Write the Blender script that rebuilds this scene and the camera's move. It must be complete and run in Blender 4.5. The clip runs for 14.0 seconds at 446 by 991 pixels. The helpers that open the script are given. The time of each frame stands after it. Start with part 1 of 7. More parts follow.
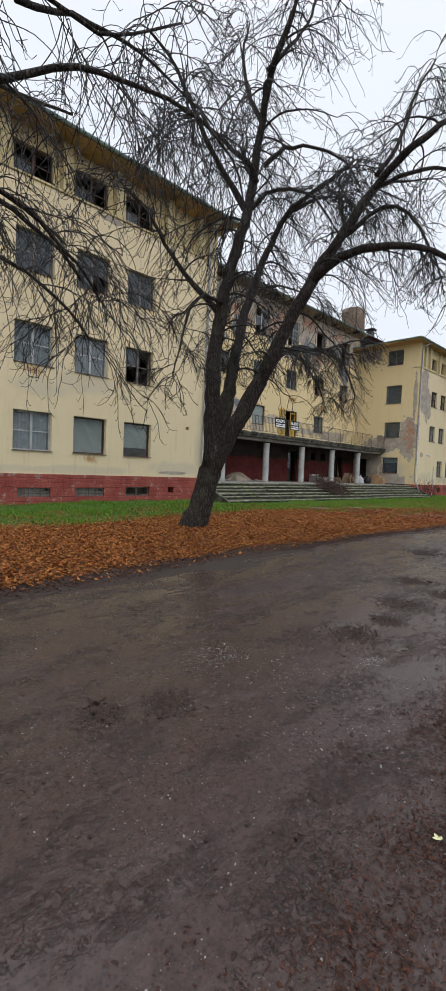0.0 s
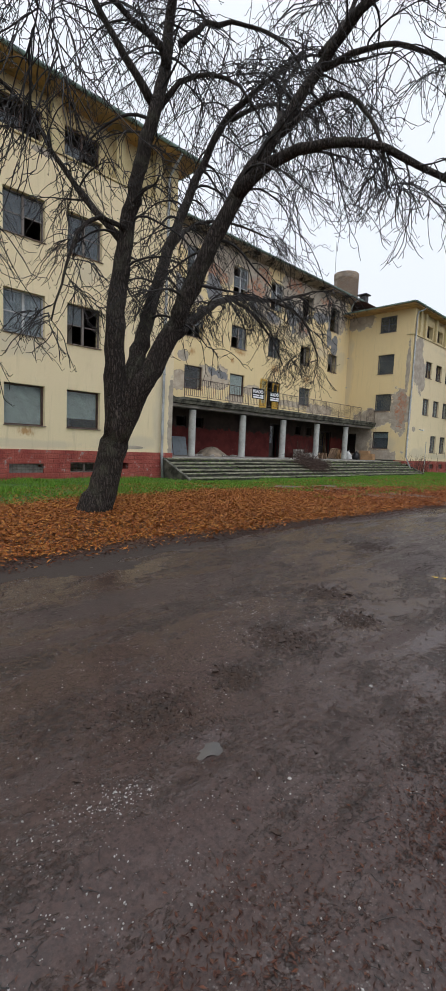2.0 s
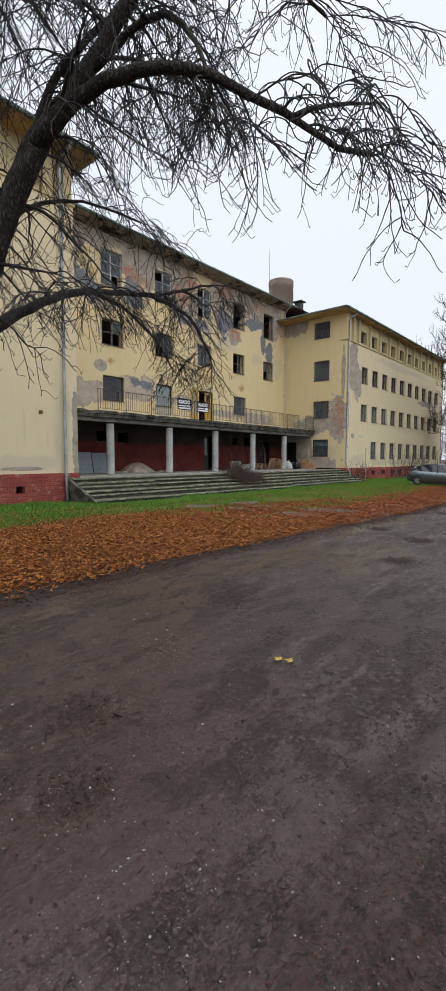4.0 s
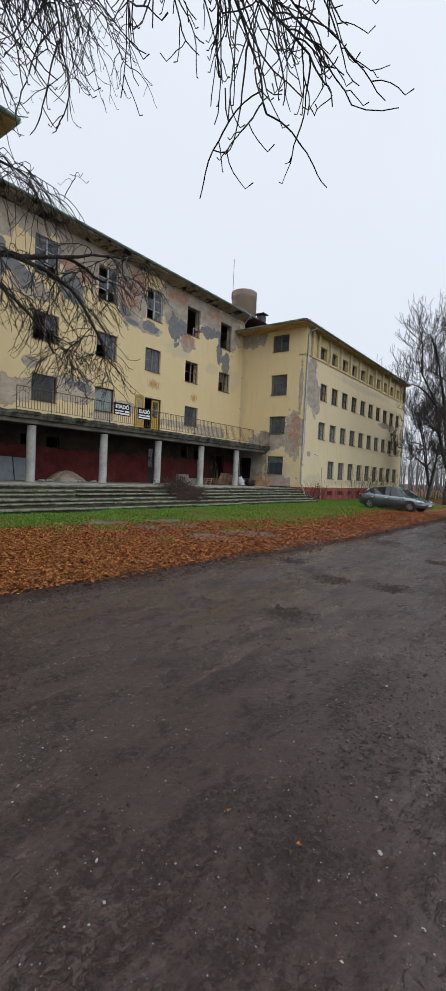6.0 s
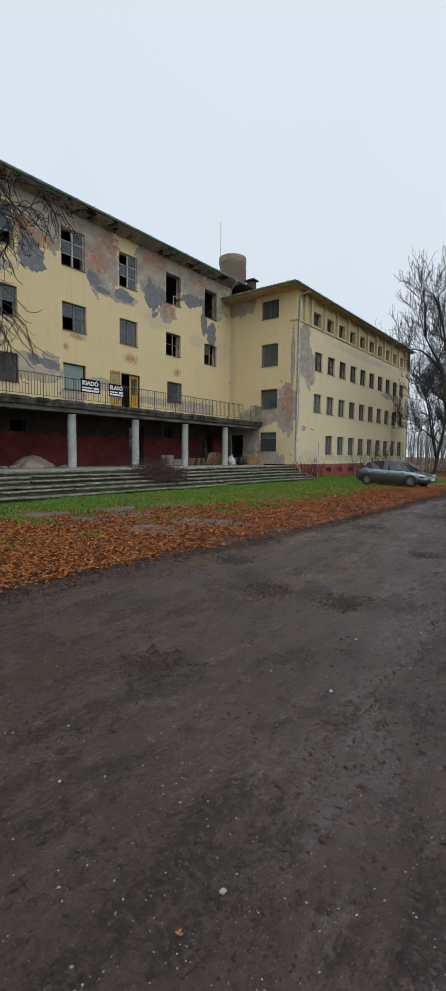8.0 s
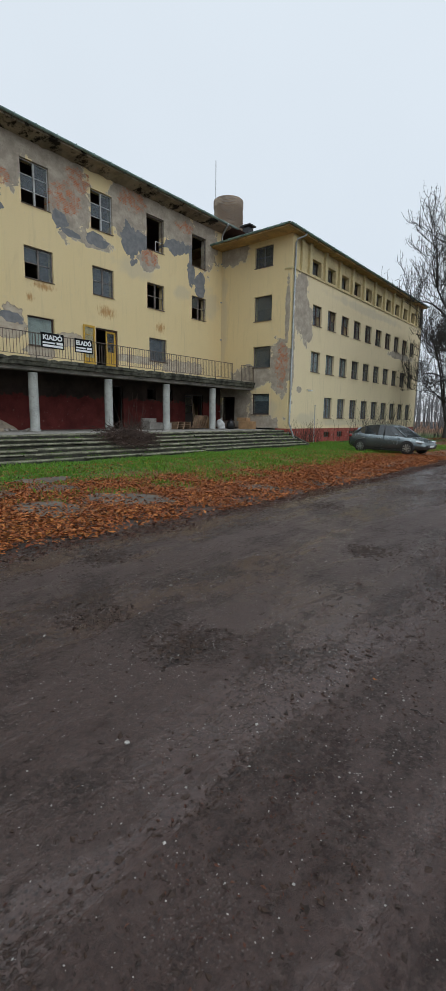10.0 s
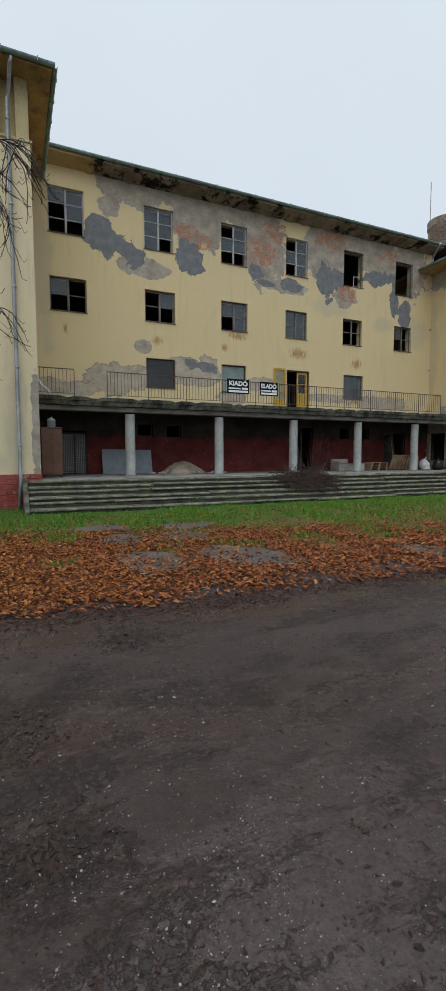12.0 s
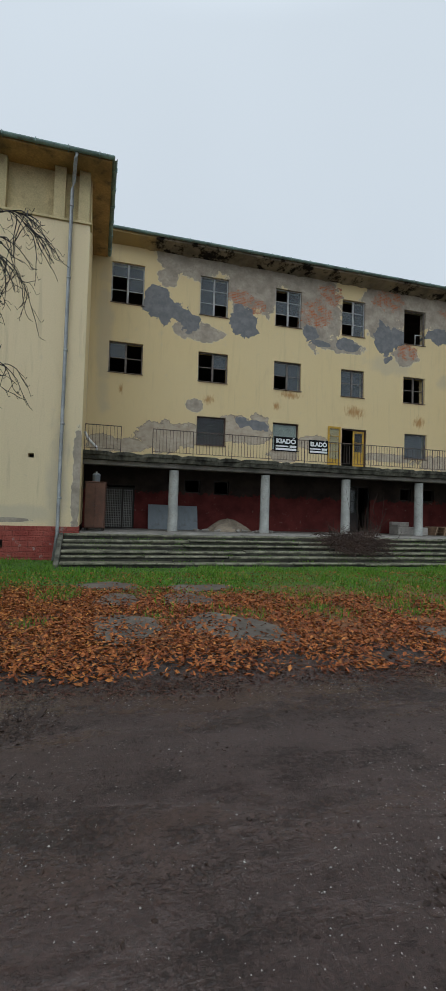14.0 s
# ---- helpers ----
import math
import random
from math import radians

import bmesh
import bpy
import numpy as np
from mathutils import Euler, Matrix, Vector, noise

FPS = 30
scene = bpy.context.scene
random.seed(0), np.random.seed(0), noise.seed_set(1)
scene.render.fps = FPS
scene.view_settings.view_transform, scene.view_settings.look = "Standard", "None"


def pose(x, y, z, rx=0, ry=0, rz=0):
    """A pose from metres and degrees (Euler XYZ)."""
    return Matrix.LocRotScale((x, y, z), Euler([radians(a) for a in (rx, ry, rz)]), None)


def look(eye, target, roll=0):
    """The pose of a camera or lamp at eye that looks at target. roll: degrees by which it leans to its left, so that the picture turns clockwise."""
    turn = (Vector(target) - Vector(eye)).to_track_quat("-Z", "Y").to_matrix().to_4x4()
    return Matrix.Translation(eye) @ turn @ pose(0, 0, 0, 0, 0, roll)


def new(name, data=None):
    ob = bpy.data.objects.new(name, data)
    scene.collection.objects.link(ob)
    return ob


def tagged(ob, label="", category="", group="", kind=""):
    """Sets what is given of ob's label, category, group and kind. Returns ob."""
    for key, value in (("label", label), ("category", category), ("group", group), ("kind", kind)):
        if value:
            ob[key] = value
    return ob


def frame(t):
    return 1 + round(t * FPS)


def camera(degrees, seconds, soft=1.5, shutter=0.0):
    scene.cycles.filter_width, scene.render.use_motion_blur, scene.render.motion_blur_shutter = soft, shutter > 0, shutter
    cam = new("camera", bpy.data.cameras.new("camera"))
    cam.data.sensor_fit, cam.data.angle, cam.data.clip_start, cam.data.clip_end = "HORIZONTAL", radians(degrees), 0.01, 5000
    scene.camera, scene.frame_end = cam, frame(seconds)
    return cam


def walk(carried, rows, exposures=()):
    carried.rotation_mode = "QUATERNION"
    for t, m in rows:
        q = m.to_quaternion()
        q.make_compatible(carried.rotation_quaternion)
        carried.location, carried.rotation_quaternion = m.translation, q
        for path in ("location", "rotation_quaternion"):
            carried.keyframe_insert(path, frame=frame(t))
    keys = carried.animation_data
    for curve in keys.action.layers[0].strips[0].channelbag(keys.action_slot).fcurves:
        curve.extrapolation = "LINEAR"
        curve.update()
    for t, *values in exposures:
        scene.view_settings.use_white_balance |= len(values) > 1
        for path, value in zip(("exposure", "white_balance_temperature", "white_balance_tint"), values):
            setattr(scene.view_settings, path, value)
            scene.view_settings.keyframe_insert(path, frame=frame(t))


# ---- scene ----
cam = camera(51.0, 14.0)
PATH = [
    (0, (0.071, 0.034, 1.489), (-1.343, 1.445, 1.384), 2.3),
    (0.5, (0.046, 0.673, 1.516), (-1.388, 2.063, 1.411), 1.9),
    (1, (-0.049, 1.325, 1.531), (-1.463, 2.734, 1.399), 1.6),
    (1.5, (-0.065, 2.008, 1.526), (-1.484, 3.406, 1.346), 1.1),
    (2, (-0.112, 2.616, 1.486), (-1.522, 4.019, 1.279), 2.4),
    (2.5, (-0.087, 3.305, 1.489), (-1.468, 4.735, 1.27), 0.9),
    (2.7, (-0.079, 3.567, 1.527), (-1.446, 5.01, 1.304), -0.1),
    (4.8, (-0.093, 6.229, 1.698), (-1.357, 7.774, 1.58), 0.7),
    (5, (-0.067, 6.516, 1.669), (-1.329, 8.064, 1.559), 0.4),
    (5.5, (-0.043, 7.148, 1.677), (-1.28, 8.717, 1.58), 0.9),
    (6, (-0.149, 7.808, 1.637), (-1.348, 9.406, 1.548), 2.8),
    (6.5, (-0.147, 8.446, 1.633), (-1.332, 10.054, 1.54), 1.8),
    (7, (-0.213, 9.003, 1.597), (-1.379, 10.625, 1.496), 1.9),
    (7.5, (-0.249, 9.644, 1.587), (-1.404, 11.272, 1.472), 1.0),
    (8, (-0.276, 10.219, 1.617), (-1.505, 11.788, 1.442), 0.7),
    (8.2, (-0.289, 10.448, 1.576), (-1.498, 12.024, 1.339), 1.8),
    (10.3, (-0.124, 12.96, 1.615), (-1.414, 14.447, 1.262), 0.4),
    (10.5, (-0.135, 13.17, 1.621), (-1.5, 14.587, 1.262), -0.1),
    (11, (-0.201, 13.722, 1.603), (-1.613, 15.093, 1.244), 2.0),
    (11.5, (-0.244, 14.254, 1.62), (-1.856, 15.407, 1.352), -0.3),
    (11.7, (-0.24, 14.42, 1.647), (-1.959, 15.415, 1.417), -0.1),
    (12, (-0.318, 14.692, 1.672), (-2.135, 15.511, 1.506), -0.1),
    (12.5, (-0.388, 15.123, 1.693), (-2.256, 15.832, 1.599), 1.5),
    (13, (-0.388, 15.589, 1.704), (-2.3, 16.171, 1.639), 2.2),
    (13.5, (-0.454, 15.914, 1.703), (-2.376, 16.468, 1.721), 1.6),
    (14, (-0.502, 16.05, 1.702), (-2.43, 16.578, 1.778), 1.7),
]
EXPOSURES = [(0.0, 0.25, 6250, 12), (2.7, 0.32, 6250, 12), (5.0, 0.19, 6250, 12), (6.5, 0.08, 6150, 10), (8.0, 0.0, 6100, 8), (11.0, 0.02, 6100, 7), (12.0, -0.05, 6050, 7), (14.0, -0.18, 6000, 6)]
walk(cam, [(t, look(eye, target, roll)) for t, eye, target, roll in PATH], EXPOSURES)

# ---- light ----
SUN_EL, SUN_ROT = 38.0, 150.0
world = bpy.data.worlds.new("overcast_sky")
scene.world = world
world.use_nodes = True
wt = world.node_tree
for n in list(wt.nodes):
    wt.nodes.remove(n)
w_out = wt.nodes.new("ShaderNodeOutputWorld")
w_bg = wt.nodes.new("ShaderNodeBackground")
w_sky = wt.nodes.new("ShaderNodeTexSky")
w_sky.sky_type, w_sky.sun_disc = "NISHITA", False
w_sky.sun_elevation, w_sky.sun_rotation = radians(SUN_EL), radians(SUN_ROT)
w_co = wt.nodes.new("ShaderNodeTexCoord")
w_sep = wt.nodes.new("ShaderNodeSeparateXYZ")
wt.links.new(w_co.outputs["Generated"], w_sep.inputs[0])
# overcast cloud sheet: brightest overhead, about a third as bright towards the horizon
w_up = wt.nodes.new("ShaderNodeMapRange")
w_up.inputs["From Min"].default_value, w_up.inputs["From Max"].default_value = 0.0, 1.0
w_up.inputs["To Min"].default_value, w_up.inputs["To Max"].default_value = 0.70, 0.84
wt.links.new(w_sep.outputs[2], w_up.inputs["Value"])
w_top = wt.nodes.new("ShaderNodeMapRange")
w_top.interpolation_type = "SMOOTHSTEP"
w_top.inputs["From Min"].default_value, w_top.inputs["From Max"].default_value = 0.73, 1.0
w_top.inputs["To Min"].default_value, w_top.inputs["To Max"].default_value = 0.0, 2.3
wt.links.new(w_sep.outputs[2], w_top.inputs["Value"])
w_sum = wt.nodes.new("ShaderNodeMath")
w_sum.operation = "ADD"
wt.links.new(w_up.outputs[0], w_sum.inputs[0])
wt.links.new(w_top.outputs[0], w_sum.inputs[1])
w_noise = wt.nodes.new("ShaderNodeTexNoise")
w_noise.inputs["Scale"].default_value, w_noise.inputs["Detail"].default_value = 1.6, 4.0
wt.links.new(w_co.outputs["Generated"], w_noise.inputs["Vector"])
w_nr = wt.nodes.new("ShaderNodeMapRange")
w_nr.inputs["To Min"].default_value, w_nr.inputs["To Max"].default_value = 0.94, 1.06
wt.links.new(w_noise.outputs["Fac"], w_nr.inputs["Value"])
w_mul = wt.nodes.new("ShaderNodeMath")
w_mul.operation = "MULTIPLY"
wt.links.new(w_sum.outputs[0], w_mul.inputs[0])
wt.links.new(w_nr.outputs[0], w_mul.inputs[1])
w_cloud = wt.nodes.new("ShaderNodeVectorMath")
w_cloud.operation = "SCALE"
w_cloud.inputs[0].default_value = (0.958, 0.995, 1.035)
wt.links.new(w_mul.outputs[0], w_cloud.inputs["Scale"])
w_blue = wt.nodes.new("ShaderNodeVectorMath")
w_blue.operation = "SCALE"
w_blue.inputs["Scale"].default_value = 0.008
wt.links.new(w_sky.outputs[0], w_blue.inputs[0])
w_add = wt.nodes.new("ShaderNodeVectorMath")
w_add.operation = "ADD"
wt.links.new(w_cloud.outputs[0], w_add.inputs[0])
wt.links.new(w_blue.outputs[0], w_add.inputs[1])
wt.links.new(w_add.outputs[0], w_bg.inputs["Color"])
w_bg.inputs["Strength"].default_value = 1.0
wt.links.new(w_bg.outputs[0], w_out.inputs[0])

sun_data = bpy.data.lights.new("sun", "SUN")
sun_data.energy, sun_data.angle, sun_data.color = 0.55, radians(40), (1.0, 0.97, 0.93)
sun = new("sun", sun_data)
sun.matrix_world = pose(20, -15, 30) @ Euler((radians(90 - SUN_EL), 0, radians(65))).to_matrix().to_4x4()

# ---- materials ----


class Nodes:
    """A small wrapper round a material's node tree."""

    def __init__(self, name):
        self.mat = bpy.data.materials.new(name)
        self.mat.use_nodes = True
        self.t = self.mat.node_tree
        self.b = self.t.nodes["Principled BSDF"]
        self.obj = self.t.nodes.new("ShaderNodeTexCoord").outputs["Object"]
        self.pos = self.t.nodes.new("ShaderNodeNewGeometry")

    def put(self, socket, v):
        if isinstance(v, bpy.types.NodeSocket):
            self.t.links.new(v, socket)
        elif isinstance(v, tuple) and len(v) == 3 and socket.type == "RGBA":
            socket.default_value = (*v, 1)
        else:
            socket.default_value = v

    def noise(self, scale, detail=5.0, rough=0.6, vec=None, dist=0.0):
        n = self.t.nodes.new("ShaderNodeTexNoise")
        self.put(n.inputs["Vector"], vec or self.obj)
        n.inputs["Scale"].default_value, n.inputs["Detail"].default_value = scale, detail
        n.inputs["Roughness"].default_value, n.inputs["Distortion"].default_value = rough, dist
        return n.outputs["Fac"]

    def voronoi(self, scale, vec=None, feature="F1"):
        n = self.t.nodes.new("ShaderNodeTexVoronoi")
        n.feature = feature
        self.put(n.inputs["Vector"], vec or self.obj)
        n.inputs["Scale"].default_value = scale
        return n.outputs["Distance"]

    def math(self, op, a, b=0.0):
        n = self.t.nodes.new("ShaderNodeMath")
        n.operation = op
        self.put(n.inputs[0], a)
        self.put(n.inputs[1], b)
        return n.outputs[0]

    def vmath(self, op, a, b=(0, 0, 0)):
        n = self.t.nodes.new("ShaderNodeVectorMath")
        n.operation = op
        self.put(n.inputs[0], a)
        if op != "LENGTH":
            self.put(n.inputs[1], b)
        return n.outputs["Value" if op == "LENGTH" else "Vector"]

    def ramp(self, v, lo, hi, a=0.0, b=1.0):
        n = self.t.nodes.new("ShaderNodeMapRange")
        n.interpolation_type = "SMOOTHSTEP"
        self.put(n.inputs["Value"], v)
        for k, x in (("From Min", lo), ("From Max", hi), ("To Min", a), ("To Max", b)):
            n.inputs[k].default_value = x
        return n.outputs[0]

    def mix(self, f, a, b, blend="MIX"):
        n = self.t.nodes.new("ShaderNodeMix")
        n.data_type, n.blend_type = "RGBA", blend
        self.put(n.inputs[0], f)
        self.put(n.inputs[6], a)
        self.put(n.inputs[7], b)
        return n.outputs[2]

    def bump(self, height, strength=0.3, distance=0.01, after=None):
        n = self.t.nodes.new("ShaderNodeBump")
        self.put(n.inputs["Height"], height)
        n.inputs["Strength"].default_value, n.inputs["Distance"].default_value = strength, distance
        if after is not None:
            self.put(n.inputs["Normal"], after)
        return n.outputs[0]

    def sep(self, vec):
        n = self.t.nodes.new("ShaderNodeSeparateXYZ")
        self.put(n.inputs[0], vec)
        return n.outputs

    def comb(self, x, y, z):
        n = self.t.nodes.new("ShaderNodeCombineXYZ")
        for s, v in zip(n.inputs, (x, y, z)):
            self.put(s, v)
        return n.outputs[0]

    def island(self):
        return self.pos.outputs["Random Per Island"]

    def rand(self):
        return self.t.nodes.new("ShaderNodeObjectInfo").outputs["Random"]

    def done(self, color, rough=0.8, normal=None, metal=0.0, spec=0.5):
        self.put(self.b.inputs["Base Color"], color)
        self.put(self.b.inputs["Roughness"], rough)
        self.put(self.b.inputs["Metallic"], metal)
        self.put(self.b.inputs["Specular IOR Level"], spec)
        if normal is not None:
            self.put(self.b.inputs["Normal"], normal)
        return self.mat


def shade(c, k):
    return tuple(min(1.0, x * k) for x in c)


def plain(name, c, rough=0.7, metal=0.0, large=1.5, fine=40.0, var=0.3, rel=0.15, spec=0.5, dirt=None):
    """A surface of one colour with stains, grain and fine relief."""
    n = Nodes(name)
    a = n.mix(n.ramp(n.noise(large), 0.3, 0.7), shade(c, 1 - var), shade(c, 1 + var * 0.5))
    if dirt:
        a = n.mix(n.ramp(n.noise(large * 2.3, 6), 0.5, 0.72, 0, 0.8), a, dirt)
    f = n.noise(fine, 4)
    a = n.mix(n.ramp(f, 0.2, 0.8), a, n.mix(1.0, a, (0.72, 0.72, 0.72), "MULTIPLY"))
    r = n.ramp(n.noise(large * 4), 0.2, 0.8, max(0.05, rough - 0.12), min(1.0, rough + 0.1))
    return n.done(a, r, n.bump(f, rel, 0.01), metal, spec)


def blobs(n, u, z, spots, wob, ragged):
    """A ragged mask that is above zero inside any of the spots (u, z, half width, half height, tilt)."""
    best = None
    for su, sz, ru, rz, *tilt in spots:
        du, dz = n.math("SUBTRACT", u, su), n.math("SUBTRACT", z, sz)
        if tilt and tilt[0]:
            c, k = math.cos(radians(tilt[0])), math.sin(radians(tilt[0]))
            du, dz = (n.math("ADD", n.math("MULTIPLY", du, c), n.math("MULTIPLY", dz, k)), n.math("SUBTRACT", n.math("MULTIPLY", dz, c), n.math("MULTIPLY", du, k)))
        v = n.comb(n.math("DIVIDE", du, ru), n.math("DIVIDE", dz, rz), 0.0)
        d = n.math("SUBTRACT", 1.0, n.vmath("LENGTH", v))
        best = d if best is None else n.math("MAXIMUM", best, d)
    return n.math("ADD", best, n.math("MULTIPLY", n.math("SUBTRACT", wob, 0.5), ragged))


YELLOW = (0.72, 0.575, 0.315)
PALE = (0.73, 0.615, 0.395)


def plaster(name, axis, paint=YELLOW, render=(), slate=(), brick=(), rust=(), damp=(), bared=(), pale=0.5, drip=0.3):
    """Old painted facade plaster that has come off in sheets; the spots lie along the wall's run and height."""
    n = Nodes(name)
    x, y, z = n.sep(n.obj)
    u = y if axis == "y" else x
    uz = n.comb(u, z, 0.0)
    wob = n.noise(1.0, 6, 0.5, uz, 0.6)
    big = n.noise(0.35, 4, 0.5, uz)
    base = n.mix(n.ramp(big, 0.35, 0.65), paint, tuple(p * (1 - pale) + q * pale for p, q in zip(paint, PALE)))
    streak = n.noise(1.0, 6, 0.6, n.comb(n.math("MULTIPLY", u, 1.7), n.math("MULTIPLY", z, 0.45), 0.0), 1.2)
    base = n.mix(n.ramp(streak, 0.52, 0.85, 0, 0.32), base, (0.45, 0.36, 0.22))
    base = n.mix(n.ramp(n.noise(2.7, 7, 0.7, uz), 0.58, 0.75, 0, 0.45), base, (0.50, 0.46, 0.36))
    runs = n.noise(1.0, 7, 0.65, n.comb(n.math("MULTIPLY", u, 5.5), n.math("MULTIPLY", z, 0.33), 4.0), 0.5)
    base = n.mix(n.ramp(runs, 0.53, 0.72, 0, drip), base, (0.36, 0.31, 0.215))
    grain = n.noise(26, 4, 0.6, uz)
    base = n.mix(n.ramp(grain, 0.3, 0.75, 0.0, 0.25), base, (0.42, 0.36, 0.22))
    height = n.math("MULTIPLY", grain, 0.12)
    for spot in rust:
        d = blobs(n, u, z, [spot], n.noise(2.2, 6, 0.7, n.comb(n.math("MULTIPLY", u, 4.5), n.math("MULTIPLY", z, 1.2), 0.0)), 3.0)
        base = n.mix(n.ramp(d, 0.0, 0.9, 0, 0.8), base, (0.36, 0.17, 0.05))
    if damp:
        d = blobs(n, u, z, damp, wob, 1.4)
        base = n.mix(n.ramp(d, 0.0, 0.6, 0, 0.42), base, (0.45, 0.41, 0.33))
    col = base
    edge = n.math("ADD", n.math("MULTIPLY", wob, 0.6), n.math("MULTIPLY", n.noise(3.2, 6, 0.62, uz, 0.4), 0.4))
    if bared:
        m = blobs(n, u, z, bared, edge, 2.4)
        k = n.ramp(m, 0.0, 0.02)
        tone = n.noise(2.3, 7, 0.65, uz)
        under = n.mix(n.ramp(tone, 0.3, 0.7), (0.38, 0.315, 0.235), (0.52, 0.45, 0.35))
        under = n.mix(n.ramp(n.noise(7, 6, 0.7, n.comb(n.math("MULTIPLY", u, 0.5), z, 0.0)), 0.5, 0.68, 0, 0.55), under, (0.30, 0.22, 0.17))
        lip = n.math("MULTIPLY", n.ramp(m, 0.0, 0.05), n.ramp(m, 0.10, 0.05))
        col = n.mix(k, col, n.mix(n.math("MULTIPLY", lip, 0.6), under, (0.16, 0.13, 0.10)))
        height = n.math("SUBTRACT", height, n.math("MULTIPLY", k, n.math("SUBTRACT", 0.9, n.math("MULTIPLY", tone, 0.5))))
    if render:
        m = blobs(n, u, z, render, edge, 2.6)
        k = n.ramp(m, 0.0, 0.025)
        tone = n.noise(1.9, 7, 0.65, uz)
        bare = n.mix(n.ramp(tone, 0.3, 0.7), (0.29, 0.25, 0.20), (0.47, 0.41, 0.33))
        bare = n.mix(n.ramp(n.noise(9, 6, 0.7, uz), 0.45, 0.7, 0, 0.6), bare, (0.25, 0.215, 0.18))
        rim = n.math("MULTIPLY", n.ramp(m, -0.09, 0.0), n.math("SUBTRACT", 1.0, k))
        col = n.mix(n.math("MULTIPLY", rim, 0.5), col, (0.60, 0.55, 0.43))
        col = n.mix(k, col, bare)
        height = n.math("SUBTRACT", height, n.math("MULTIPLY", k, n.math("SUBTRACT", 0.7, n.math("MULTIPLY", tone, 0.5))))
    if brick:
        br = n.t.nodes.new("ShaderNodeTexBrick")
        n.put(br.inputs["Vector"], uz)
        for key, v in (("Scale", 1.0), ("Mortar Size", 0.009), ("Mortar Smooth", 0.2), ("Brick Width", 0.26), ("Row Height", 0.077), ("Bias", 0.0)):
            br.inputs[key].default_value = v
        br.inputs["Color1"].default_value, br.inputs["Color2"].default_value = (0.42, 0.13, 0.05, 1), (0.50, 0.19, 0.08, 1)
        br.inputs["Mortar"].default_value = (0.36, 0.32, 0.27, 1)
        m = blobs(n, u, z, brick, n.noise(2.6, 8, 0.7, uz), 2.3)
        k = n.math("MULTIPLY", n.ramp(m, 0.0, 0.12), n.ramp(n.noise(3.0, 6, 0.75, uz), 0.42, 0.56))
        col = n.mix(k, col, n.mix(n.ramp(n.noise(5, 5, 0.7, uz), 0.42, 0.68, 0.0, 0.5), br.outputs["Color"], (0.36, 0.30, 0.25)))
        height = n.math("SUBTRACT", height, n.math("MULTIPLY", k, n.math("ADD", 0.3, n.math("MULTIPLY", br.outputs["Fac"], 0.5))))
    if slate:
        m = blobs(n, u, z, slate, n.math("ADD", n.math("MULTIPLY", n.noise(1.3, 5, 0.5, n.vmath("ADD", uz, (7.3, 2.1, 0)), 0.6), 0.78), n.math("MULTIPLY", n.noise(3.6, 6, 0.55, uz, 0.4), 0.22)), 2.7)
        k = n.ramp(m, 0.0, 0.02)
        col = n.mix(k, col, n.mix(n.ramp(n.noise(3.5, 6, 0.6, uz), 0.35, 0.7), (0.16, 0.165, 0.172), (0.225, 0.225, 0.228)))
        height = n.math("ADD", height, n.math("MULTIPLY", k, 0.35))
    return n.done(col, n.ramp(n.noise(4, 3, 0.5, uz), 0.2, 0.8, 0.78, 0.95), n.bump(height, 0.7, 0.03), spec=0.25)


M = {}
M["left_wall"] = plaster("left_wall_plaster", "y", PALE, render=[(15.45, 2.4, 0.16, 1.6), (13.4, 1.3, 0.7, 0.07), (9.9, 11.0, 0.5, 0.12)],
                         damp=[(14.9, 2.6, 0.45, 2.2), (9.0, 4.6, 1.8, 0.5), (11.5, 7.6, 0.8, 0.5), (13.5, 1.5, 1.8, 0.35), (8.0, 1.3, 4.0, 0.2), (5.0, 7.0, 1.0, 0.5), (7.2, 4.2, 1.4, 0.5)], rust=[(6.9, 4.75, 0.5, 0.2), (9.2, 1.75, 0.4, 0.2), (4.6, 7.9, 0.4, 0.25)], pale=0.5, drip=0.32)
M["left_side"] = plaster("left_wing_return_plaster", "x", YELLOW, render=[(-16.6, 2.4, 0.25, 1.6)], damp=[(-21.3, 7.0, 0.5, 5.0)], pale=0.1)
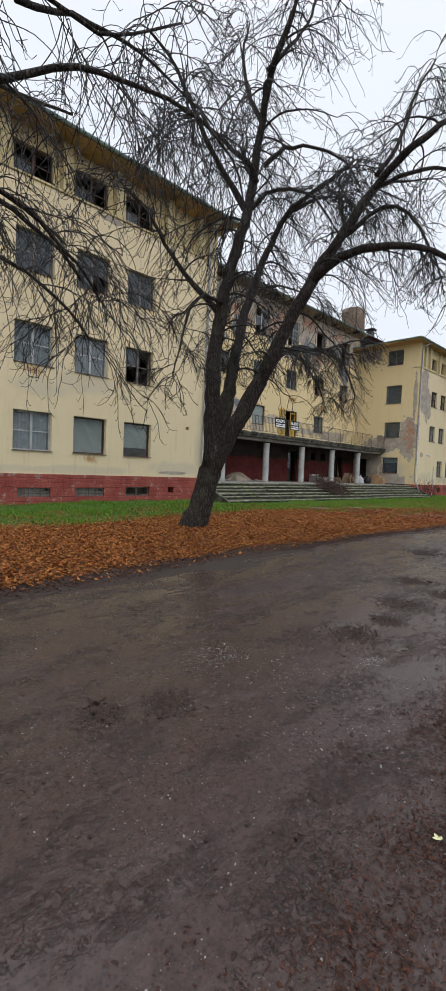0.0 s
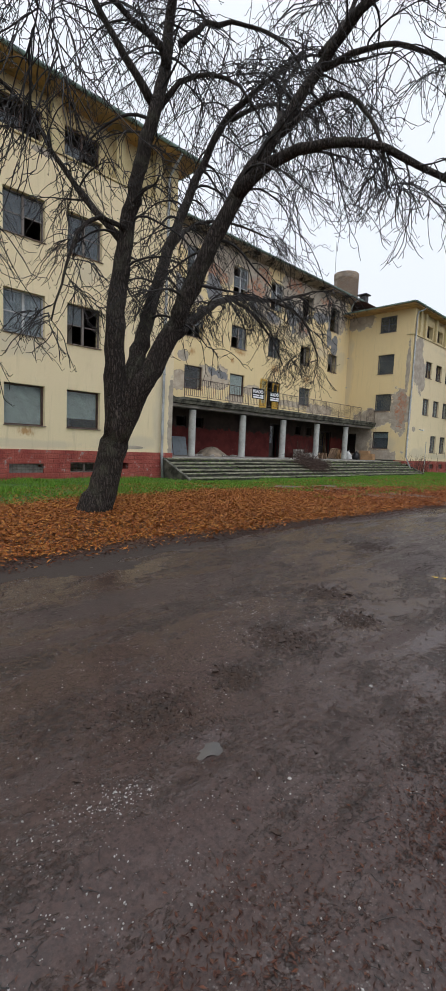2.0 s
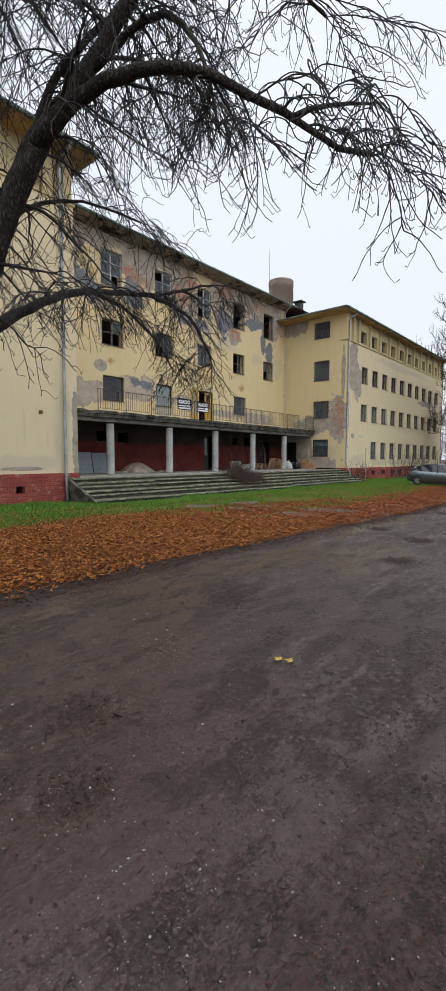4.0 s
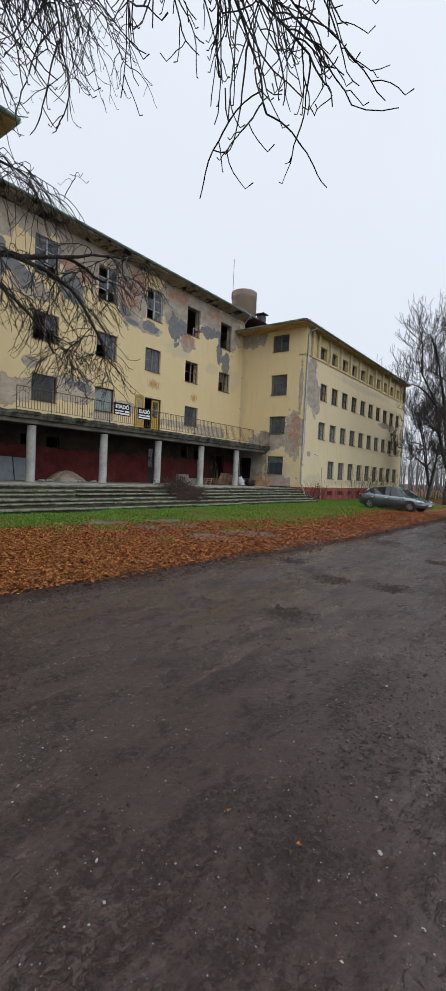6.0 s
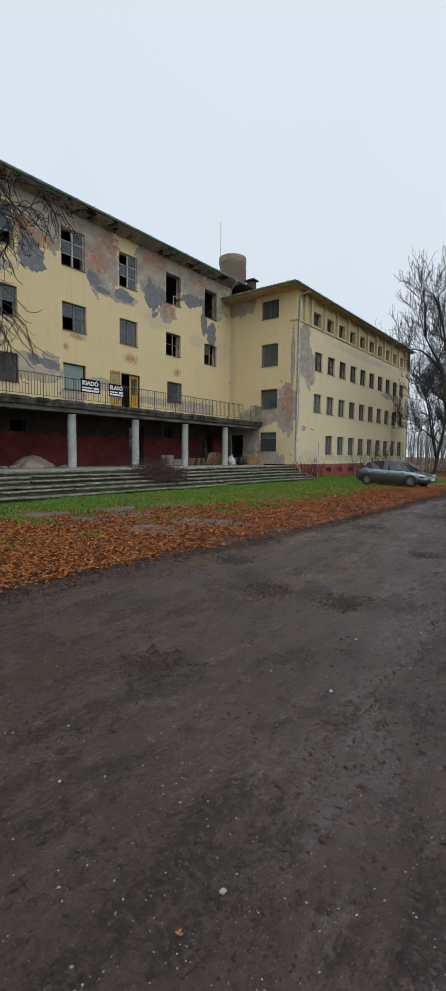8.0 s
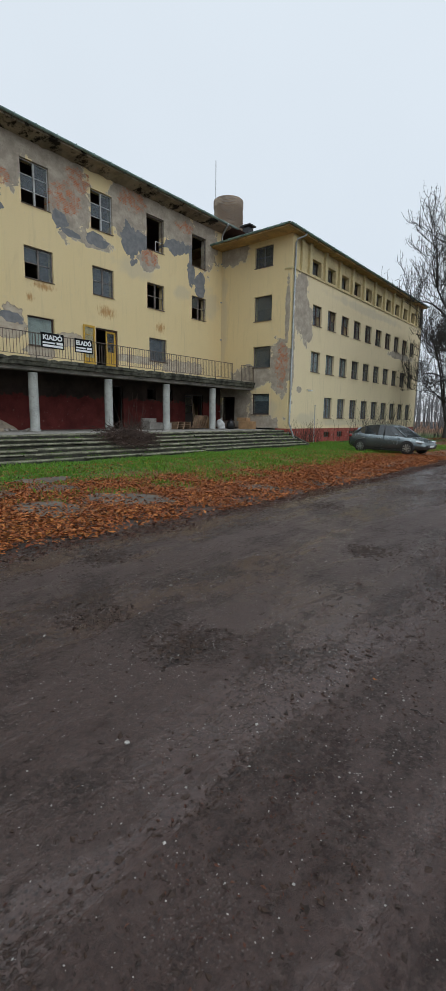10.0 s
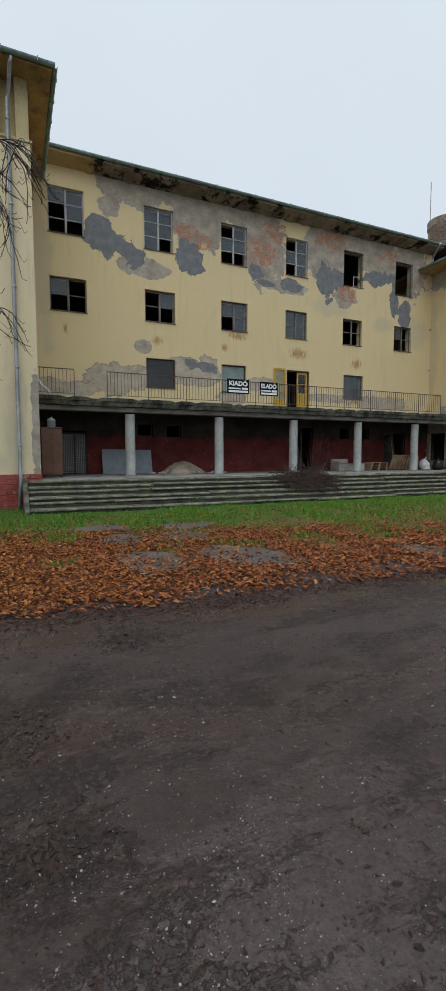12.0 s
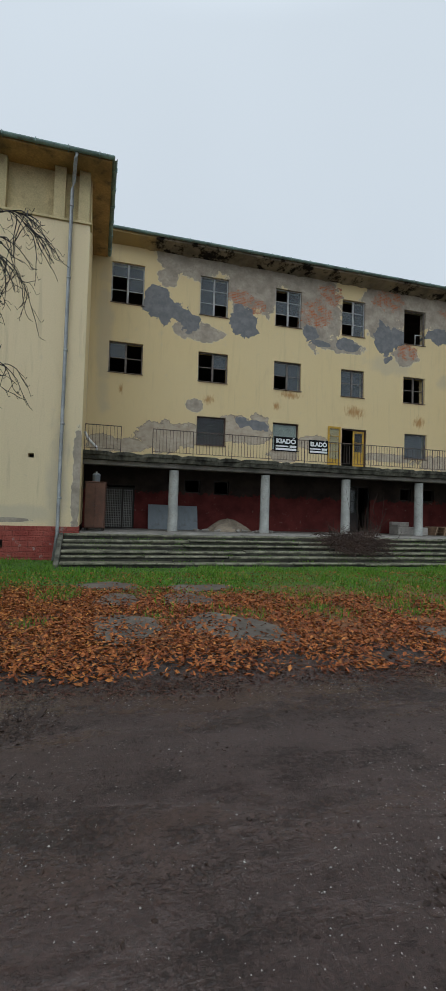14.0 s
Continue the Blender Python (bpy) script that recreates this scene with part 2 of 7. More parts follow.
M["centre_wall"] = plaster(
    "centre_wall_plaster", "y", YELLOW,
    render=[(19.91, 13.27, 1.55, 0.74), (21.63, 13.64, 1.52, 0.7), (18.98, 12.51, 0.53, 0.45, -30), (20.34, 10.17, 1.28, 0.42), (22.55, 12.82, 1.04, 1.55), (23.62, 12.61, 0.88, 1.25),
            (26.67, 12.24, 1.3, 1.96), (25.13, 13.6, 1.57, 0.81), (29.7, 12.53, 0.6, 1.49), (30.59, 13.07, 1.53, 1.5), (32.83, 13.08, 1.8, 1.16), (34.37, 12.82, 1.54, 1.33),
            (36.4, 12.69, 1.4, 1.9), (31.68, 10.3, 0.77, 0.54), (27.87, 10.38, 1.36, 0.34), (20.35, 6.7, 0.39, 0.33)],
    bared=[(18.8, 5.11, 1.07, 0.73), (19.94, 5.26, 0.95, 0.57), (16.27, 4.66, 0.6, 0.44), (17.22, 4.59, 1.26, 0.28), (22.36, 5.73, 1.26, 0.7), (23.54, 5.78, 0.71, 0.71), (26.41, 5.35, 0.97, 0.36),
           (30.71, 4.85, 1.62, 0.22), (34.43, 4.71, 2.28, 0.41), (24.77, 4.6, 0.74, 0.4)],
    slate=[(18.72, 11.1, 1.04, 0.7, -32), (19.84, 10.67, 0.6, 0.48, -20), (22.67, 10.92, 0.65, 0.7), (26.11, 10.78, 0.43, 0.45), (26.67, 10.38, 0.62, 0.17, -10), (28.3, 10.51, 0.65, 0.34),
           (30.61, 11.04, 0.95, 0.84), (34.09, 11.71, 1.05, 0.45), (35.21, 10.93, 0.35, 1.01), (36.03, 10.01, 0.46, 0.75), (23.53, 6.0, 0.5, 0.24, -15), (22.69, 6.08, 0.32, 0.26)],
    brick=[(22.44, 12.08, 0.64, 0.38), (23.27, 11.75, 0.49, 0.34), (26.41, 11.84, 0.95, 0.75), (27.2, 12.94, 0.7, 0.55), (30.59, 13.2, 1.0, 0.55), (31.82, 10.58, 0.7, 0.48), (34.6, 13.0, 0.8, 0.35)],
    rust=[(24.43, 7.0, 0.22, 0.25), (25.14, 7.61, 0.7, 0.22), (28.74, 7.07, 0.75, 0.36), (32.58, 6.86, 0.45, 0.38), (16.98, 7.12, 0.1, 0.3), (21.03, 7.01, 0.32, 0.28)],
    damp=[(30.76, 9.66, 2.03, 0.63), (34.4, 9.2, 0.95, 0.56), (36.8, 9.0, 1.2, 1.2), (16.2, 9.5, 0.5, 4.0)], pale=0.15, drip=0.2)
M["end_wall"] = plaster(
    "right_end_plaster", "x", YELLOW,
    render=[(-20.8, 12.35, 1.5, 0.75), (-16.85, 4.9, 0.8, 1.7), (-18.9, 4.3, 1.5, 0.8), (-20.5, 2.4, 1.6, 1.8), (-18.3, 1.3, 1.8, 0.55), (-16.4, 8.0, 0.16, 2.0)],
    brick=[(-16.7, 5.0, 0.45, 1.5)], damp=[(-18.5, 2.0, 2.2, 1.4), (-21.6, 8.0, 0.6, 4.0)], pale=0.1)
M["right_wall"] = plaster("right_wall_plaster", "y", PALE, render=[(39.4, 8.8, 0.95, 1.9), (40.1, 7.6, 0.9, 1.2), (38.5, 6.0, 0.3, 3.5), (39.5, 3.5, 0.3, 0.2), (57, 7.4, 3, 0.3)],
                          damp=[(40.5, 1.6, 2.0, 0.6), (48, 1.4, 9.0, 0.3), (50, 10.0, 9.0, 0.4)], pale=0.4)


def loggia_paint():
    n = Nodes("loggia_paint_and_shade")
    x, y, z = n.sep(n.obj)
    uz = n.comb(y, z, x)
    wob = n.noise(1.4, 6, 0.6, uz)
    red = n.mix(n.ramp(wob, 0.3, 0.7), (0.08, 0.013, 0.012), (0.15, 0.029, 0.024))
    red = n.mix(n.ramp(n.noise(5, 6, 0.7, uz), 0.6, 0.75, 0, 0.7), red, (0.30, 0.21, 0.17))
    # upper wall nearly black: shade under the balcony is put into this colour
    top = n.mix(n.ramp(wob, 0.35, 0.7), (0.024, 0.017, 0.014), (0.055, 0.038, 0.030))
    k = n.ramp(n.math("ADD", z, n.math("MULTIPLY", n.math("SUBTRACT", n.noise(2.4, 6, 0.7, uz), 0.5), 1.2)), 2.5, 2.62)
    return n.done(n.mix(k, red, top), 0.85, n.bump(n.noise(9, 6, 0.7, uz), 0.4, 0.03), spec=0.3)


def plinth_paint():
    n = Nodes("red_plinth_paint")
    x, y, z = n.sep(n.obj)
    uz = n.comb(n.math("ADD", x, y), z, 0.0)
    a = n.mix(n.ramp(n.noise(1.6, 6, 0.6, uz), 0.3, 0.7), (0.26, 0.05, 0.040), (0.37, 0.10, 0.073))
    a = n.mix(n.ramp(n.noise(3.2, 7, 0.7, uz), 0.57, 0.66, 0, 0.9), a, (0.33, 0.28, 0.25))
    a = n.mix(n.ramp(n.noise(7, 5, 0.7, uz), 0.55, 0.75, 0, 0.8), a, (0.14, 0.06, 0.05))
    br = n.t.nodes.new("ShaderNodeTexBrick")
    n.put(br.inputs["Vector"], n.vmath("ADD", uz, n.vmath("MULTIPLY", n.comb(n.noise(2.5, 3, vec=uz), n.noise(2.2, 3, vec=n.vmath("ADD", uz, (5, 1, 0))), 0.0), (0.12, 0.1, 0.0))))
    for key, v in (("Scale", 1.0), ("Mortar Size", 0.02), ("Mortar Smooth", 0.6), ("Brick Width", 0.46), ("Row Height", 0.17)):
        br.inputs[key].default_value = v
    a = n.mix(n.math("MULTIPLY", n.math("MULTIPLY", br.outputs["Fac"], n.ramp(n.noise(1.8, 4, vec=uz), 0.4, 0.6)), 0.5), a, (0.12, 0.045, 0.038))
    h = n.math("SUBTRACT", n.math("ADD", n.noise(3.0, 6, 0.6, uz), n.noise(14, 5, 0.7, uz)), n.math("MULTIPLY", br.outputs["Fac"], 0.25))
    return n.done(a, 0.85, n.bump(h, 0.9, 0.06), spec=0.3)


def rotten_soffit():
    """Damp plaster soffit, fallen away to black in ragged patches, with some old yellow left."""
    n = Nodes("rotten_soffit_plaster")
    x, y, z = n.sep(n.obj)
    a = n.mix(n.ramp(n.noise(1.1, 6, 0.6), 0.35, 0.65), (0.20, 0.165, 0.125), (0.36, 0.30, 0.22))
    a = n.mix(n.ramp(n.math("ADD", y, n.math("MULTIPLY", n.noise(1.5, 4), 3.0)), 20.5, 18.5), a, (0.52, 0.38, 0.17))
    a = n.mix(n.ramp(n.noise(0.55, 7, 0.72, n.vmath("ADD", n.obj, (0.0, 3.1, 0.0))), 0.50, 0.57), a, (0.018, 0.015, 0.013))
    return n.done(a, 0.92, n.bump(n.noise(6, 6, 0.7), 0.8, 0.06), spec=0.2)


M["loggia"] = loggia_paint()
M["plinth"] = plinth_paint()
M["interior"] = plain("bare_interior_plaster", (0.22, 0.2, 0.17), 0.9)
M["slab"] = plain("weathered_concrete", (0.27, 0.25, 0.22), 0.9, large=1.1, fine=25, var=0.4, rel=0.5, dirt=(0.07, 0.075, 0.06))
M["fascia"] = plain("stained_balcony_concrete", (0.105, 0.102, 0.08), 0.92, large=2.6, fine=7, var=0.75, rel=1.0, spec=0.2, dirt=(0.02, 0.02, 0.016))
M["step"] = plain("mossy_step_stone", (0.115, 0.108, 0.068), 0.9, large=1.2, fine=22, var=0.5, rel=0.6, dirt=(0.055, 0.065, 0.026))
M["nosing"] = plain("pale_step_edge", (0.235, 0.228, 0.16), 0.9, large=3.0, fine=16, var=0.6, rel=0.8, dirt=(0.065, 0.07, 0.035))
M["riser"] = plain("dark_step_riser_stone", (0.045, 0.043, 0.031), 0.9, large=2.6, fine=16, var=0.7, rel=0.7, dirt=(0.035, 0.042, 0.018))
M["column"] = plain("painted_column_plaster", (0.46, 0.47, 0.44), 0.85, large=1.7, fine=24, var=0.25, rel=0.3, dirt=(0.30, 0.29, 0.26))
M["soffit"] = plain("yellow_soffit_plaster", (0.56, 0.36, 0.15), 0.9, large=0.9, fine=14, var=0.35, rel=0.4, dirt=(0.15, 0.11, 0.07))
M["soffit_dark"] = rotten_soffit()
M["cream"] = plain("cream_pier_plaster", (0.66, 0.55, 0.30), 0.88, large=1.0, fine=22, var=0.2, rel=0.3, dirt=(0.42, 0.33, 0.18))
M["zinc"] = plain("verdigris_zinc", (0.27, 0.39, 0.36), 0.55, 0.1, large=2.0, fine=30, var=0.35, rel=0.1, dirt=(0.16, 0.17, 0.16))
M["pipe"] = plain("galvanised_pipe", (0.40, 0.42, 0.42), 0.5, 0.5, large=1.5, fine=30, var=0.3, rel=0.1, dirt=(0.24, 0.23, 0.21))
M["tile"] = plain("dark_roof_tile", (0.16, 0.10, 0.08), 0.8, large=1.2, fine=8, var=0.4, rel=0.5, dirt=(0.08, 0.08, 0.06))
M["frame"] = plain("weathered_window_wood", (0.17, 0.145, 0.125), 0.75, large=3, fine=45, var=0.4, rel=0.3, dirt=(0.28, 0.26, 0.24))
M["frame_brown"] = plain("brown_window_wood", (0.075, 0.04, 0.028), 0.6, large=3, fine=45, var=0.4, rel=0.3)
M["frame_grey"] = plain("pale_grey_window_paint", (0.46, 0.46, 0.45), 0.6, large=3, fine=45, var=0.3, rel=0.3, dirt=(0.22, 0.2, 0.18))
M["sill"] = plain("rusty_sill_sheet", (0.20, 0.15, 0.12), 0.7, 0.2, large=3, fine=30, var=0.4, dirt=(0.22, 0.09, 0.04))
M["blind"] = plain("pale_blind_cloth", (0.60, 0.64, 0.58), 0.85, large=2, fine=50, var=0.15, rel=0.1)
M["curtain"] = plain("white_net_curtain", (0.62, 0.64, 0.66), 0.9, large=4, fine=50, var=0.3, rel=0.2)
M["ochre"] = plain("yellow_door_paint", (0.62, 0.37, 0.035), 0.5, large=2, fine=40, var=0.25, dirt=(0.40, 0.25, 0.06))
M["iron"] = plain("rusty_rail_iron", (0.16, 0.125, 0.105), 0.7, 0.4, large=3, fine=40, var=0.4, dirt=(0.20, 0.10, 0.05))
M["black"] = plain("black_sign_sheet", (0.010, 0.011, 0.012), 0.85, large=3, fine=40, var=0.2, rel=0.02, spec=0.15)
M["white"] = plain("white_sign_paint", (0.80, 0.81, 0.82), 0.5, large=3, fine=40, var=0.05, rel=0.02)
M["wardrobe"] = plain("brown_veneer", (0.155, 0.072, 0.045), 0.55, large=2, fine=30, var=0.35, dirt=(0.09, 0.05, 0.035))
M["board"] = plain("blue_grey_board", (0.27, 0.31, 0.34), 0.6, large=1.5, fine=30, var=0.15, dirt=(0.20, 0.21, 0.22))
M["sand"] = plain("heap_of_rubble_sand", (0.33, 0.27, 0.20), 0.95, large=2.5, fine=14, var=0.35, rel=0.8, dirt=(0.2, 0.17, 0.14))
M["pallet"] = plain("grey_pallet_wood", (0.36, 0.24, 0.15), 0.8, large=3, fine=35, var=0.4, rel=0.3)
M["carton"] = plain("cardboard", (0.46, 0.28, 0.14), 0.85, large=3, fine=25, var=0.25, rel=0.2)
M["bag_white"] = plain("white_plastic_sack", (0.62, 0.63, 0.62), 0.5, large=4, fine=20, var=0.2, rel=0.3)
M["bag_black"] = plain("black_plastic_bag", (0.016, 0.016, 0.018), 0.35, large=4, fine=20, var=0.3, rel=0.3)
M["lattice"] = plain("pale_door_lattice", (0.34, 0.33, 0.30), 0.7, large=3, fine=30, var=0.3)
M["darkdoor"] = plain("dark_door_wood", (0.035, 0.026, 0.022), 0.6, large=2, fine=30, var=0.4)
M["twig"] = plain("wet_twig_bark", (0.019, 0.0155, 0.014), 0.85, large=1.6, fine=30, var=0.4, rel=0.3)
M["far_bark"] = plain("far_tree_bark", (0.050, 0.044, 0.040), 0.9, large=1.0, fine=9, var=0.4, rel=0.5)
M["shutter"] = plain("weathered_grey_boards", (0.20, 0.19, 0.17), 0.9, large=2.5, fine=20, var=0.4, rel=0.4, dirt=(0.10, 0.08, 0.07))
M["bramble"] = plain("dead_brown_twigs", (0.060, 0.034, 0.023), 0.9, large=3, fine=30, var=0.5)


def chimney_brick():
    n = Nodes("chimney_brick")
    x, y, z = n.sep(n.obj)
    br = n.t.nodes.new("ShaderNodeTexBrick")
    n.put(br.inputs["Vector"], n.comb(n.math("ADD", x, y), z, 0.0))
    for key, v in (("Scale", 1.0), ("Mortar Size", 0.016), ("Mortar Smooth", 0.2), ("Brick Width", 0.3), ("Row Height", 0.1), ("Bias", 0.0)):
        br.inputs[key].default_value = v
    br.inputs["Color1"].default_value, br.inputs["Color2"].default_value = (0.15, 0.10, 0.065, 1), (0.40, 0.30, 0.20, 1)
    br.inputs["Mortar"].default_value = (0.33, 0.30, 0.26, 1)
    a = n.mix(n.ramp(n.noise(1.6, 6, 0.65), 0.4, 0.68, 0, 0.75), br.outputs["Color"], (0.14, 0.12, 0.105))
    return n.done(a, 0.92, n.bump(n.math("SUBTRACT", n.noise(9, 5), br.outputs["Fac"]), 0.6, 0.03), spec=0.25)


M["chimney"] = chimney_brick()
M["tyre"] = plain("tyre_rubber", (0.02, 0.02, 0.02), 0.8, large=5, fine=60, var=0.3)
M["alloy"] = plain("alloy_rim", (0.55, 0.56, 0.57), 0.3, 0.8, large=5, fine=60, var=0.2, rel=0.05)
M["car_grey"] = plain("dark_grey_car_paint", (0.14, 0.165, 0.17), 0.22, 0.55, large=2, fine=80, var=0.12, rel=0.02)
M["car_red"] = plain("red_car_paint", (0.36, 0.02, 0.016), 0.3, 0.2, large=2, fine=80, var=0.12, rel=0.02)
M["trim_black"] = plain("black_car_trim", (0.018, 0.018, 0.019), 0.5, large=4, fine=60, var=0.2)
M["lamp_glass"] = plain("clear_headlamp", (0.62, 0.64, 0.66), 0.1, 0.3, large=6, fine=60, var=0.1, rel=0.02)
M["lamp_red"] = plain("red_tail_lamp", (0.32, 0.012, 0.012), 0.15, large=6, fine=60, var=0.1, rel=0.02)
M["paving"] = plain("broken_path_concrete", (0.118, 0.099, 0.08), 0.9, large=1.3, fine=16, var=0.4, rel=0.6, spec=0.2, dirt=(0.075, 0.065, 0.055))
M["stone"] = plain("pale_pebble", (0.32, 0.30, 0.275), 0.7, large=6, fine=40, var=0.4)
M["bench"] = plain("pale_concrete_seat", (0.42, 0.39, 0.35), 0.85, large=2, fine=20, var=0.25, rel=0.4, dirt=(0.24, 0.22, 0.2))


def window_glass(name, clear, dust):
    """Dusty sheet glass: part clear, part a film of dirt, with a real reflection."""
    n = Nodes(name)
    t = n.t
    film = n.t.nodes.new("ShaderNodeBsdfDiffuse")
    n.put(film.inputs["Color"], n.mix(n.ramp(n.noise(3, 5), 0.3, 0.7), shade(dust, 0.75), dust))
    see = n.t.nodes.new("ShaderNodeBsdfTransparent")
    see.inputs[0].default_value = (0.82, 0.88, 0.88, 1)
    body = n.t.nodes.new("ShaderNodeMixShader")
    n.put(body.inputs[0], n.ramp(n.noise(2.2, 6), 0.3, 0.75, 1 - clear, 1 - clear * 0.8))
    t.links.new(see.outputs[0], body.inputs[1])
    t.links.new(film.outputs[0], body.inputs[2])
    gloss = n.t.nodes.new("ShaderNodeBsdfGlossy")
    gloss.inputs["Roughness"].default_value = 0.06
    n.put(gloss.inputs["Normal"], n.bump(n.noise(1.4, 2), 0.08, 0.05))
    fres = n.t.nodes.new("ShaderNodeFresnel")
    fres.inputs["IOR"].default_value = 1.6
    top = n.t.nodes.new("ShaderNodeMixShader")
    t.links.new(fres.outputs[0], top.inputs[0])
    t.links.new(body.outputs[0], top.inputs[1])
    t.links.new(gloss.outputs[0], top.inputs[2])
    t.links.new(top.outputs[0], t.nodes["Material Output"].inputs["Surface"])
    return n.mat


M["glass"] = window_glass("dusty_window_glass", 0.66, (0.15, 0.185, 0.21))
M["glass_dark"] = window_glass("clear_window_glass", 0.96, (0.05, 0.055, 0.06))


def inner_glass():
    """The back and rim of a pane, which add no second reflection."""
    n = Nodes("pane_back")
    see = n.t.nodes.new("ShaderNodeBsdfTransparent")
    n.put(see.inputs[0], n.mix(n.ramp(n.noise(3, 4), 0.3, 0.7), (0.9, 0.94, 0.94), (0.98, 1.0, 1.0)))
    n.t.links.new(see.outputs[0], n.t.nodes["Material Output"].inputs["Surface"])
    return n.mat


M["pane_back"] = inner_glass()


def furrowed_bark(name, c, lichen):
    """Upright furrows and plates of old bark."""
    n = Nodes(name)
    x, y, z = n.sep(n.obj)
    v = n.comb(n.math("MULTIPLY", x, 27.0), n.math("MULTIPLY", y, 27.0), n.math("MULTIPLY", z, 4.2))
    bent = n.vmath("ADD", v, n.vmath("MULTIPLY", n.comb(n.noise(5.0, 4), n.noise(5.3, 4, vec=n.vmath("ADD", n.obj, (3, 1, 2))), n.noise(4.0, 3)), (3.5, 3.5, 2.0)))
    plates = n.voronoi(1.0, bent, "DISTANCE_TO_EDGE")
    k = n.ramp(plates, 0.0, 0.3)
    a = n.mix(k, shade(c, 0.36), n.mix(n.ramp(n.noise(6, 6, 0.75), 0.32, 0.68), shade(c, 0.75), shade(c, 1.85)))
    a = n.mix(n.ramp(n.noise(2.2, 6, 0.65), 0.52, 0.7, 0, 0.6), a, lichen)
    h = n.math("ADD", k, n.math("MULTIPLY", n.noise(30, 4, 0.7), 0.35))
    return n.done(a, 0.92, n.bump(h, 1.0, 0.03), spec=0.25)


M["bark"] = furrowed_bark("furrowed_chestnut_bark", (0.052, 0.041, 0.034), (0.075, 0.075, 0.05))


def leaf_mat(name, ramp_colors):
    n = Nodes(name)
    r = n.t.nodes.new("ShaderNodeValToRGB")
    n.put(r.inputs[0], n.island())
    els = r.color_ramp.elements
    els[0].position, els[0].color = 0.0, (*ramp_colors[0], 1)
    els[1].position, els[1].color = 1.0, (*ramp_colors[-1], 1)
    for i, c in enumerate(ramp_colors[1:-1]):
        els.new((i + 1) / (len(ramp_colors) - 1)).color = (*c, 1)
    c = n.mix(n.ramp(n.noise(25, 4), 0.35, 0.7, 0, 0.4), r.outputs[0], (0.06, 0.03, 0.015))
    return n.done(c, 0.72, n.bump(n.noise(60, 3), 0.3, 0.004), spec=0.25)


M["leaf"] = leaf_mat("fallen_leaves", [(0.05, 0.018, 0.009), (0.25, 0.073, 0.016), (0.33, 0.108, 0.021), (0.43, 0.165, 0.028), (0.11, 0.034, 0.012), (0.50, 0.23, 0.045), (0.24, 0.058, 0.016), (0.38, 0.16, 0.03)])
M["leaf_red"] = leaf_mat("red_brown_leaves", [(0.04, 0.014, 0.008), (0.20, 0.052, 0.014), (0.28, 0.080, 0.018), (0.36, 0.115, 0.024), (0.08, 0.024, 0.010), (0.44, 0.17, 0.04), (0.16, 0.036, 0.012), (0.31, 0.10, 0.022)])
M["litter"] = leaf_mat("dark_leaf_scraps", [(0.03, 0.012, 0.008), (0.06, 0.022, 0.014), (0.085, 0.034, 0.019)])
M["crumb"] = leaf_mat("dark_mud_crumbs", [(0.014, 0.010, 0.008), (0.03, 0.02, 0.016), (0.022, 0.014, 0.011)])
M["mash"] = leaf_mat("wet_leaf_mash", [(0.012, 0.006, 0.005), (0.04, 0.014, 0.009), (0.075, 0.023, 0.012), (0.02, 0.009, 0.006), (0.10, 0.032, 0.014)])
M["leaf_pale"] = leaf_mat("pale_fallen_leaf", [(0.55, 0.55, 0.28), (0.6, 0.58, 0.33)])
M["leaf_yellow"] = leaf_mat("yellow_fallen_leaf", [(0.42, 0.30, 0.05), (0.5, 0.33, 0.06)])
M["grass"] = leaf_mat("wet_grass", [(0.030, 0.085, 0.008), (0.11, 0.27, 0.018), (0.075, 0.21, 0.014), (0.17, 0.31, 0.03), (0.055, 0.16, 0.012), (0.13, 0.30, 0.02), (0.20, 0.24, 0.05)])


def lawn_soil():
    n = Nodes("lawn_soil")
    x, y, z = n.sep(n.obj)
    a = n.mix(n.ramp(n.noise(1.2, 6), 0.3, 0.7), (0.085, 0.042, 0.020), (0.14, 0.062, 0.026))
    green = n.mix(n.ramp(n.noise(9, 5), 0.3, 0.7), (0.020, 0.055, 0.008), (0.045, 0.11, 0.013))
    edge = n.math("ADD", x, n.math("MULTIPLY", n.math("SUBTRACT", n.noise(0.7, 5), 0.5), 3.0))
    k = n.math("MULTIPLY", n.ramp(edge, -9.6, -10.6), n.ramp(y, 90, 60))
    a = n.mix(k, a, green)
    a = n.mix(n.ramp(n.voronoi(18), 0.15, 0.4, 0.5, 0.0), a, (0.14, 0.06, 0.025))
    a = n.mix(n.ramp(n.math("ADD", x, n.math("MULTIPLY", n.noise(2.0, 5), 0.8)), -5.75, -5.2), a, (0.036, 0.026, 0.021))
    return n.done(a, 0.9, n.bump(n.noise(14, 6, 0.7), 0.6, 0.04), spec=0.3)


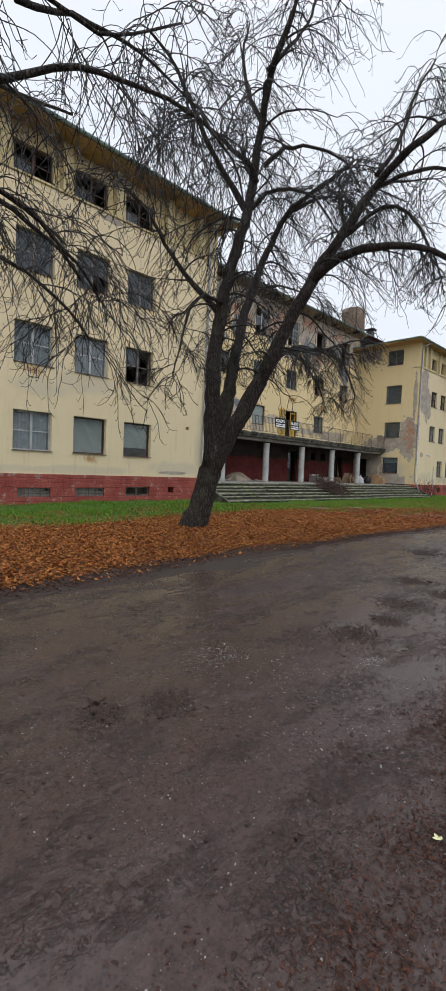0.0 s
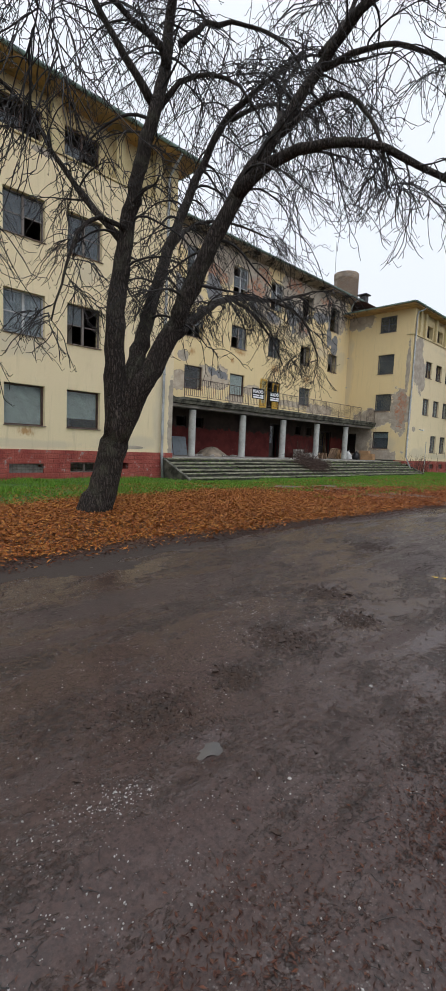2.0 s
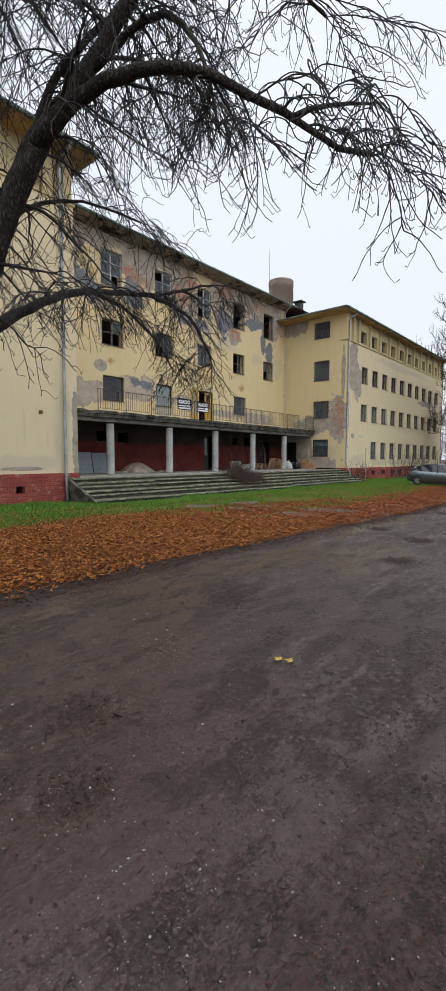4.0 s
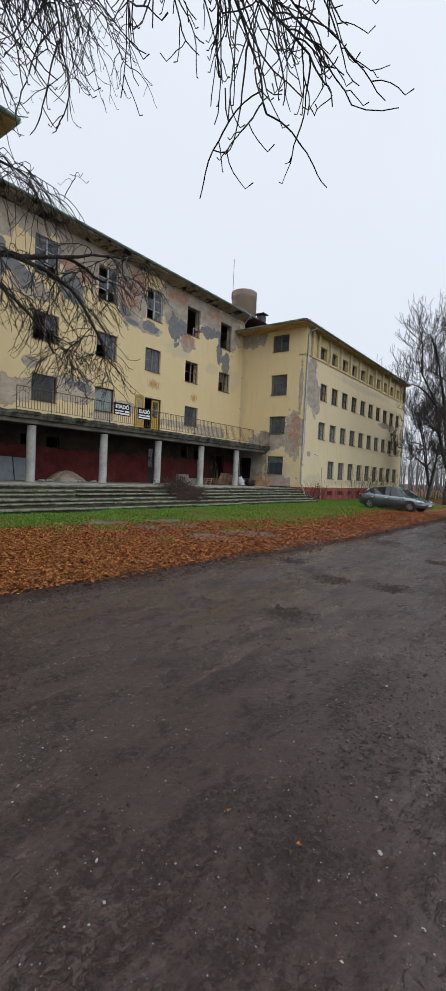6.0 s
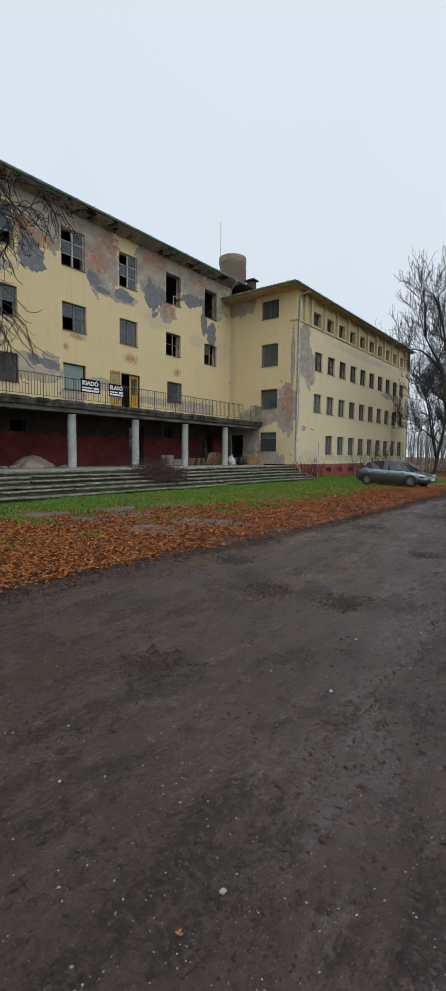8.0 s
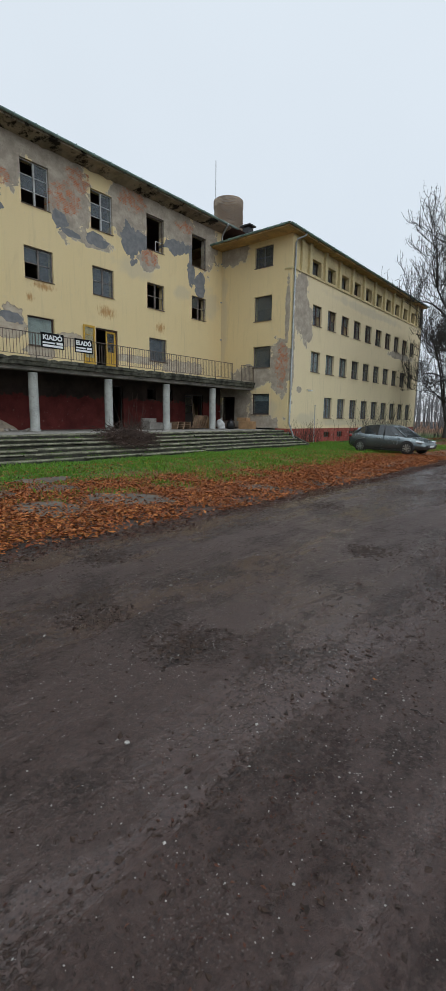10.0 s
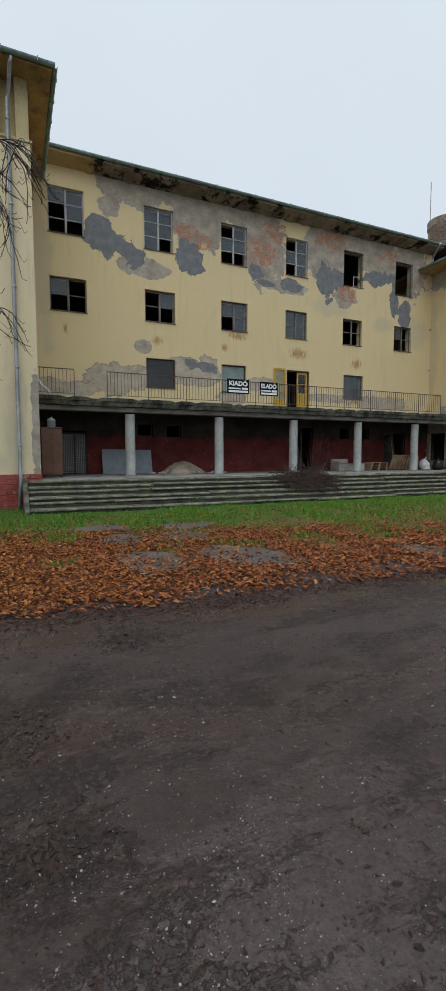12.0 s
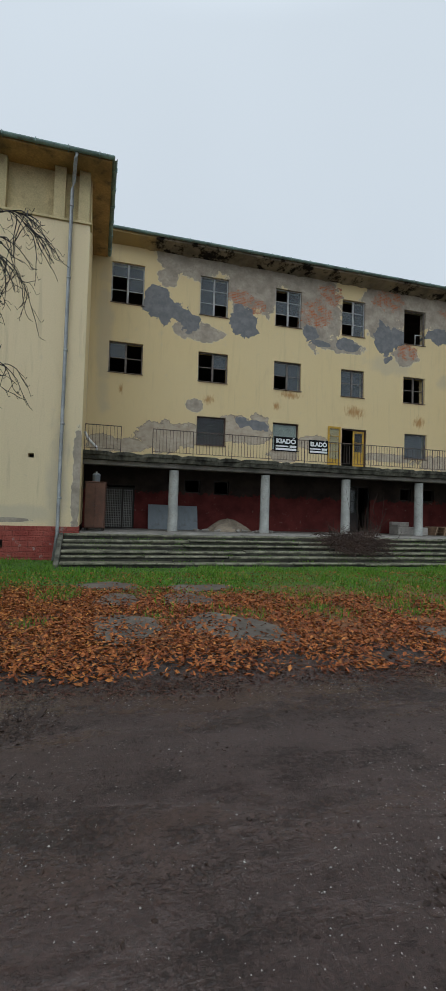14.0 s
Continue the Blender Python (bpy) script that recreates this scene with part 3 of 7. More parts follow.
def road_mud():
    """Wet trodden mud: smooth shining films in streaks along the track, rough dark clods between them."""
    n = Nodes("wet_gravel_mud")
    x, y, z = n.sep(n.obj)
    along = n.comb(x, n.math("MULTIPLY", y, 0.22), 0.0)
    big = n.noise(0.45, 5, 0.55)
    a = n.mix(n.ramp(big, 0.35, 0.65), (0.0455, 0.0272, 0.0222), (0.0535, 0.0332, 0.0282))
    lane = n.noise(0.9, 6, 0.65, along)
    a = n.mix(n.ramp(lane, 0.5, 0.68, 0, 0.5), a, (0.060, 0.0415, 0.0365))
    red = n.noise(1.5, 8, 0.72, n.comb(n.math("MULTIPLY", x, 1.3), n.math("MULTIPLY", y, 0.5), 3.0))
    litter = n.math("MULTIPLY", n.ramp(red, 0.54, 0.62), n.ramp(n.noise(24, 4, 0.7), 0.44, 0.54))
    a = n.mix(n.math("MULTIPLY", litter, 0.9), a, (0.022, 0.0105, 0.008))
    grit = n.voronoi(62)
    near = n.noise(3.0, 5, 0.7)
    a = n.mix(n.math("MULTIPLY", n.ramp(grit, 0.30, 0.14), n.ramp(near, 0.42, 0.62, 0.1, 0.9)), a, (0.115, 0.10, 0.09))
    a = n.mix(n.math("MULTIPLY", n.ramp(n.voronoi(46, n.vmath("ADD", n.obj, (0.37, 0.11, 0.0))), 0.34, 0.2), n.ramp(n.noise(1.3, 5, 0.7), 0.3, 0.7, 0.3, 0.75)), a, (0.011, 0.0075, 0.006))
    a = n.mix(n.ramp(n.noise(36, 6, 0.8), 0.38, 0.6, 0.58, 0.0), a, (0.013, 0.0085, 0.0072))
    a = n.mix(n.ramp(n.noise(13, 6, 0.75, n.comb(x, n.math("MULTIPLY", y, 0.5), 7.0)), 0.52, 0.66, 0.0, 0.5), a, (0.070, 0.049, 0.042))
    lump = n.math("MULTIPLY", n.ramp(n.noise(2.6, 7, 0.75, n.comb(x, n.math("MULTIPLY", y, 0.45), 0.0)), 0.50, 0.60), n.ramp(n.noise(32, 4, 0.7), 0.46, 0.53))
    a = n.mix(n.math("MULTIPLY", lump, 0.6), a, (0.013, 0.009, 0.007))
    streak = n.noise(2.6, 6, 0.62, n.comb(x, n.math("MULTIPLY", y, 0.16), 2.0), 0.5)
    wet = n.math("ADD", n.math("MULTIPLY", n.noise(0.8, 6, 0.6, n.comb(x, n.math("MULTIPLY", y, 0.35), 1.0)), 0.55), n.math("ADD", n.math("MULTIPLY", streak, 0.33), n.math("MULTIPLY", n.noise(12, 4), 0.12)))
    wet = n.math("SUBTRACT", wet, n.math("MULTIPLY", n.math("MULTIPLY", n.ramp(x, -5.1, -4.7), n.ramp(x, -4.0, -4.5)), 0.06))
    wet = n.math("ADD", wet, n.math("MULTIPLY", n.math("MULTIPLY", n.ramp(y, 6.0, 11.0), n.ramp(y, 26.0, 18.0)), 0.055))
    dry = n.ramp(wet, 0.485, 0.62)
    rough = n.math("ADD", n.ramp(dry, 0.0, 1.0, 0.20, 0.48), n.math("MULTIPLY", n.math("MAXIMUM", lump, litter), 0.25))
    h = n.math("ADD", n.math("MULTIPLY", n.noise(34, 6, 0.8), 0.62), n.math("MULTIPLY", n.noise(7, 4, 0.6), 0.45))
    h = n.math("SUBTRACT", h, n.math("MULTIPLY", n.math("MULTIPLY", grit, n.ramp(near, 0.5, 0.66)), 0.5))
    h = n.math("ADD", n.math("MULTIPLY", h, n.ramp(dry, 0.0, 1.0, 0.17, 1.05)), n.math("MULTIPLY", n.math("MAXIMUM", lump, litter), 0.4))
    return n.done(a, rough, n.bump(h, 0.8, 0.024), spec=0.31)


def puddle_water():
    n = Nodes("muddy_water")
    return n.done(n.mix(n.ramp(n.noise(6, 3), 0.3, 0.7), (0.05, 0.045, 0.04), (0.08, 0.07, 0.06)), 0.08, n.bump(n.noise(9, 2), 0.05, 0.01), spec=0.6)


M["water"] = puddle_water()
M["soil"] = lawn_soil()
M["road"] = road_mud()

# ---- mesh helpers ----
SHARED = {}


def mesh_of(bm, name, mat, smooth=False):
    me = bpy.data.meshes.new(name)
    bmesh.ops.recalc_face_normals(bm, faces=bm.faces)
    bm.to_mesh(me)
    bm.free()
    if mat is not None:
        me.materials.append(mat)
    if smooth:
        for p in me.polygons:
            p.use_smooth = True
    return me


def part(name, bm, mat=None, parent=None, label="", smooth=False):
    """Links a bmesh (or a finished mesh) as one object under a thing or part."""
    me = bm if isinstance(bm, bpy.types.Mesh) else mesh_of(bm, name, mat, smooth)
    ob = new(name, me)
    if parent is not None:
        ob.parent = parent
    if label:
        tagged(ob, label)
    return ob


def thing(name, m, label, category, group="", kind=""):
    ob = new(name)
    ob.matrix_basis = m
    return tagged(ob, label, category, group, kind)


def box(bm, x0, x1, y0, y1, z0, z1, bevel=0.0, jitter=0.0, rng=None):
    vs = [bm.verts.new((x, y, z)) for x in (x0, x1) for y in (y0, y1) for z in (z0, z1)]
    fs = [bm.faces.new([vs[i] for i in q]) for q in ((0, 1, 3, 2), (4, 6, 7, 5), (0, 4, 5, 1), (2, 3, 7, 6), (0, 2, 6, 4), (1, 5, 7, 3))]
    if jitter and rng:
        for v in vs:
            v.co += Vector((rng.uniform(-jitter, jitter), rng.uniform(-jitter, jitter), rng.uniform(-jitter, jitter)))
    if bevel:
        es = {e for f in fs for e in f.edges}
        bmesh.ops.bevel(bm, geom=list(es), offset=bevel, segments=1, affect="EDGES")
    return bm


def boxes(*rows, bevel=0.0):
    bm = bmesh.new()
    for r in rows:
        box(bm, *r, bevel=bevel)
    return bm


def smooth_path(pts, step):
    """A Catmull-Rom run through the points, about a step apart."""
    p = [Vector(q) for q in pts]
    p = [p[0] * 2 - p[1]] + p + [p[-1] * 2 - p[-2]]
    out = []
    for i in range(1, len(p) - 2):
        a, b, c, d = p[i - 1:i + 3]
        k = max(1, int((c - b).length / step))
        for j in range(k):
            t = j / k
            out.append(0.5 * ((2 * b) + (c - a) * t + (2 * a - 5 * b + 4 * c - d) * t * t + (3 * b - a - 3 * c + d) * t ** 3))
    out.append(p[-2])
    return out


class Tubes:
    """Gathers tapered tubes into one mesh."""

    def __init__(self):
        self.v, self.f = [], []

    def add(self, pts, radii, sides=6, cap=True):
        base = len(self.v)
        up = Vector((0.31, 0.17, 0.93)).normalized()
        for i, p in enumerate(pts):
            d = (pts[min(i + 1, len(pts) - 1)] - pts[max(i - 1, 0)])
            d = d.normalized() if d.length > 1e-9 else Vector((0, 0, 1))
            a = d.cross(up)
            a = a.normalized() if a.length > 1e-3 else d.cross(Vector((1, 0, 0))).normalized()
            b = d.cross(a)
            for s in range(sides):
                w = 2 * math.pi * s / sides
                self.v.append(p + (a * math.cos(w) + b * math.sin(w)) * radii[i])
        for i in range(len(pts) - 1):
            for s in range(sides):
                q, r = base + i * sides, (s + 1) % sides
                self.f.append((q + s, q + r, q + sides + r, q + sides + s))
        if cap:
            self.f.append(tuple(base + (len(pts) - 1) * sides + s for s in range(sides)))
            self.f.append(tuple(base + s for s in reversed(range(sides))))

    def mesh(self, name, mat, smooth=True):
        me = bpy.data.meshes.new(name)
        me.from_pydata([tuple(v) for v in self.v], [], self.f)
        me.materials.append(mat)
        if smooth:
            me.polygons.foreach_set("use_smooth", [True] * len(me.polygons))
        me.update()
        return me


def tube_mesh(name, mat, pts, r, sides=8, step=0.1):
    t = Tubes()
    q = smooth_path(pts, step) if len(pts) > 2 else [Vector(p) for p in pts]
    t.add(q, [r] * len(q), sides)
    return t.mesh(name, mat)


# ---- ground ----
EDGE = -5.25


def sstep(a, b, x):
    t = np.clip((x - a) / (b - a), 0, 1)
    return t * t * (3 - 2 * t)


def ground_z(x, y):
    """Height of the land; works on numbers and arrays."""
    z = -0.06 + 0.16 * sstep(2.0, 15.0, y)
    bank = sstep(0.0, 1.6, EDGE - x) * (1 - sstep(9.0, 17.0, y)) * 0.13
    mound = 0.10 * np.exp(-((x + 7.7) ** 2 + (y - 6.8) ** 2) / 1.2)
    dip = -0.09 * sstep(-11.0, -14.5, x)
    return z + bank + mound + dip


def grid_mesh(name, xs, ys, zf, mat):
    X, Y = np.meshgrid(xs, ys, indexing="ij")
    Z = zf(X, Y)
    v = np.stack([X, Y, Z], -1).reshape(-1, 3)
    nx, ny = len(xs), len(ys)
    i = (np.arange(nx - 1)[:, None] * ny + np.arange(ny - 1)[None, :]).ravel()
    f = np.stack([i, i + ny, i + ny + 1, i + 1], -1)
    me = bpy.data.meshes.new(name)
    me.from_pydata(v.tolist(), [], f.tolist())
    me.materials.append(mat)
    me.polygons.foreach_set("use_smooth", [True] * len(me.polygons))
    return me


def waves(x, y, seed, scale, n=9):
    """Cheap smooth random relief as a sum of waves."""
    r = np.random.RandomState(seed)
    z = np.zeros_like(x, dtype=float)
    for _ in range(n):
        a, k, p = r.uniform(0, 6.28), scale * r.uniform(0.6, 1.9), r.uniform(0, 6.28)
        z = z + np.sin((x * math.cos(a) + y * math.sin(a)) * k + p)
    return z / n


g_x = np.concatenate([[-1200, -400, -150, -60, -36], np.arange(-24, -4.6, 0.2), [-3, 0, 4, 10, 30, 80, 200, 600, 1200]])
g_y = np.concatenate([[-1200, -300, -80, -30], np.arange(-14, 46, 0.2), np.arange(46, 80, 2), [120, 250, 700, 1500]])


def lawn_z(x, y):
    away = sstep(-3.9, -4.9, x)
    return ground_z(x, y) + 0.02 * waves(x, y, 4, 2.2) * away - 0.10 * (1 - away)


ground = tagged(new("ground", grid_mesh("ground", g_x, g_y, lawn_z, M["soil"])), "wet brown soil and mown grass before the building", "ground", kind="structure")

HOLES = [(-2.27, 1.95, 0.17), (-2.45, 1.55, 0.15), (-2.2, 4.18, 0.26), (-2.35, 5.58, 0.3), (-2.78, 6.86, 0.26), (-2.14, 6.38, 0.2), (-2.17, 4.82, 0.16), (-3.6, 9.4, 0.4), (-3.08, 14.67, 0.34), (-2.7, 12.54, 0.26), (-2.23, 14.76, 0.3), (-4.27, 15.55, 0.3), (-2.21, 17.78, 0.3), (-3.97, 20.0, 0.5), (-3.4, 23.0, 0.7), (-2.2, 27.0, 0.8)]
PALE_PATCHES = [(-2.66, 2.76, 0.13, 420), (-1.72, 3.67, 0.05, 110), (-2.28, 14.8, 0.3, 260), (-3.0, 8.9, 0.2, 260), (-2.5, 9.3, 0.25, 260), (-3.1, 7.9, 0.16, 160), (-1.3, 6.2, 0.12, 90)]


def road_z(x, y):
    z = ground_z(np.maximum(x, EDGE), y) + 0.004
    z = z + 0.010 * waves(x, y * 0.5, 11, 3.0) + 0.004 * waves(x, y, 12, 11.0)
    for hx, hy, r in HOLES:
        z = z - 0.022 * np.exp(-(((x - hx) / r) ** 2 + ((y - hy) / (r * 1.3)) ** 2) * 1.6)
    z = z - 0.03 * np.exp(-(((x + 1.72) / 0.10) ** 2 + ((y - 4.20) / 0.14) ** 2) ** 1.5)
    z = z - 0.02 * np.exp(-((x + 1.0 + 0.2 * np.sin(y * 0.4)) / 0.28) ** 2) - 0.014 * np.exp(-((x + 3.5 + 0.15 * np.sin(y * 0.5)) / 0.35) ** 2)
    ragged = EDGE + 0.16 * waves(np.zeros_like(y), y, 21, 2.4) + 0.07 * waves(np.zeros_like(y), y, 22, 9.0)
    return z - 0.16 * sstep(0.05, -0.25, x - ragged)


def road_fine(x, y):
    """The track with its clods."""
    rough = sstep(-2.2, -0.8, x + 0.5 * waves(x, y, 17, 1.3)) * 0.75 + 0.12 + 0.5 * sstep(0.15, 0.5, waves(x, y * 0.6, 18, 2.2))
    clod = np.array([noise.noise((a * 11, b * 11, 0)) + 0.7 * noise.noise((a * 23, b * 23, 5)) for a, b in zip(x.ravel(), y.ravel())]).reshape(x.shape)
    return road_z(x, y) + 0.013 * rough * np.maximum(clod - 0.05, -0.15)


r_x = np.concatenate([np.arange(-5.75, 1.2, 0.05), np.arange(1.2, 6.0, 0.6)])
r_y = np.concatenate([np.arange(-14, -1, 1.0), np.arange(-1, 1.0, 0.2), np.arange(1.0, 19, 0.05), np.arange(19, 45, 0.2), np.arange(45, 140, 3.0)])
road = tagged(new("road", grid_mesh("road", r_x, r_y, road_fine, M["road"])), "wet dark brown gravel track with ruts and potholes", "road", kind="structure")

# ---- building ----
LX, CX, RX = -16.46, -21.69, -16.16      # left wing front, centre front, right wing front
LY, RY = 15.55, 38.2                     # inner faces of the two wings
FLOOR = 0.91                             # terrace


def wall(name, mat, label, axis, at, u0, u1, z0, z1, openings=(), thick=0.4, inner=1):
    """A wall with real openings (u0, u1, z0, z1). axis: the wall's run; at: its outer face; inner: side to which it is thick."""
    us = sorted({u0, u1, *[v for o in openings for v in o[:2]]})
    zs = sorted({z0, z1, *[v for o in openings for v in o[2:4]]})
    bm = bmesh.new()
    far = at + inner * thick

    def p(u, z, d):
        return bm.verts.new((d, u, z) if axis == "y" else (u, d, z))

    def quad(*c):
        bm.faces.new([p(*q) for q in c])

    def hole(u, z):
        return any(o[0] < u < o[1] and o[2] < z < o[3] for o in openings)

    cells = {}
    for i in range(len(us) - 1):
        for j in range(len(zs) - 1):
            cells[i, j] = not hole((us[i] + us[i + 1]) / 2, (zs[j] + zs[j + 1]) / 2)
    for (i, j), solid in cells.items():
        if not solid:
            continue
        a, b, c, d = us[i], us[i + 1], zs[j], zs[j + 1]
        for dd in (at, far):
            quad((a, c, dd), (b, c, dd), (b, d, dd), (a, d, dd))
        for di, dj, e0, e1 in ((-1, 0, (a, c), (a, d)), (1, 0, (b, c), (b, d)), (0, -1, (a, c), (b, c)), (0, 1, (a, d), (b, d))):
            if not cells.get((i + di, j + dj), False):
                quad((*e0, at), (*e1, at), (*e1, far), (*e0, far))
    bmesh.ops.remove_doubles(bm, verts=bm.verts, dist=1e-5)
    return tagged(part(name, bm, mat), label, "wall", kind="structure")


# window openings: (along, width, bottom, top)
LEFT_COLS = [(1.85, 1.38), (4.05, 1.38), (6.24, 1.38), (8.46, 1.39), (10.66, 1.36)]
LEFT_ROWS = [(1.94, 3.33), (4.96, 6.38), (8.10, 9.48)]
LEFT_TOP = (11.32, 12.42)
CENTRE_COLS = [16.40, 20.46, 24.25, 27.90, 31.58, 35.28]
RIGHT_COLS = [40.88 + 2.09 * i for i in range(10)]

left_open = [(c, c + w, a, b) for c, w in LEFT_COLS for a, b in LEFT_ROWS]
cellar_left = [(1.9, 3.2, 0.30, 0.62), (4.1, 5.4, 0.30, 0.62), (6.4, 7.6, 0.30, 0.62), (8.6, 9.8, 0.30, 0.62), (10.8, 12.0, 0.30, 0.68), (13.0, 13.32, 0.42, 0.68)]
vent = [(13.95, 14.12, 3.30, 3.44)]
wall("wall_left_front", M["left_wall"], "pale yellow plastered wing wall with stained paint", "y", LX, -16.0, LY, 1.12, 11.16, left_open + vent, 0.4, -1)
plinth = wall("wall_left_plinth", M["plinth"], "red painted rough plinth with cellar openings", "y", LX + 0.05, -16.0, LY + 0.03, -0.4, 1.12, cellar_left, 0.5, -1)
left_top_open = [(c, c + w, *LEFT_TOP) for c, w in LEFT_COLS]
wall("wall_left_attic", M["cream"], "recessed cream top storey wall between piers", "y", LX - 0.30, -16.0, LY - 0.3, 11.16, 13.0, left_top_open, 0.3, -1)
wall("wall_left_return", M["left_side"], "yellow plastered side of the projecting wing", "x", LY, -30.0, LX - 0.4, 1.12, 13.0, (), 0.4, -1)
wall("wall_left_return_plinth", M["plinth"], "red painted plinth of the wing side", "x", LY + 0.03, -17.2, LX - 0.45, -0.4, 1.12, (), 0.5, -1)

centre_open = [(c, c + (1.46 if i == 0 else 1.38 if i < 3 else 1.33), 11.0, 12.86) for i, c in enumerate(CENTRE_COLS)]
centre_open += [(c, c + (1.5 if i == 0 else 1.44 if i < 3 else 1.33), 7.84, 9.24) for i, c in enumerate(CENTRE_COLS)]
first_floor = [(20.48, 21.88, 4.86, 6.2), (24.26, 25.62, 4.86, 6.2), (31.70, 33.08, 4.88, 6.2)]
balcony_door = [(28.0, 29.42, 4.0, 6.2)]
wall("wall_centre_front", M["centre_wall"], "yellow plastered front with plaster peeling to grey render and brick", "y", CX, LY, RY, 3.95, 13.78, centre_open + first_floor + balcony_door, 0.45, -1)
loggia_open = [(16.34, 17.76, FLOOR, 2.8), (20.0, 20.75, 2.6, 3.22), (21.4, 22.13, 2.56, 3.2), (28.5, 29.7, FLOOR, 3.3), (31.5, 32.16, 2.62, 3.28), (32.9, 33.6, 2.62, 3.28), (34.7, 36.4, FLOOR, 3.1)]
wall("wall_loggia_back", M["loggia"], "dark red painted wall behind the columns, dirty and peeling, balcony shade painted into its top", "y", CX, LY, RY, FLOOR - 0.1, 3.95, loggia_open, 0.45, -1)

END_ROWS = [(1.88, 3.2), (4.86, 6.18), (7.74, 9.26), (10.95, 12.2)]
end_open = [(-18.94, -17.57, a, b) for a, b in END_ROWS] + [(-21.5, -20.4, 1.45, 3.05)]
wall("wall_right_end", M["end_wall"], "yellow plastered end wall with bare render patches", "x", RY, -30.0, RX, 1.0, 12.95, end_open, 0.4, 1)
right_rows = [(1.70, 3.13), (4.73, 6.05), (7.70, 8.98)]
right_open = [(c, c + 1.22, *right_rows[r]) for r in range(3) for i, c in enumerate(RIGHT_COLS) if r or i]
wall("wall_right_front", M["right_wall"], "pale yellow plastered long wing wall with rows of windows", "y", RX, RY + 0.4, 62.4, 1.0, 10.55, right_open, 0.4, -1)
cellar_right = [(c + 0.1, c + 1.0, 0.35, 0.75) for c in RIGHT_COLS[1:]]
wall("wall_right_plinth", M["plinth"], "red painted plinth of the long wing", "y", RX + 0.05, RY - 0.03, 62.4, -0.4, 1.0, cellar_right, 0.5, -1)
wall("wall_right_end_plinth", M["plinth"], "red painted plinth at the wing corner", "x", RY - 0.03, -17.0, RX - 0.45, -0.4, 1.0, (), 0.43, 1)
RIGHT_TOP = (10.85, 11.78)
right_top_open = [(c - 0.08, c + 1.22, *RIGHT_TOP) for c in RIGHT_COLS]
wall("wall_right_attic", M["cream"], "recessed cream top storey wall between piers", "y", RX - 0.18, RY + 0.4, 62.4, 10.55, 12.5, right_top_open, 0.3, -1)

# grey boards shut most of the cellar openings
for y0, y1, z0, z1 in cellar_left[:4]:
    cb = thing("cellar_shutter", pose(LX - 0.02, y0, z0), "weathered grey boards shutting a cellar opening in the plinth", "shutter", "cellar shutters", "structure")
    for k in range(3):
        part("board", boxes((-0.025 - 0.004 * (k % 2), 0.0 - 0.004 * (k % 2), 0.01, y1 - y0 - (0.01 if k < 2 else 0.18), (z1 - z0) * k / 3 + 0.004, (z1 - z0) * (k + 1) / 3 - 0.004), bevel=0.003), M["shutter"], cb)

# closing walls behind
wall("wall_back", M["interior"], "plain rear wall", "y", -30.0, -16.0, 62.4, -0.4, 13.6, (), 0.3, -1)
wall("wall_far_end", M["interior"], "plain far end wall", "x", 62.4, -30.0, RX, -0.4, 12.5, (), 0.3, 1)
wall("wall_near_end", M["interior"], "plain near end wall", "x", -16.0, -30.0, LX, -0.4, 12.9, (), 0.3, -1)
for nm, zs, y0, y1, xf in (("left", (0.6, 3.95, 7.0, 10.1), -15.9, 15.1, LX - 0.9), ("centre", (3.90, 6.95, 10.1), 15.6, 38.1, CX - 0.46), ("right", (0.6, 3.9, 6.9, 9.9), 38.7, 62.3, RX - 0.9)):
    for k, z in enumerate(zs):
        tagged(part("floor_" + nm, boxes((-29.9, xf, y0, y1, z - 0.2, z)), M["interior"]), "bare concrete storey floor inside", "floor", kind="structure")
    for k, yy in enumerate(np.arange(y0 + 4.3, y1 - 2, 7.6)):
        tagged(part("wall_inner_" + nm, boxes((-29.9, xf - 0.1, yy, yy + 0.15, 0.6 if nm != "centre" else FLOOR, 12.4)), M["interior"]), "bare inner partition wall", "wall", kind="structure")

# terrace floor and stairs
tagged(part("terrace_floor", boxes((CX - 0.3, LX - 0.06, LY + 0.02, RY - 0.02, 0.4, FLOOR), (-29.9, CX - 0.3, LY + 0.02, RY - 0.02, 0.4, FLOOR - 0.004)), M["slab"]), "cracked grey concrete terrace floor", "floor", kind="structure")
stairs = thing("terrace_stairs", Matrix(), "long flight of six worn mossy stone steps before the terrace", "stairs", kind="structure")
rng = random.Random(5)
S0, SN, TREAD, RISE = -14.62, 6, 0.33, 0.150
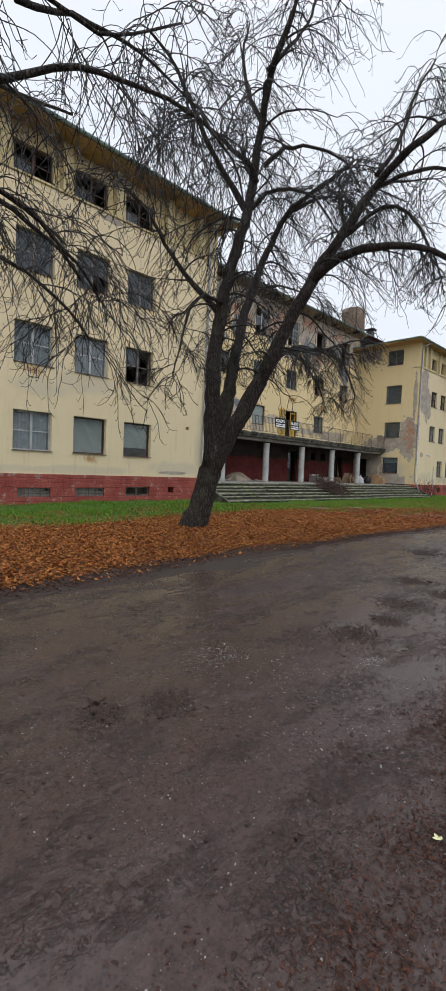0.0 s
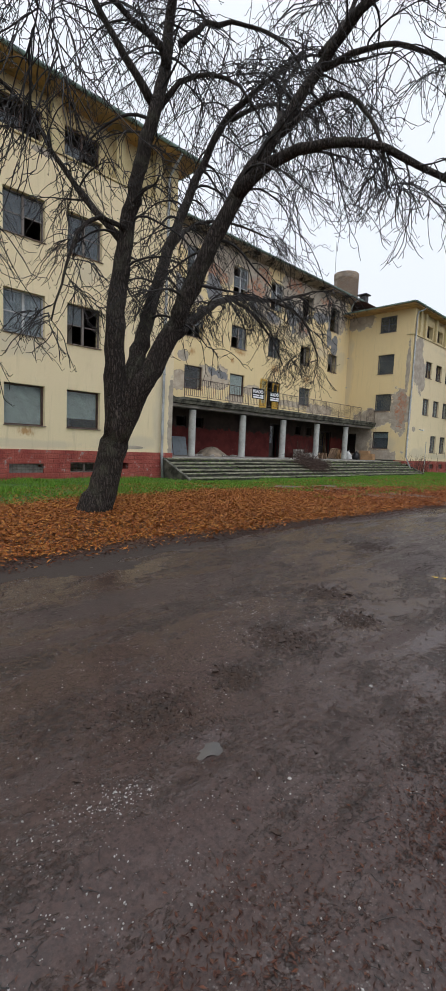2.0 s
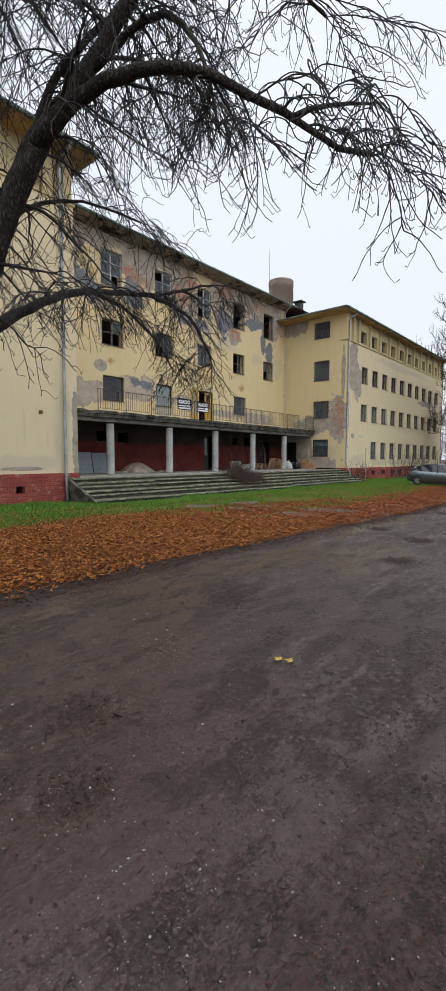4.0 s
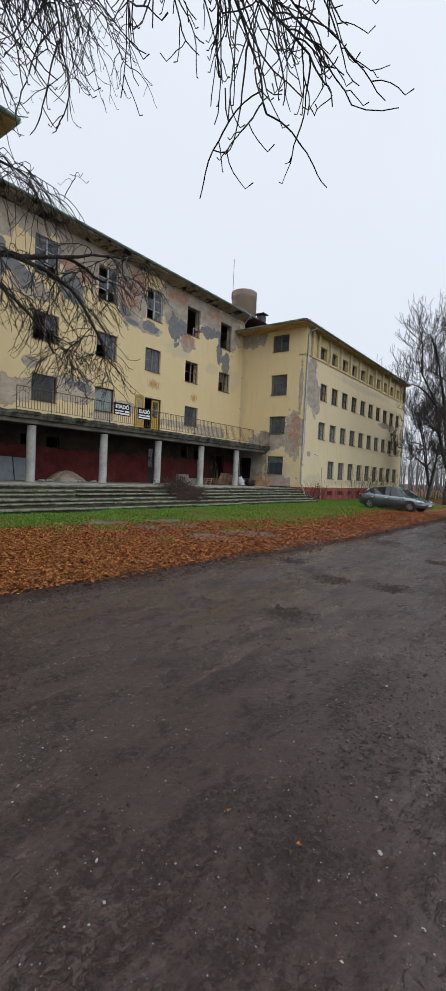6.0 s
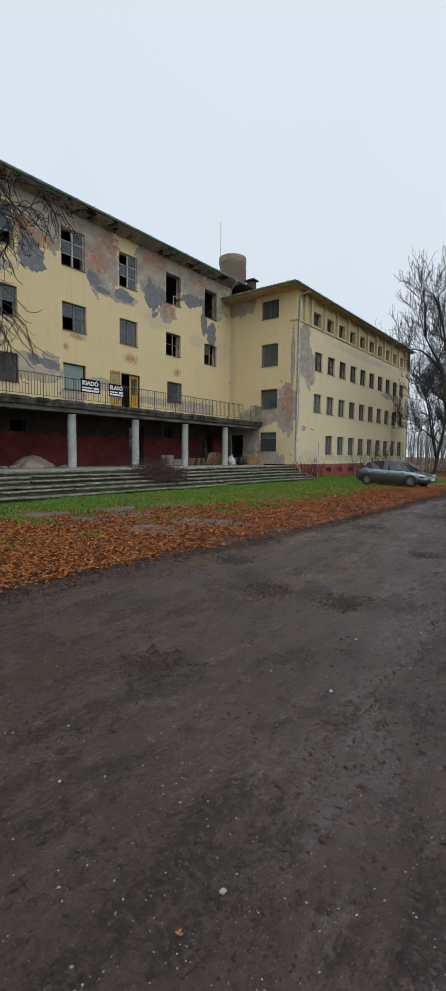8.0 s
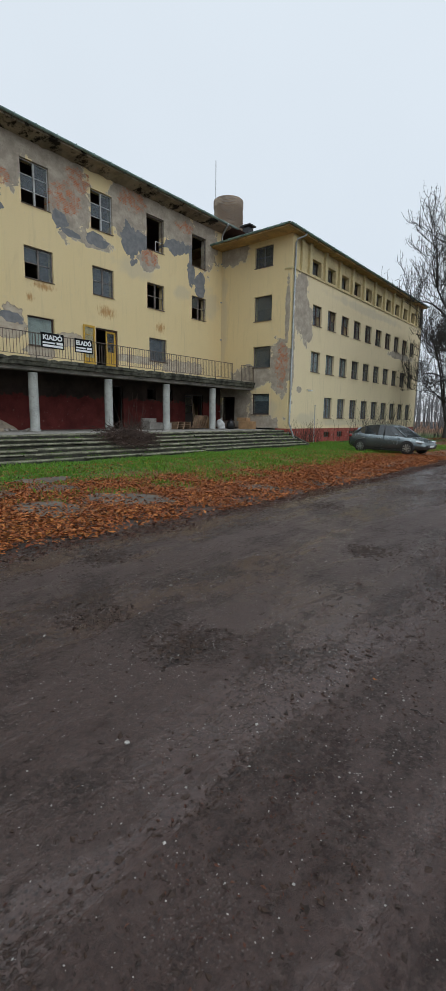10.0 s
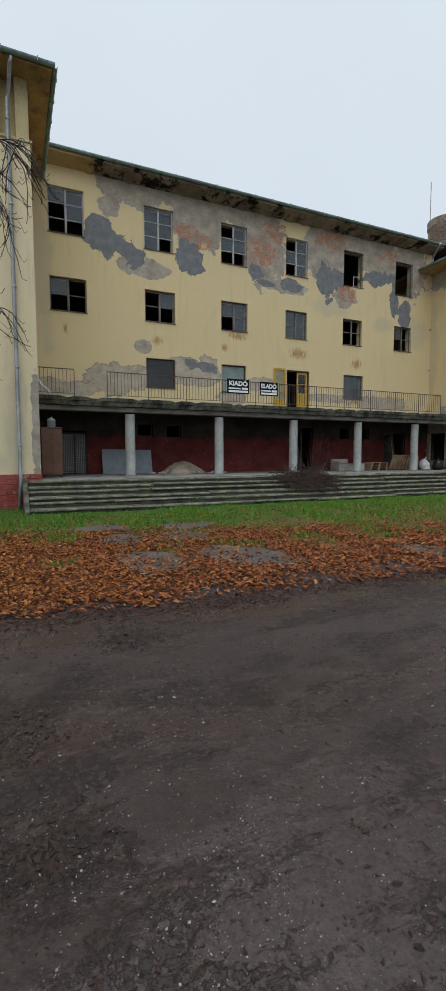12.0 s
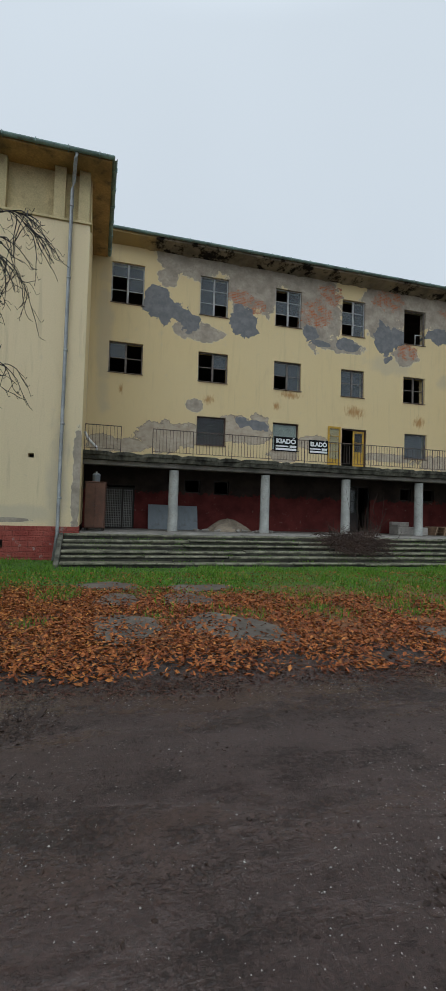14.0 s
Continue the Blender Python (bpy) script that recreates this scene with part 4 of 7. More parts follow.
for k in range(SN):
    x1 = S0 - k * TREAD
    z1 = 0.02 + (k + 1) * RISE - 0.02
    # everything below a tread has one much darker colour
    part("riser_course", boxes((x1 - TREAD - 0.25, x1 - 0.045, LY - 0.42, RY - 0.05, z1 - RISE - 0.1, z1 - 0.062)), M["riser"], stairs, "stone course under the treads, much darker than they are")
    y = LY - 0.43
    while y < RY - 0.1:
        ln = min(rng.uniform(1.9, 4.2), RY - 0.06 - y)
        bm = bmesh.new()
        dz, dx = rng.uniform(-0.022, 0.02), rng.uniform(-0.06, 0.03)
        box(bm, x1 - TREAD - 0.06, x1 + dx, y + 0.012, y + ln - 0.006, z1 - 0.06 + dz, z1 + dz + 0.002 * k, bevel=0.016, jitter=0.014, rng=rng)
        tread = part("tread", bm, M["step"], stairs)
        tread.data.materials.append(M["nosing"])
        # front faces of a tread take the paler edge colour
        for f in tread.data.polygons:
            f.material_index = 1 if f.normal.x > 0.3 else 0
        y += ln
for y0 in (LY - 0.58, RY - 0.02):
    bm = bmesh.new()
    prof = [(S0 + 0.1, 0.0), (S0 + 0.1, 0.12), (LX + 0.06, 0.94), (LX + 0.06, 0.0)]
    a = [bm.verts.new((x, y0, z)) for x, z in prof]
    b = [bm.verts.new((x, y0 + 0.15, z)) for x, z in prof]
    bm.faces.new(a), bm.faces.new(b[::-1])
    for i in range(4):
        bm.faces.new((a[i], a[(i + 1) % 4], b[(i + 1) % 4], b[i]))
    bmesh.ops.bevel(bm, geom=list(bm.edges), offset=0.02, segments=1, affect="EDGES")
    part("cheek_wall", bm, M["fascia"], stairs, "sloping concrete cheek of the stairs")

# balcony slab with worn fascia
FX = -18.75


def fascia_mesh(y0, y1):
    r = random.Random(int(y0 * 10))
    bm = bmesh.new()
    n = int((y1 - y0) / 0.22)
    rings = []
    for i in range(n + 1):
        y = y0 + (y1 - y0) * i / n
        j = [r.uniform(-0.018, 0.018) for _ in range(5)]
        bite = -0.05 if r.random() < 0.12 else 0.0
        rings.append([bm.verts.new(c) for c in ((CX + 0.01, y, 3.62), (FX - 0.25, y, 3.60 + j[0]), (FX - 0.02 + j[1], y, 3.62 + j[2]), (FX + j[3], y, 3.76), (FX + 0.05 + j[4] + bite, y, 3.80), (FX + 0.05 + j[2] + bite, y, 3.93 + bite), (CX + 0.01, y, 3.95))])
    for a, b in zip(rings, rings[1:]):
        for k in range(7):
            bm.faces.new((a[k], a[(k + 1) % 7], b[(k + 1) % 7], b[k]))
    bm.faces.new(rings[0][::-1]), bm.faces.new(rings[-1])
    return bm


tagged(part("balcony_slab", fascia_mesh(LY + 0.01, RY - 0.01), M["fascia"]), "long concrete balcony slab with a stained crumbling edge", "balcony", kind="structure")
tagged(part("loggia_beam", boxes((FX - 0.62, FX - 0.22, LY + 0.01, RY - 0.01, 3.44, 3.61), bevel=0.01), M["slab"]), "grey concrete beam over the columns", "beam", kind="structure")


def column(y):
    c = thing("column", pose(-19.23, y, FLOOR), "round pale grey plastered column, dirty and chipped", "column", "columns of the terrace", kind="structure")
    if "shaft" not in SHARED:
        t = Tubes()
        zs = [0, 0.02, 0.06, 0.9, 1.7, 2.40, 2.46]
        t.add([Vector((0.004 * math.sin(z * 3), 0, z)) for z in zs], [0.215, 0.215, 0.20, 0.198, 0.196, 0.194, 0.194], 28)
        SHARED["shaft"] = t.mesh("shaft", M["column"])
        SHARED["foot"] = mesh_of(boxes((-0.25, 0.25, -0.25, 0.25, -0.012, 0.02), bevel=0.008), "foot", M["slab"])
    part("shaft", SHARED["shaft"], None, c)
    part("foot", SHARED["foot"], None, c)


for y in (19.1, 23.03, 26.87, 30.7, 34.55):
    column(y)


# railing in three lengths
def railing(y0, y1, ret=False):
    r = thing("railing", pose(FX - 0.06, y0, 3.94), "thin rusty iron balcony railing with upright bars", "railing", "balcony railings", kind="structure")
    ln = y1 - y0
    part("top_rail", boxes((-0.02, 0.02, 0, ln, 0.97, 1.0)), M["iron"], r)
    part("bottom_rail", boxes((-0.012, 0.012, 0, ln, 0.09, 0.11)), M["iron"], r)
    n = max(2, round(ln / 0.135))
    for i in range(n + 1):
        post = i % 12 == 0 or i == n
        w = 0.014 if post else 0.0075
        key = "rail_post" if post else "rail_bar"
        if key not in SHARED:
            SHARED[key] = mesh_of(boxes((-w, w, -w, w, -0.03 if post else 0.1, 0.985)), "bar", M["iron"])
        b = part("post" if post else "bar", SHARED[key], None, r)
        b.matrix_basis = pose(0, ln * i / n, 0, 0.4 * math.sin(i * 2.3), 0.5 * math.sin(i * 1.7), 0)


railing(LY + 0.05, 16.93)
railing(18.15, 35.95)
railing(36.85, RY - 0.08)


# ---- roofs, eaves and gutters ----
def prism(rows):
    """A solid between two outlines of equal length."""
    a, b = rows
    bm = bmesh.new()
    va, vb = [bm.verts.new(p) for p in a], [bm.verts.new(p) for p in b]
    bm.faces.new(va[::-1]), bm.faces.new(vb)
    for i in range(len(a)):
        j = (i + 1) % len(a)
        bm.faces.new((va[i], va[j], vb[j], vb[i]))
    return bm


def hip_roof(name, x0, x1, y0, y1, z, rise, label):
    m = (x1 - x0) / 2
    bm = bmesh.new()
    b = [bm.verts.new(p) for p in ((x0, y0, z), (x1, y0, z), (x1, y1, z), (x0, y1, z))]
    t = [bm.verts.new(((x0 + x1) / 2, y0 + m, z + rise)), bm.verts.new(((x0 + x1) / 2, y1 - m, z + rise))]
    bm.faces.new((b[0], b[1], t[0])), bm.faces.new((b[1], b[2], t[1], t[0])), bm.faces.new((b[2], b[3], t[1])), bm.faces.new((b[3], b[0], t[0], t[1])), bm.faces.new(b[::-1])
    return tagged(part(name, bm, M["tile"]), label, "roof", kind="structure")


LE, CE, RE = 0.72, 0.80, 0.44          # overhangs
LYE, RYE = 16.22, 37.08
hip_roof("roof_left", -30.6, LX + LE, -16.6, LYE, 13.13, 1.9, "low hipped tile roof of the wing")
hip_roof("roof_right", -30.6, RX + RE, RYE, 63.0, 12.72, 1.7, "low hipped tile roof of the long wing")
roof_c = prism([[(-30.6, LY - 3, 13.98), (CX + CE, LY - 3, 13.98), (-26.3, LY - 3, 15.3)], [(-30.6, RY + 4, 13.98), (CX + CE, RY + 4, 13.98), (-26.3, RY + 4, 15.3)]])
tagged(part("roof_centre", roof_c, M["tile"]), "low pitched tile roof over the middle", "roof", kind="structure")
tagged(part("eaves_left", boxes((LX - 0.8, LX + LE - 0.04, -16.3, LYE - 0.04, 12.98, 13.12)), M["soffit"]), "broad yellow boxed eaves, stained brown", "eaves", kind="structure")
tagged(part("eaves_left_return", boxes((-30.3, LX - 0.8, LY - 0.3, LYE - 0.04, 12.98, 13.12)), M["soffit"]), "yellow boxed eaves along the wing side", "eaves", kind="structure")
tagged(part("eaves_right", boxes((-30.3, RX + RE - 0.04, RYE + 0.04, 62.7, 12.52, 12.71)), M["soffit"]), "broad yellow boxed eaves of the long wing", "eaves", kind="structure")


def rough_eaves():
    r = random.Random(8)
    bm = bmesh.new()
    n = 90
    rings = []
    for i in range(n + 1):
        y = LY + (RY - LY) * i / n
        drop = r.uniform(0, 0.03) + (0.07 if r.random() < 0.16 else 0)
        rings.append([bm.verts.new(c) for c in ((CX - 0.05, y, 13.66 - drop), (CX + 0.30, y, 13.70 + drop), (CX + CE - 0.06, y, 13.80 + drop * 0.3), (CX + CE - 0.05, y, 13.97), (CX - 0.05, y, 13.97))])
    for a, b in zip(rings, rings[1:]):
        for k in range(5):
            bm.faces.new((a[k], a[(k + 1) % 5], b[(k + 1) % 5], b[k]))
    bm.faces.new(rings[0][::-1]), bm.faces.new(rings[-1])
    return bm


tagged(part("eaves_centre", rough_eaves(), M["soffit_dark"]), "rotten plaster eaves with black mould stains", "eaves", kind="structure")


def gutter(pts, label):
    """Half-round gutter along a straight run, with brackets."""
    g = thing("gutter", Matrix(), label, "gutter", "roof gutters", kind="structure")
    a, b = Vector(pts[0]), Vector(pts[1])
    d = (b - a).normalized()
    side = d.cross(Vector((0, 0, 1)))
    bm = bmesh.new()
    rings = []
    for p in (a, b):
        ring = []
        for rad in (0.085, 0.075):
            seq = range(9) if rad > 0.08 else range(8, -1, -1)
            for k in seq:
                w = math.pi * k / 8
                ring.append(bm.verts.new(p + side * math.cos(w) * rad - Vector((0, 0, 1)) * math.sin(w) * rad))
        rings.append(ring)
    for k in range(18):
        bm.faces.new((rings[0][k], rings[0][(k + 1) % 18], rings[1][(k + 1) % 18], rings[1][k]))
    part("trough", bm, M["zinc"], g)
    n = int((b - a).length / 0.95)
    me = mesh_of(boxes((-0.1, 0.1, -0.012, 0.012, -0.1, 0.03)), "bracket", M["zinc"])
    for i in range(n):
        k = part("bracket", me, None, g)
        k.matrix_basis = Matrix.Translation(a + (b - a) * ((i + 0.5) / n)) @ d.to_track_quat("Y", "Z").to_matrix().to_4x4()


gutter([(LX + LE + 0.04, -16.4, 13.10), (LX + LE + 0.04, LYE + 0.04, 13.10)], "green-grey metal gutter along the wing eaves")
gutter([(LX + LE, LYE + 0.04, 13.10), (-22.5, LYE + 0.04, 13.10)], "green-grey metal gutter along the wing return")
gutter([(CX + CE + 0.03, LYE + 0.1, 13.96), (CX + CE + 0.03, RY + 0.6, 13.96)], "green-grey metal gutter above the middle front")
gutter([(RX + RE + 0.04, RYE, 12.68), (RX + RE + 0.04, 62.9, 12.68)], "green-grey metal gutter of the long wing")
gutter([(-22.6, RYE - 0.04, 12.68), (RX + RE, RYE - 0.04, 12.68)], "green-grey metal gutter of the end wall")

# ledges and piers of the recessed top storeys
tagged(part("ledge_left", boxes((LX - 0.4, LX + 0.06, -16.0, LY + 0.06, 11.16, 11.24), bevel=0.01), M["cream"]), "thin plaster ledge under the top storey", "ledge", kind="structure")
tagged(part("ledge_right", boxes((RX - 0.5, RX + 0.06, RY - 0.06, 62.4, 10.55, 10.63), bevel=0.01), M["cream"]), "thin plaster ledge under the top storey", "ledge", kind="structure")


def piers(cols, x, z0, z1, depth, w, lab):
    me = mesh_of(boxes((-depth, 0, -w / 2, w / 2, 0, z1 - z0), bevel=0.008), "pier", M["cream"])
    for c in cols:
        p = new("pier", me)
        p.matrix_basis = pose(x, c, z0)
        tagged(p, lab, "pier", "top storey piers", "structure")


piers([1.3, 3.7, 5.85, 8.05, 10.25, 12.75, 14.55, 15.33], LX - 0.005, 11.24, 12.98, 0.295, 0.36, "cream plaster pier between top storey windows")
piers([38.75, 39.5] + [c - 0.43 for c in RIGHT_COLS] + [RIGHT_COLS[-1] + 1.6], RX - 0.005, 10.63, 12.52, 0.175, 0.32, "cream plaster pier between top storey windows")


def downpipe(pts, label):
    d = thing("downpipe", Matrix(), label, "drainpipe", "drainpipes", kind="structure")
    t = Tubes()
    q = [Vector(p) for p in pts]
    t.add(q, [0.058] * len(q), 12)
    part("pipe", t.mesh("pipe", M["pipe"]), None, d)
    x, y = pts[3][0], pts[3][1]
    for z in np.arange(2.0, pts[3][2] - 0.5, 2.4):
        part("clamp", tube_mesh("clamp", M["pipe"], [(x, y, z), (x, y, z + 0.06)], 0.07, 12), None, d)


downpipe([(LX + LE, 15.08, 13.0), (LX + LE - 0.05, 15.05, 12.85), (LX + 0.16, 14.98, 12.4), (LX + 0.13, 14.95, 12.2), (LX + 0.13, 14.93, 0.9), (LX + 0.32, 14.86, 0.05)], "long grey metal drainpipe on the wing corner")
downpipe([(RX + RE, 38.95, 12.6), (RX + RE - 0.05, 38.9, 12.45), (RX + 0.14, 38.45, 12.2), (RX + 0.10, 38.36, 12.0), (RX + 0.10, 38.32, 1.3), (RX + 0.7, 38.1, 0.25)], "grey metal drainpipe bent out at the foot")
downpipe([(CX + 0.95, RY - 0.5, 13.9), (CX + 0.6, RY - 0.4, 13.7), (CX + 0.3, RY - 0.35, 13.4), (CX + 0.25, RY - 0.33, 13.2), (CX + 0.25, RY - 0.33, 12.75), (CX + 0.3, RY - 0.5, 12.7)], "short grey drainpipe between two roofs")
tagged(part("broken_pipe", tube_mesh("broken_pipe", M["white"], [(-18.9, LY + 0.03, 4.65), (-18.9, LY + 0.2, 4.35), (-18.9, LY + 0.48, 4.08), (-18.9, LY + 0.50, 3.95)], 0.05, 10)), "broken white plastic pipe on the balcony corner", "pipe")

# chimney
ch = thing("chimney", pose(-25.75, 43.7, 13.2) @ Matrix.Diagonal((0.86, 0.86, 1.0, 1.0)), "round weathered brick chimney stack on the roof", "chimney", kind="structure")
t = Tubes()
rz = [0, 1.0, 2.0, 3.0, 4.0, 4.6, 4.75, 5.25, 5.3]
t.add([Vector((0, 0, z)) for z in rz], [1.42, 1.40, 1.37, 1.34, 1.31, 1.30, 1.37, 1.37, 1.30], 40)
part("stack", t.mesh("stack", M["chimney"], False), None, ch)
rb = random.Random(3)
cb = mesh_of(boxes((1.30, 1.37, -0.125, 0.125, 0, 0.07), bevel=0.006), "brick", M["chimney"])
for row in range(24):
    for k in range(11):
        if rb.random() < 0.82:
            b = part("brick", cb, None, ch)
            b.matrix_basis = pose(0, 0, 2.75 + row * 0.079, 0, 0, -100 + k * 12.2 + (6 if row % 2 else 0)) @ pose(rb.uniform(-0.01, 0.025) - 0.012 * (row - 5) / 8, 0, 0)
tagged(part("roof_aerial", tube_mesh("roof_aerial", M["pipe"], [(-27.0, 43.6, 14.5), (-27.0, 43.6, 18.0), (-27.02, 43.6, 21.8)], 0.028, 6)), "thin metal aerial mast beside the chimney", "aerial")
vents = thing("roof_vent", pose(-23.6, 43.5, 14.2), "small dark metal roof vent with a flat cap", "vent")
part("flue", boxes((-0.3, 0.3, -0.3, 0.3, 0, 1.75), bevel=0.02), M["trim_black"], vents)
part("cap", boxes((-0.48, 0.48, -0.42, 0.42, 1.85, 1.95), (-0.2, 0.2, -0.2, 0.2, 1.74, 1.86), bevel=0.01), M["trim_black"], vents)

# ---- windows and doors ----


def pane_sides(me):
    """Only a pane's outer face carries the reflecting glass."""
    me.materials.append(M["pane_back"])
    for p in me.polygons:
        p.material_index = 0 if p.normal.x > 0.9 else 1


def window(number, m, w, h, cols, rows, frame_mat, glass, label, missing=(), blind=0.0, curtain=False, bars=False, depth=0.16, sill=True):
    """A window whose lower corner stands at m: x outwards, y along the wall, z up."""
    win = thing("window_%d" % number, m, label, "window", kind="structure")
    f = 0.055
    key = ("wf", w, h, cols, rows, frame_mat)
    if key not in SHARED:
        bm = bmesh.new()
        d0, d1 = -depth - 0.06, -depth
        box(bm, d0, d1, 0.003, f, 0.003, h - 0.003), box(bm, d0, d1, w - f, w - 0.003, 0.003, h - 0.003)
        box(bm, d0, d1, f, w - f, 0.003, f), box(bm, d0, d1, f, w - f, h - f, h - 0.003)
        for c in range(1, cols):
            y = w * c / cols
            box(bm, d0 + 0.006, d1 + 0.014, y - 0.042, y + 0.042, f, h - f)
        for r in range(1, rows):
            z = h * r / rows
            for c in range(cols):
                box(bm, d0 + 0.01, d1 - 0.006, w * c / cols + 0.045, w * (c + 1) / cols - 0.045, z - 0.018, z + 0.018)
        SHARED[key] = mesh_of(bm, "window_frame", M[frame_mat])
    part("window_frame", SHARED[key], None, win)
    for c in range(cols):
        for r in range(rows):
            if (c, r) in missing:
                continue
            key = ("wp", w, h, cols, rows, c, r, glass)
            if key not in SHARED:
                SHARED[key] = mesh_of(boxes((-depth - 0.034, -depth - 0.030, w * c / cols + 0.03, w * (c + 1) / cols - 0.03, h * r / rows + 0.02, h * (r + 1) / rows - 0.02)), "pane", M[glass])
                pane_sides(SHARED[key])
            p = part("pane", SHARED[key], None, win)
            p.visible_shadow = False
    if sill:
        key = ("ws", w)
        if key not in SHARED:
            SHARED[key] = mesh_of(boxes((-depth, 0.05, -0.03, w + 0.03, -0.022, 0.006), bevel=0.004), "window_sill", M["sill"])
        part("window_sill", SHARED[key], None, win)
    if blind:
        key = ("wb", w, h, blind)
        if key not in SHARED:
            SHARED[key] = mesh_of(boxes((-depth - 0.10, -depth - 0.085, 0.06, w - 0.06, h * (1 - blind), h - 0.03)), "blind", M["blind"])
        part("blind", SHARED[key], None, win, "pale green-white drawn blind")
    if curtain:
        key = ("wc", w, h)
        if key not in SHARED:
            bm = bmesh.new()
            n = 36
            lo = [bm.verts.new((-depth - 0.16 + 0.03 * math.sin(i * 1.9), 0.05 + (w - 0.1) * i / n, 0.04)) for i in range(n + 1)]
            hi = [bm.verts.new((-depth - 0.14 + 0.02 * math.sin(i * 1.9), 0.05 + (w - 0.1) * i / n, h - 0.04)) for i in range(n + 1)]
            for i in range(n):
                bm.faces.new((lo[i], lo[i + 1], hi[i + 1], hi[i]))
            SHARED[key] = mesh_of(bm, "curtain", M["curtain"], True)
        part("curtain", SHARED[key], None, win, "thin white net curtain")
    if bars:
        bm = bmesh.new()
        for k in range(1, int(w / 0.14)):
            box(bm, -0.07, -0.058, k * 0.14 - 0.005, k * 0.14 + 0.005, 0, h)
        for k in range(1, int(h / 0.1)):
            box(bm, -0.072, -0.062, 0, w, k * 0.1 - 0.004, k * 0.1 + 0.004)
        part("grille", bm, M["iron"], win, "rusty iron grille")
    return win


wn = 0


def next_no():
    global wn
    wn += 1
    return wn


wr = random.Random(12)
# left wing
for ci, (c, w) in enumerate(LEFT_COLS):
    for ri, (a, b) in enumerate(LEFT_ROWS):
        m = pose(LX, c, a)
        if ri == 0 and ci >= 3:
            window(next_no(), m, w, round(b - a, 3), 1, 1, "frame_brown", "glass_dark", "brown framed single window with a pale blind drawn down", blind=0.96 if ci == 3 else 0.74)
        elif ri == 0:
            window(next_no(), m, w, round(b - a, 3), 2, 2, "frame_grey", "glass", "grey painted window with net curtains", curtain=True)
        elif ri == 1 and ci == 4:
            window(next_no(), m, w, round(b - a, 3), 2, 2, "frame", "glass", "broken window, one sash open and dark", missing=((0, 0), (1, 0), (1, 1)))
        else:
            window(next_no(), m, w, round(b - a, 3), 2, 2, "frame_grey" if ri == 1 else "frame", "glass", "old four-pane window with dusty glass", missing=((1, 0),) if (ci + ri) % 5 == 0 else (), curtain=ri == 1 and ci in (2, 3))
    window(next_no(), pose(LX - 0.3, c, LEFT_TOP[0]), w, round(LEFT_TOP[1] - LEFT_TOP[0], 3), 2, 2, "frame_brown", "glass", "dark brown top storey window, partly broken", missing=((1, 0), (1, 1), (0, 1)) if ci != 1 else ((0, 0), (1, 1)), depth=0.08)
for a, b, z0, z1 in cellar_left[:5]:
    window(next_no(), pose(LX + 0.05, a, z0), b - a, z1 - z0, 2, 1, "frame", "glass_dark", "low cellar window behind a rusty grille", bars=True, depth=0.12, sill=False)

# centre front: top, middle and balcony rows
gone = [((0, 0), (1, 0), (0, 1)), ((1, 0),), ((0, 2), (0, 0), (1, 0)), ((0, 0), (0, 2)), ((0, 0), (0, 1), (0, 2), (1, 1), (1, 2), (1, 0)), ((0, 0), (0, 1), (0, 2), (1, 0), (1, 1), (1, 2))]
for i, c in enumerate(CENTRE_COLS):
    a, b, z0, z1 = centre_open[i]
    if i < 4:
        window(next_no(), pose(CX, a, z0), round(b - a, 3), round(z1 - z0, 3), 2, 3, "frame_grey", "glass", "tall six-pane window with broken panes", missing=gone[i], depth=0.1)
    else:
        window(next_no(), pose(CX, a, z0), round(b - a, 3), round(z1 - z0, 3), 1, 1, "frame", "glass", "empty window opening with its sashes gone", missing=((0, 0),), depth=0.1)
    a, b, z0, z1 = centre_open[6 + i]
    miss = [((0, 0), (1, 0), (1, 1)), ((0, 0), (1, 0), (0, 1)), ((0, 0),), (), ((0, 0), (0, 1), (1, 0), (1, 1)), ((1, 0), (1, 1), (0, 0))][i]
    window(next_no(), pose(CX, a, z0), round(b - a, 3), round(z1 - z0, 3), 2, 2, "frame", "glass", "weathered four-pane window with dusty and missing panes", missing=miss, depth=0.1)
# one small leftover sash in the empty opening
sash = part("window_sash", boxes((-0.14, -0.10, 0.75, 0.79, 0.05, 0.62), (-0.14, -0.10, 0.79, 1.22, 0.58, 0.62), (-0.14, -0.10, 0.79, 1.22, 0.05, 0.09)), M["frame_grey"])
sash.matrix_basis = pose(CX, CENTRE_COLS[4], 11.0)
tagged(sash, "small pale leftover sash in an empty window", "window", kind="structure")
window(next_no(), pose(CX, 20.48, 4.86), 1.40, 1.34, 1, 1, "frame_brown", "glass_dark", "dark brown framed balcony window", depth=0.1)
window(next_no(), pose(CX, 24.26, 4.86), 1.36, 1.34, 1, 1, "frame_brown", "glass_dark", "brown framed balcony window with a white blind", blind=0.95, depth=0.1)
window(next_no(), pose(CX, 31.70, 4.88), 1.38, 1.32, 1, 1, "frame", "glass", "plain balcony window with dusty glass", depth=0.1)
for a, b, z0, z1 in loggia_open[1:3] + loggia_open[4:6]:
    window(next_no(), pose(CX, a, z0), round(b - a, 3), round(z1 - z0, 3), 1, 1, "darkdoor", "glass_dark", "small dark high window behind the columns", missing=((0, 0),), depth=0.12, sill=False)

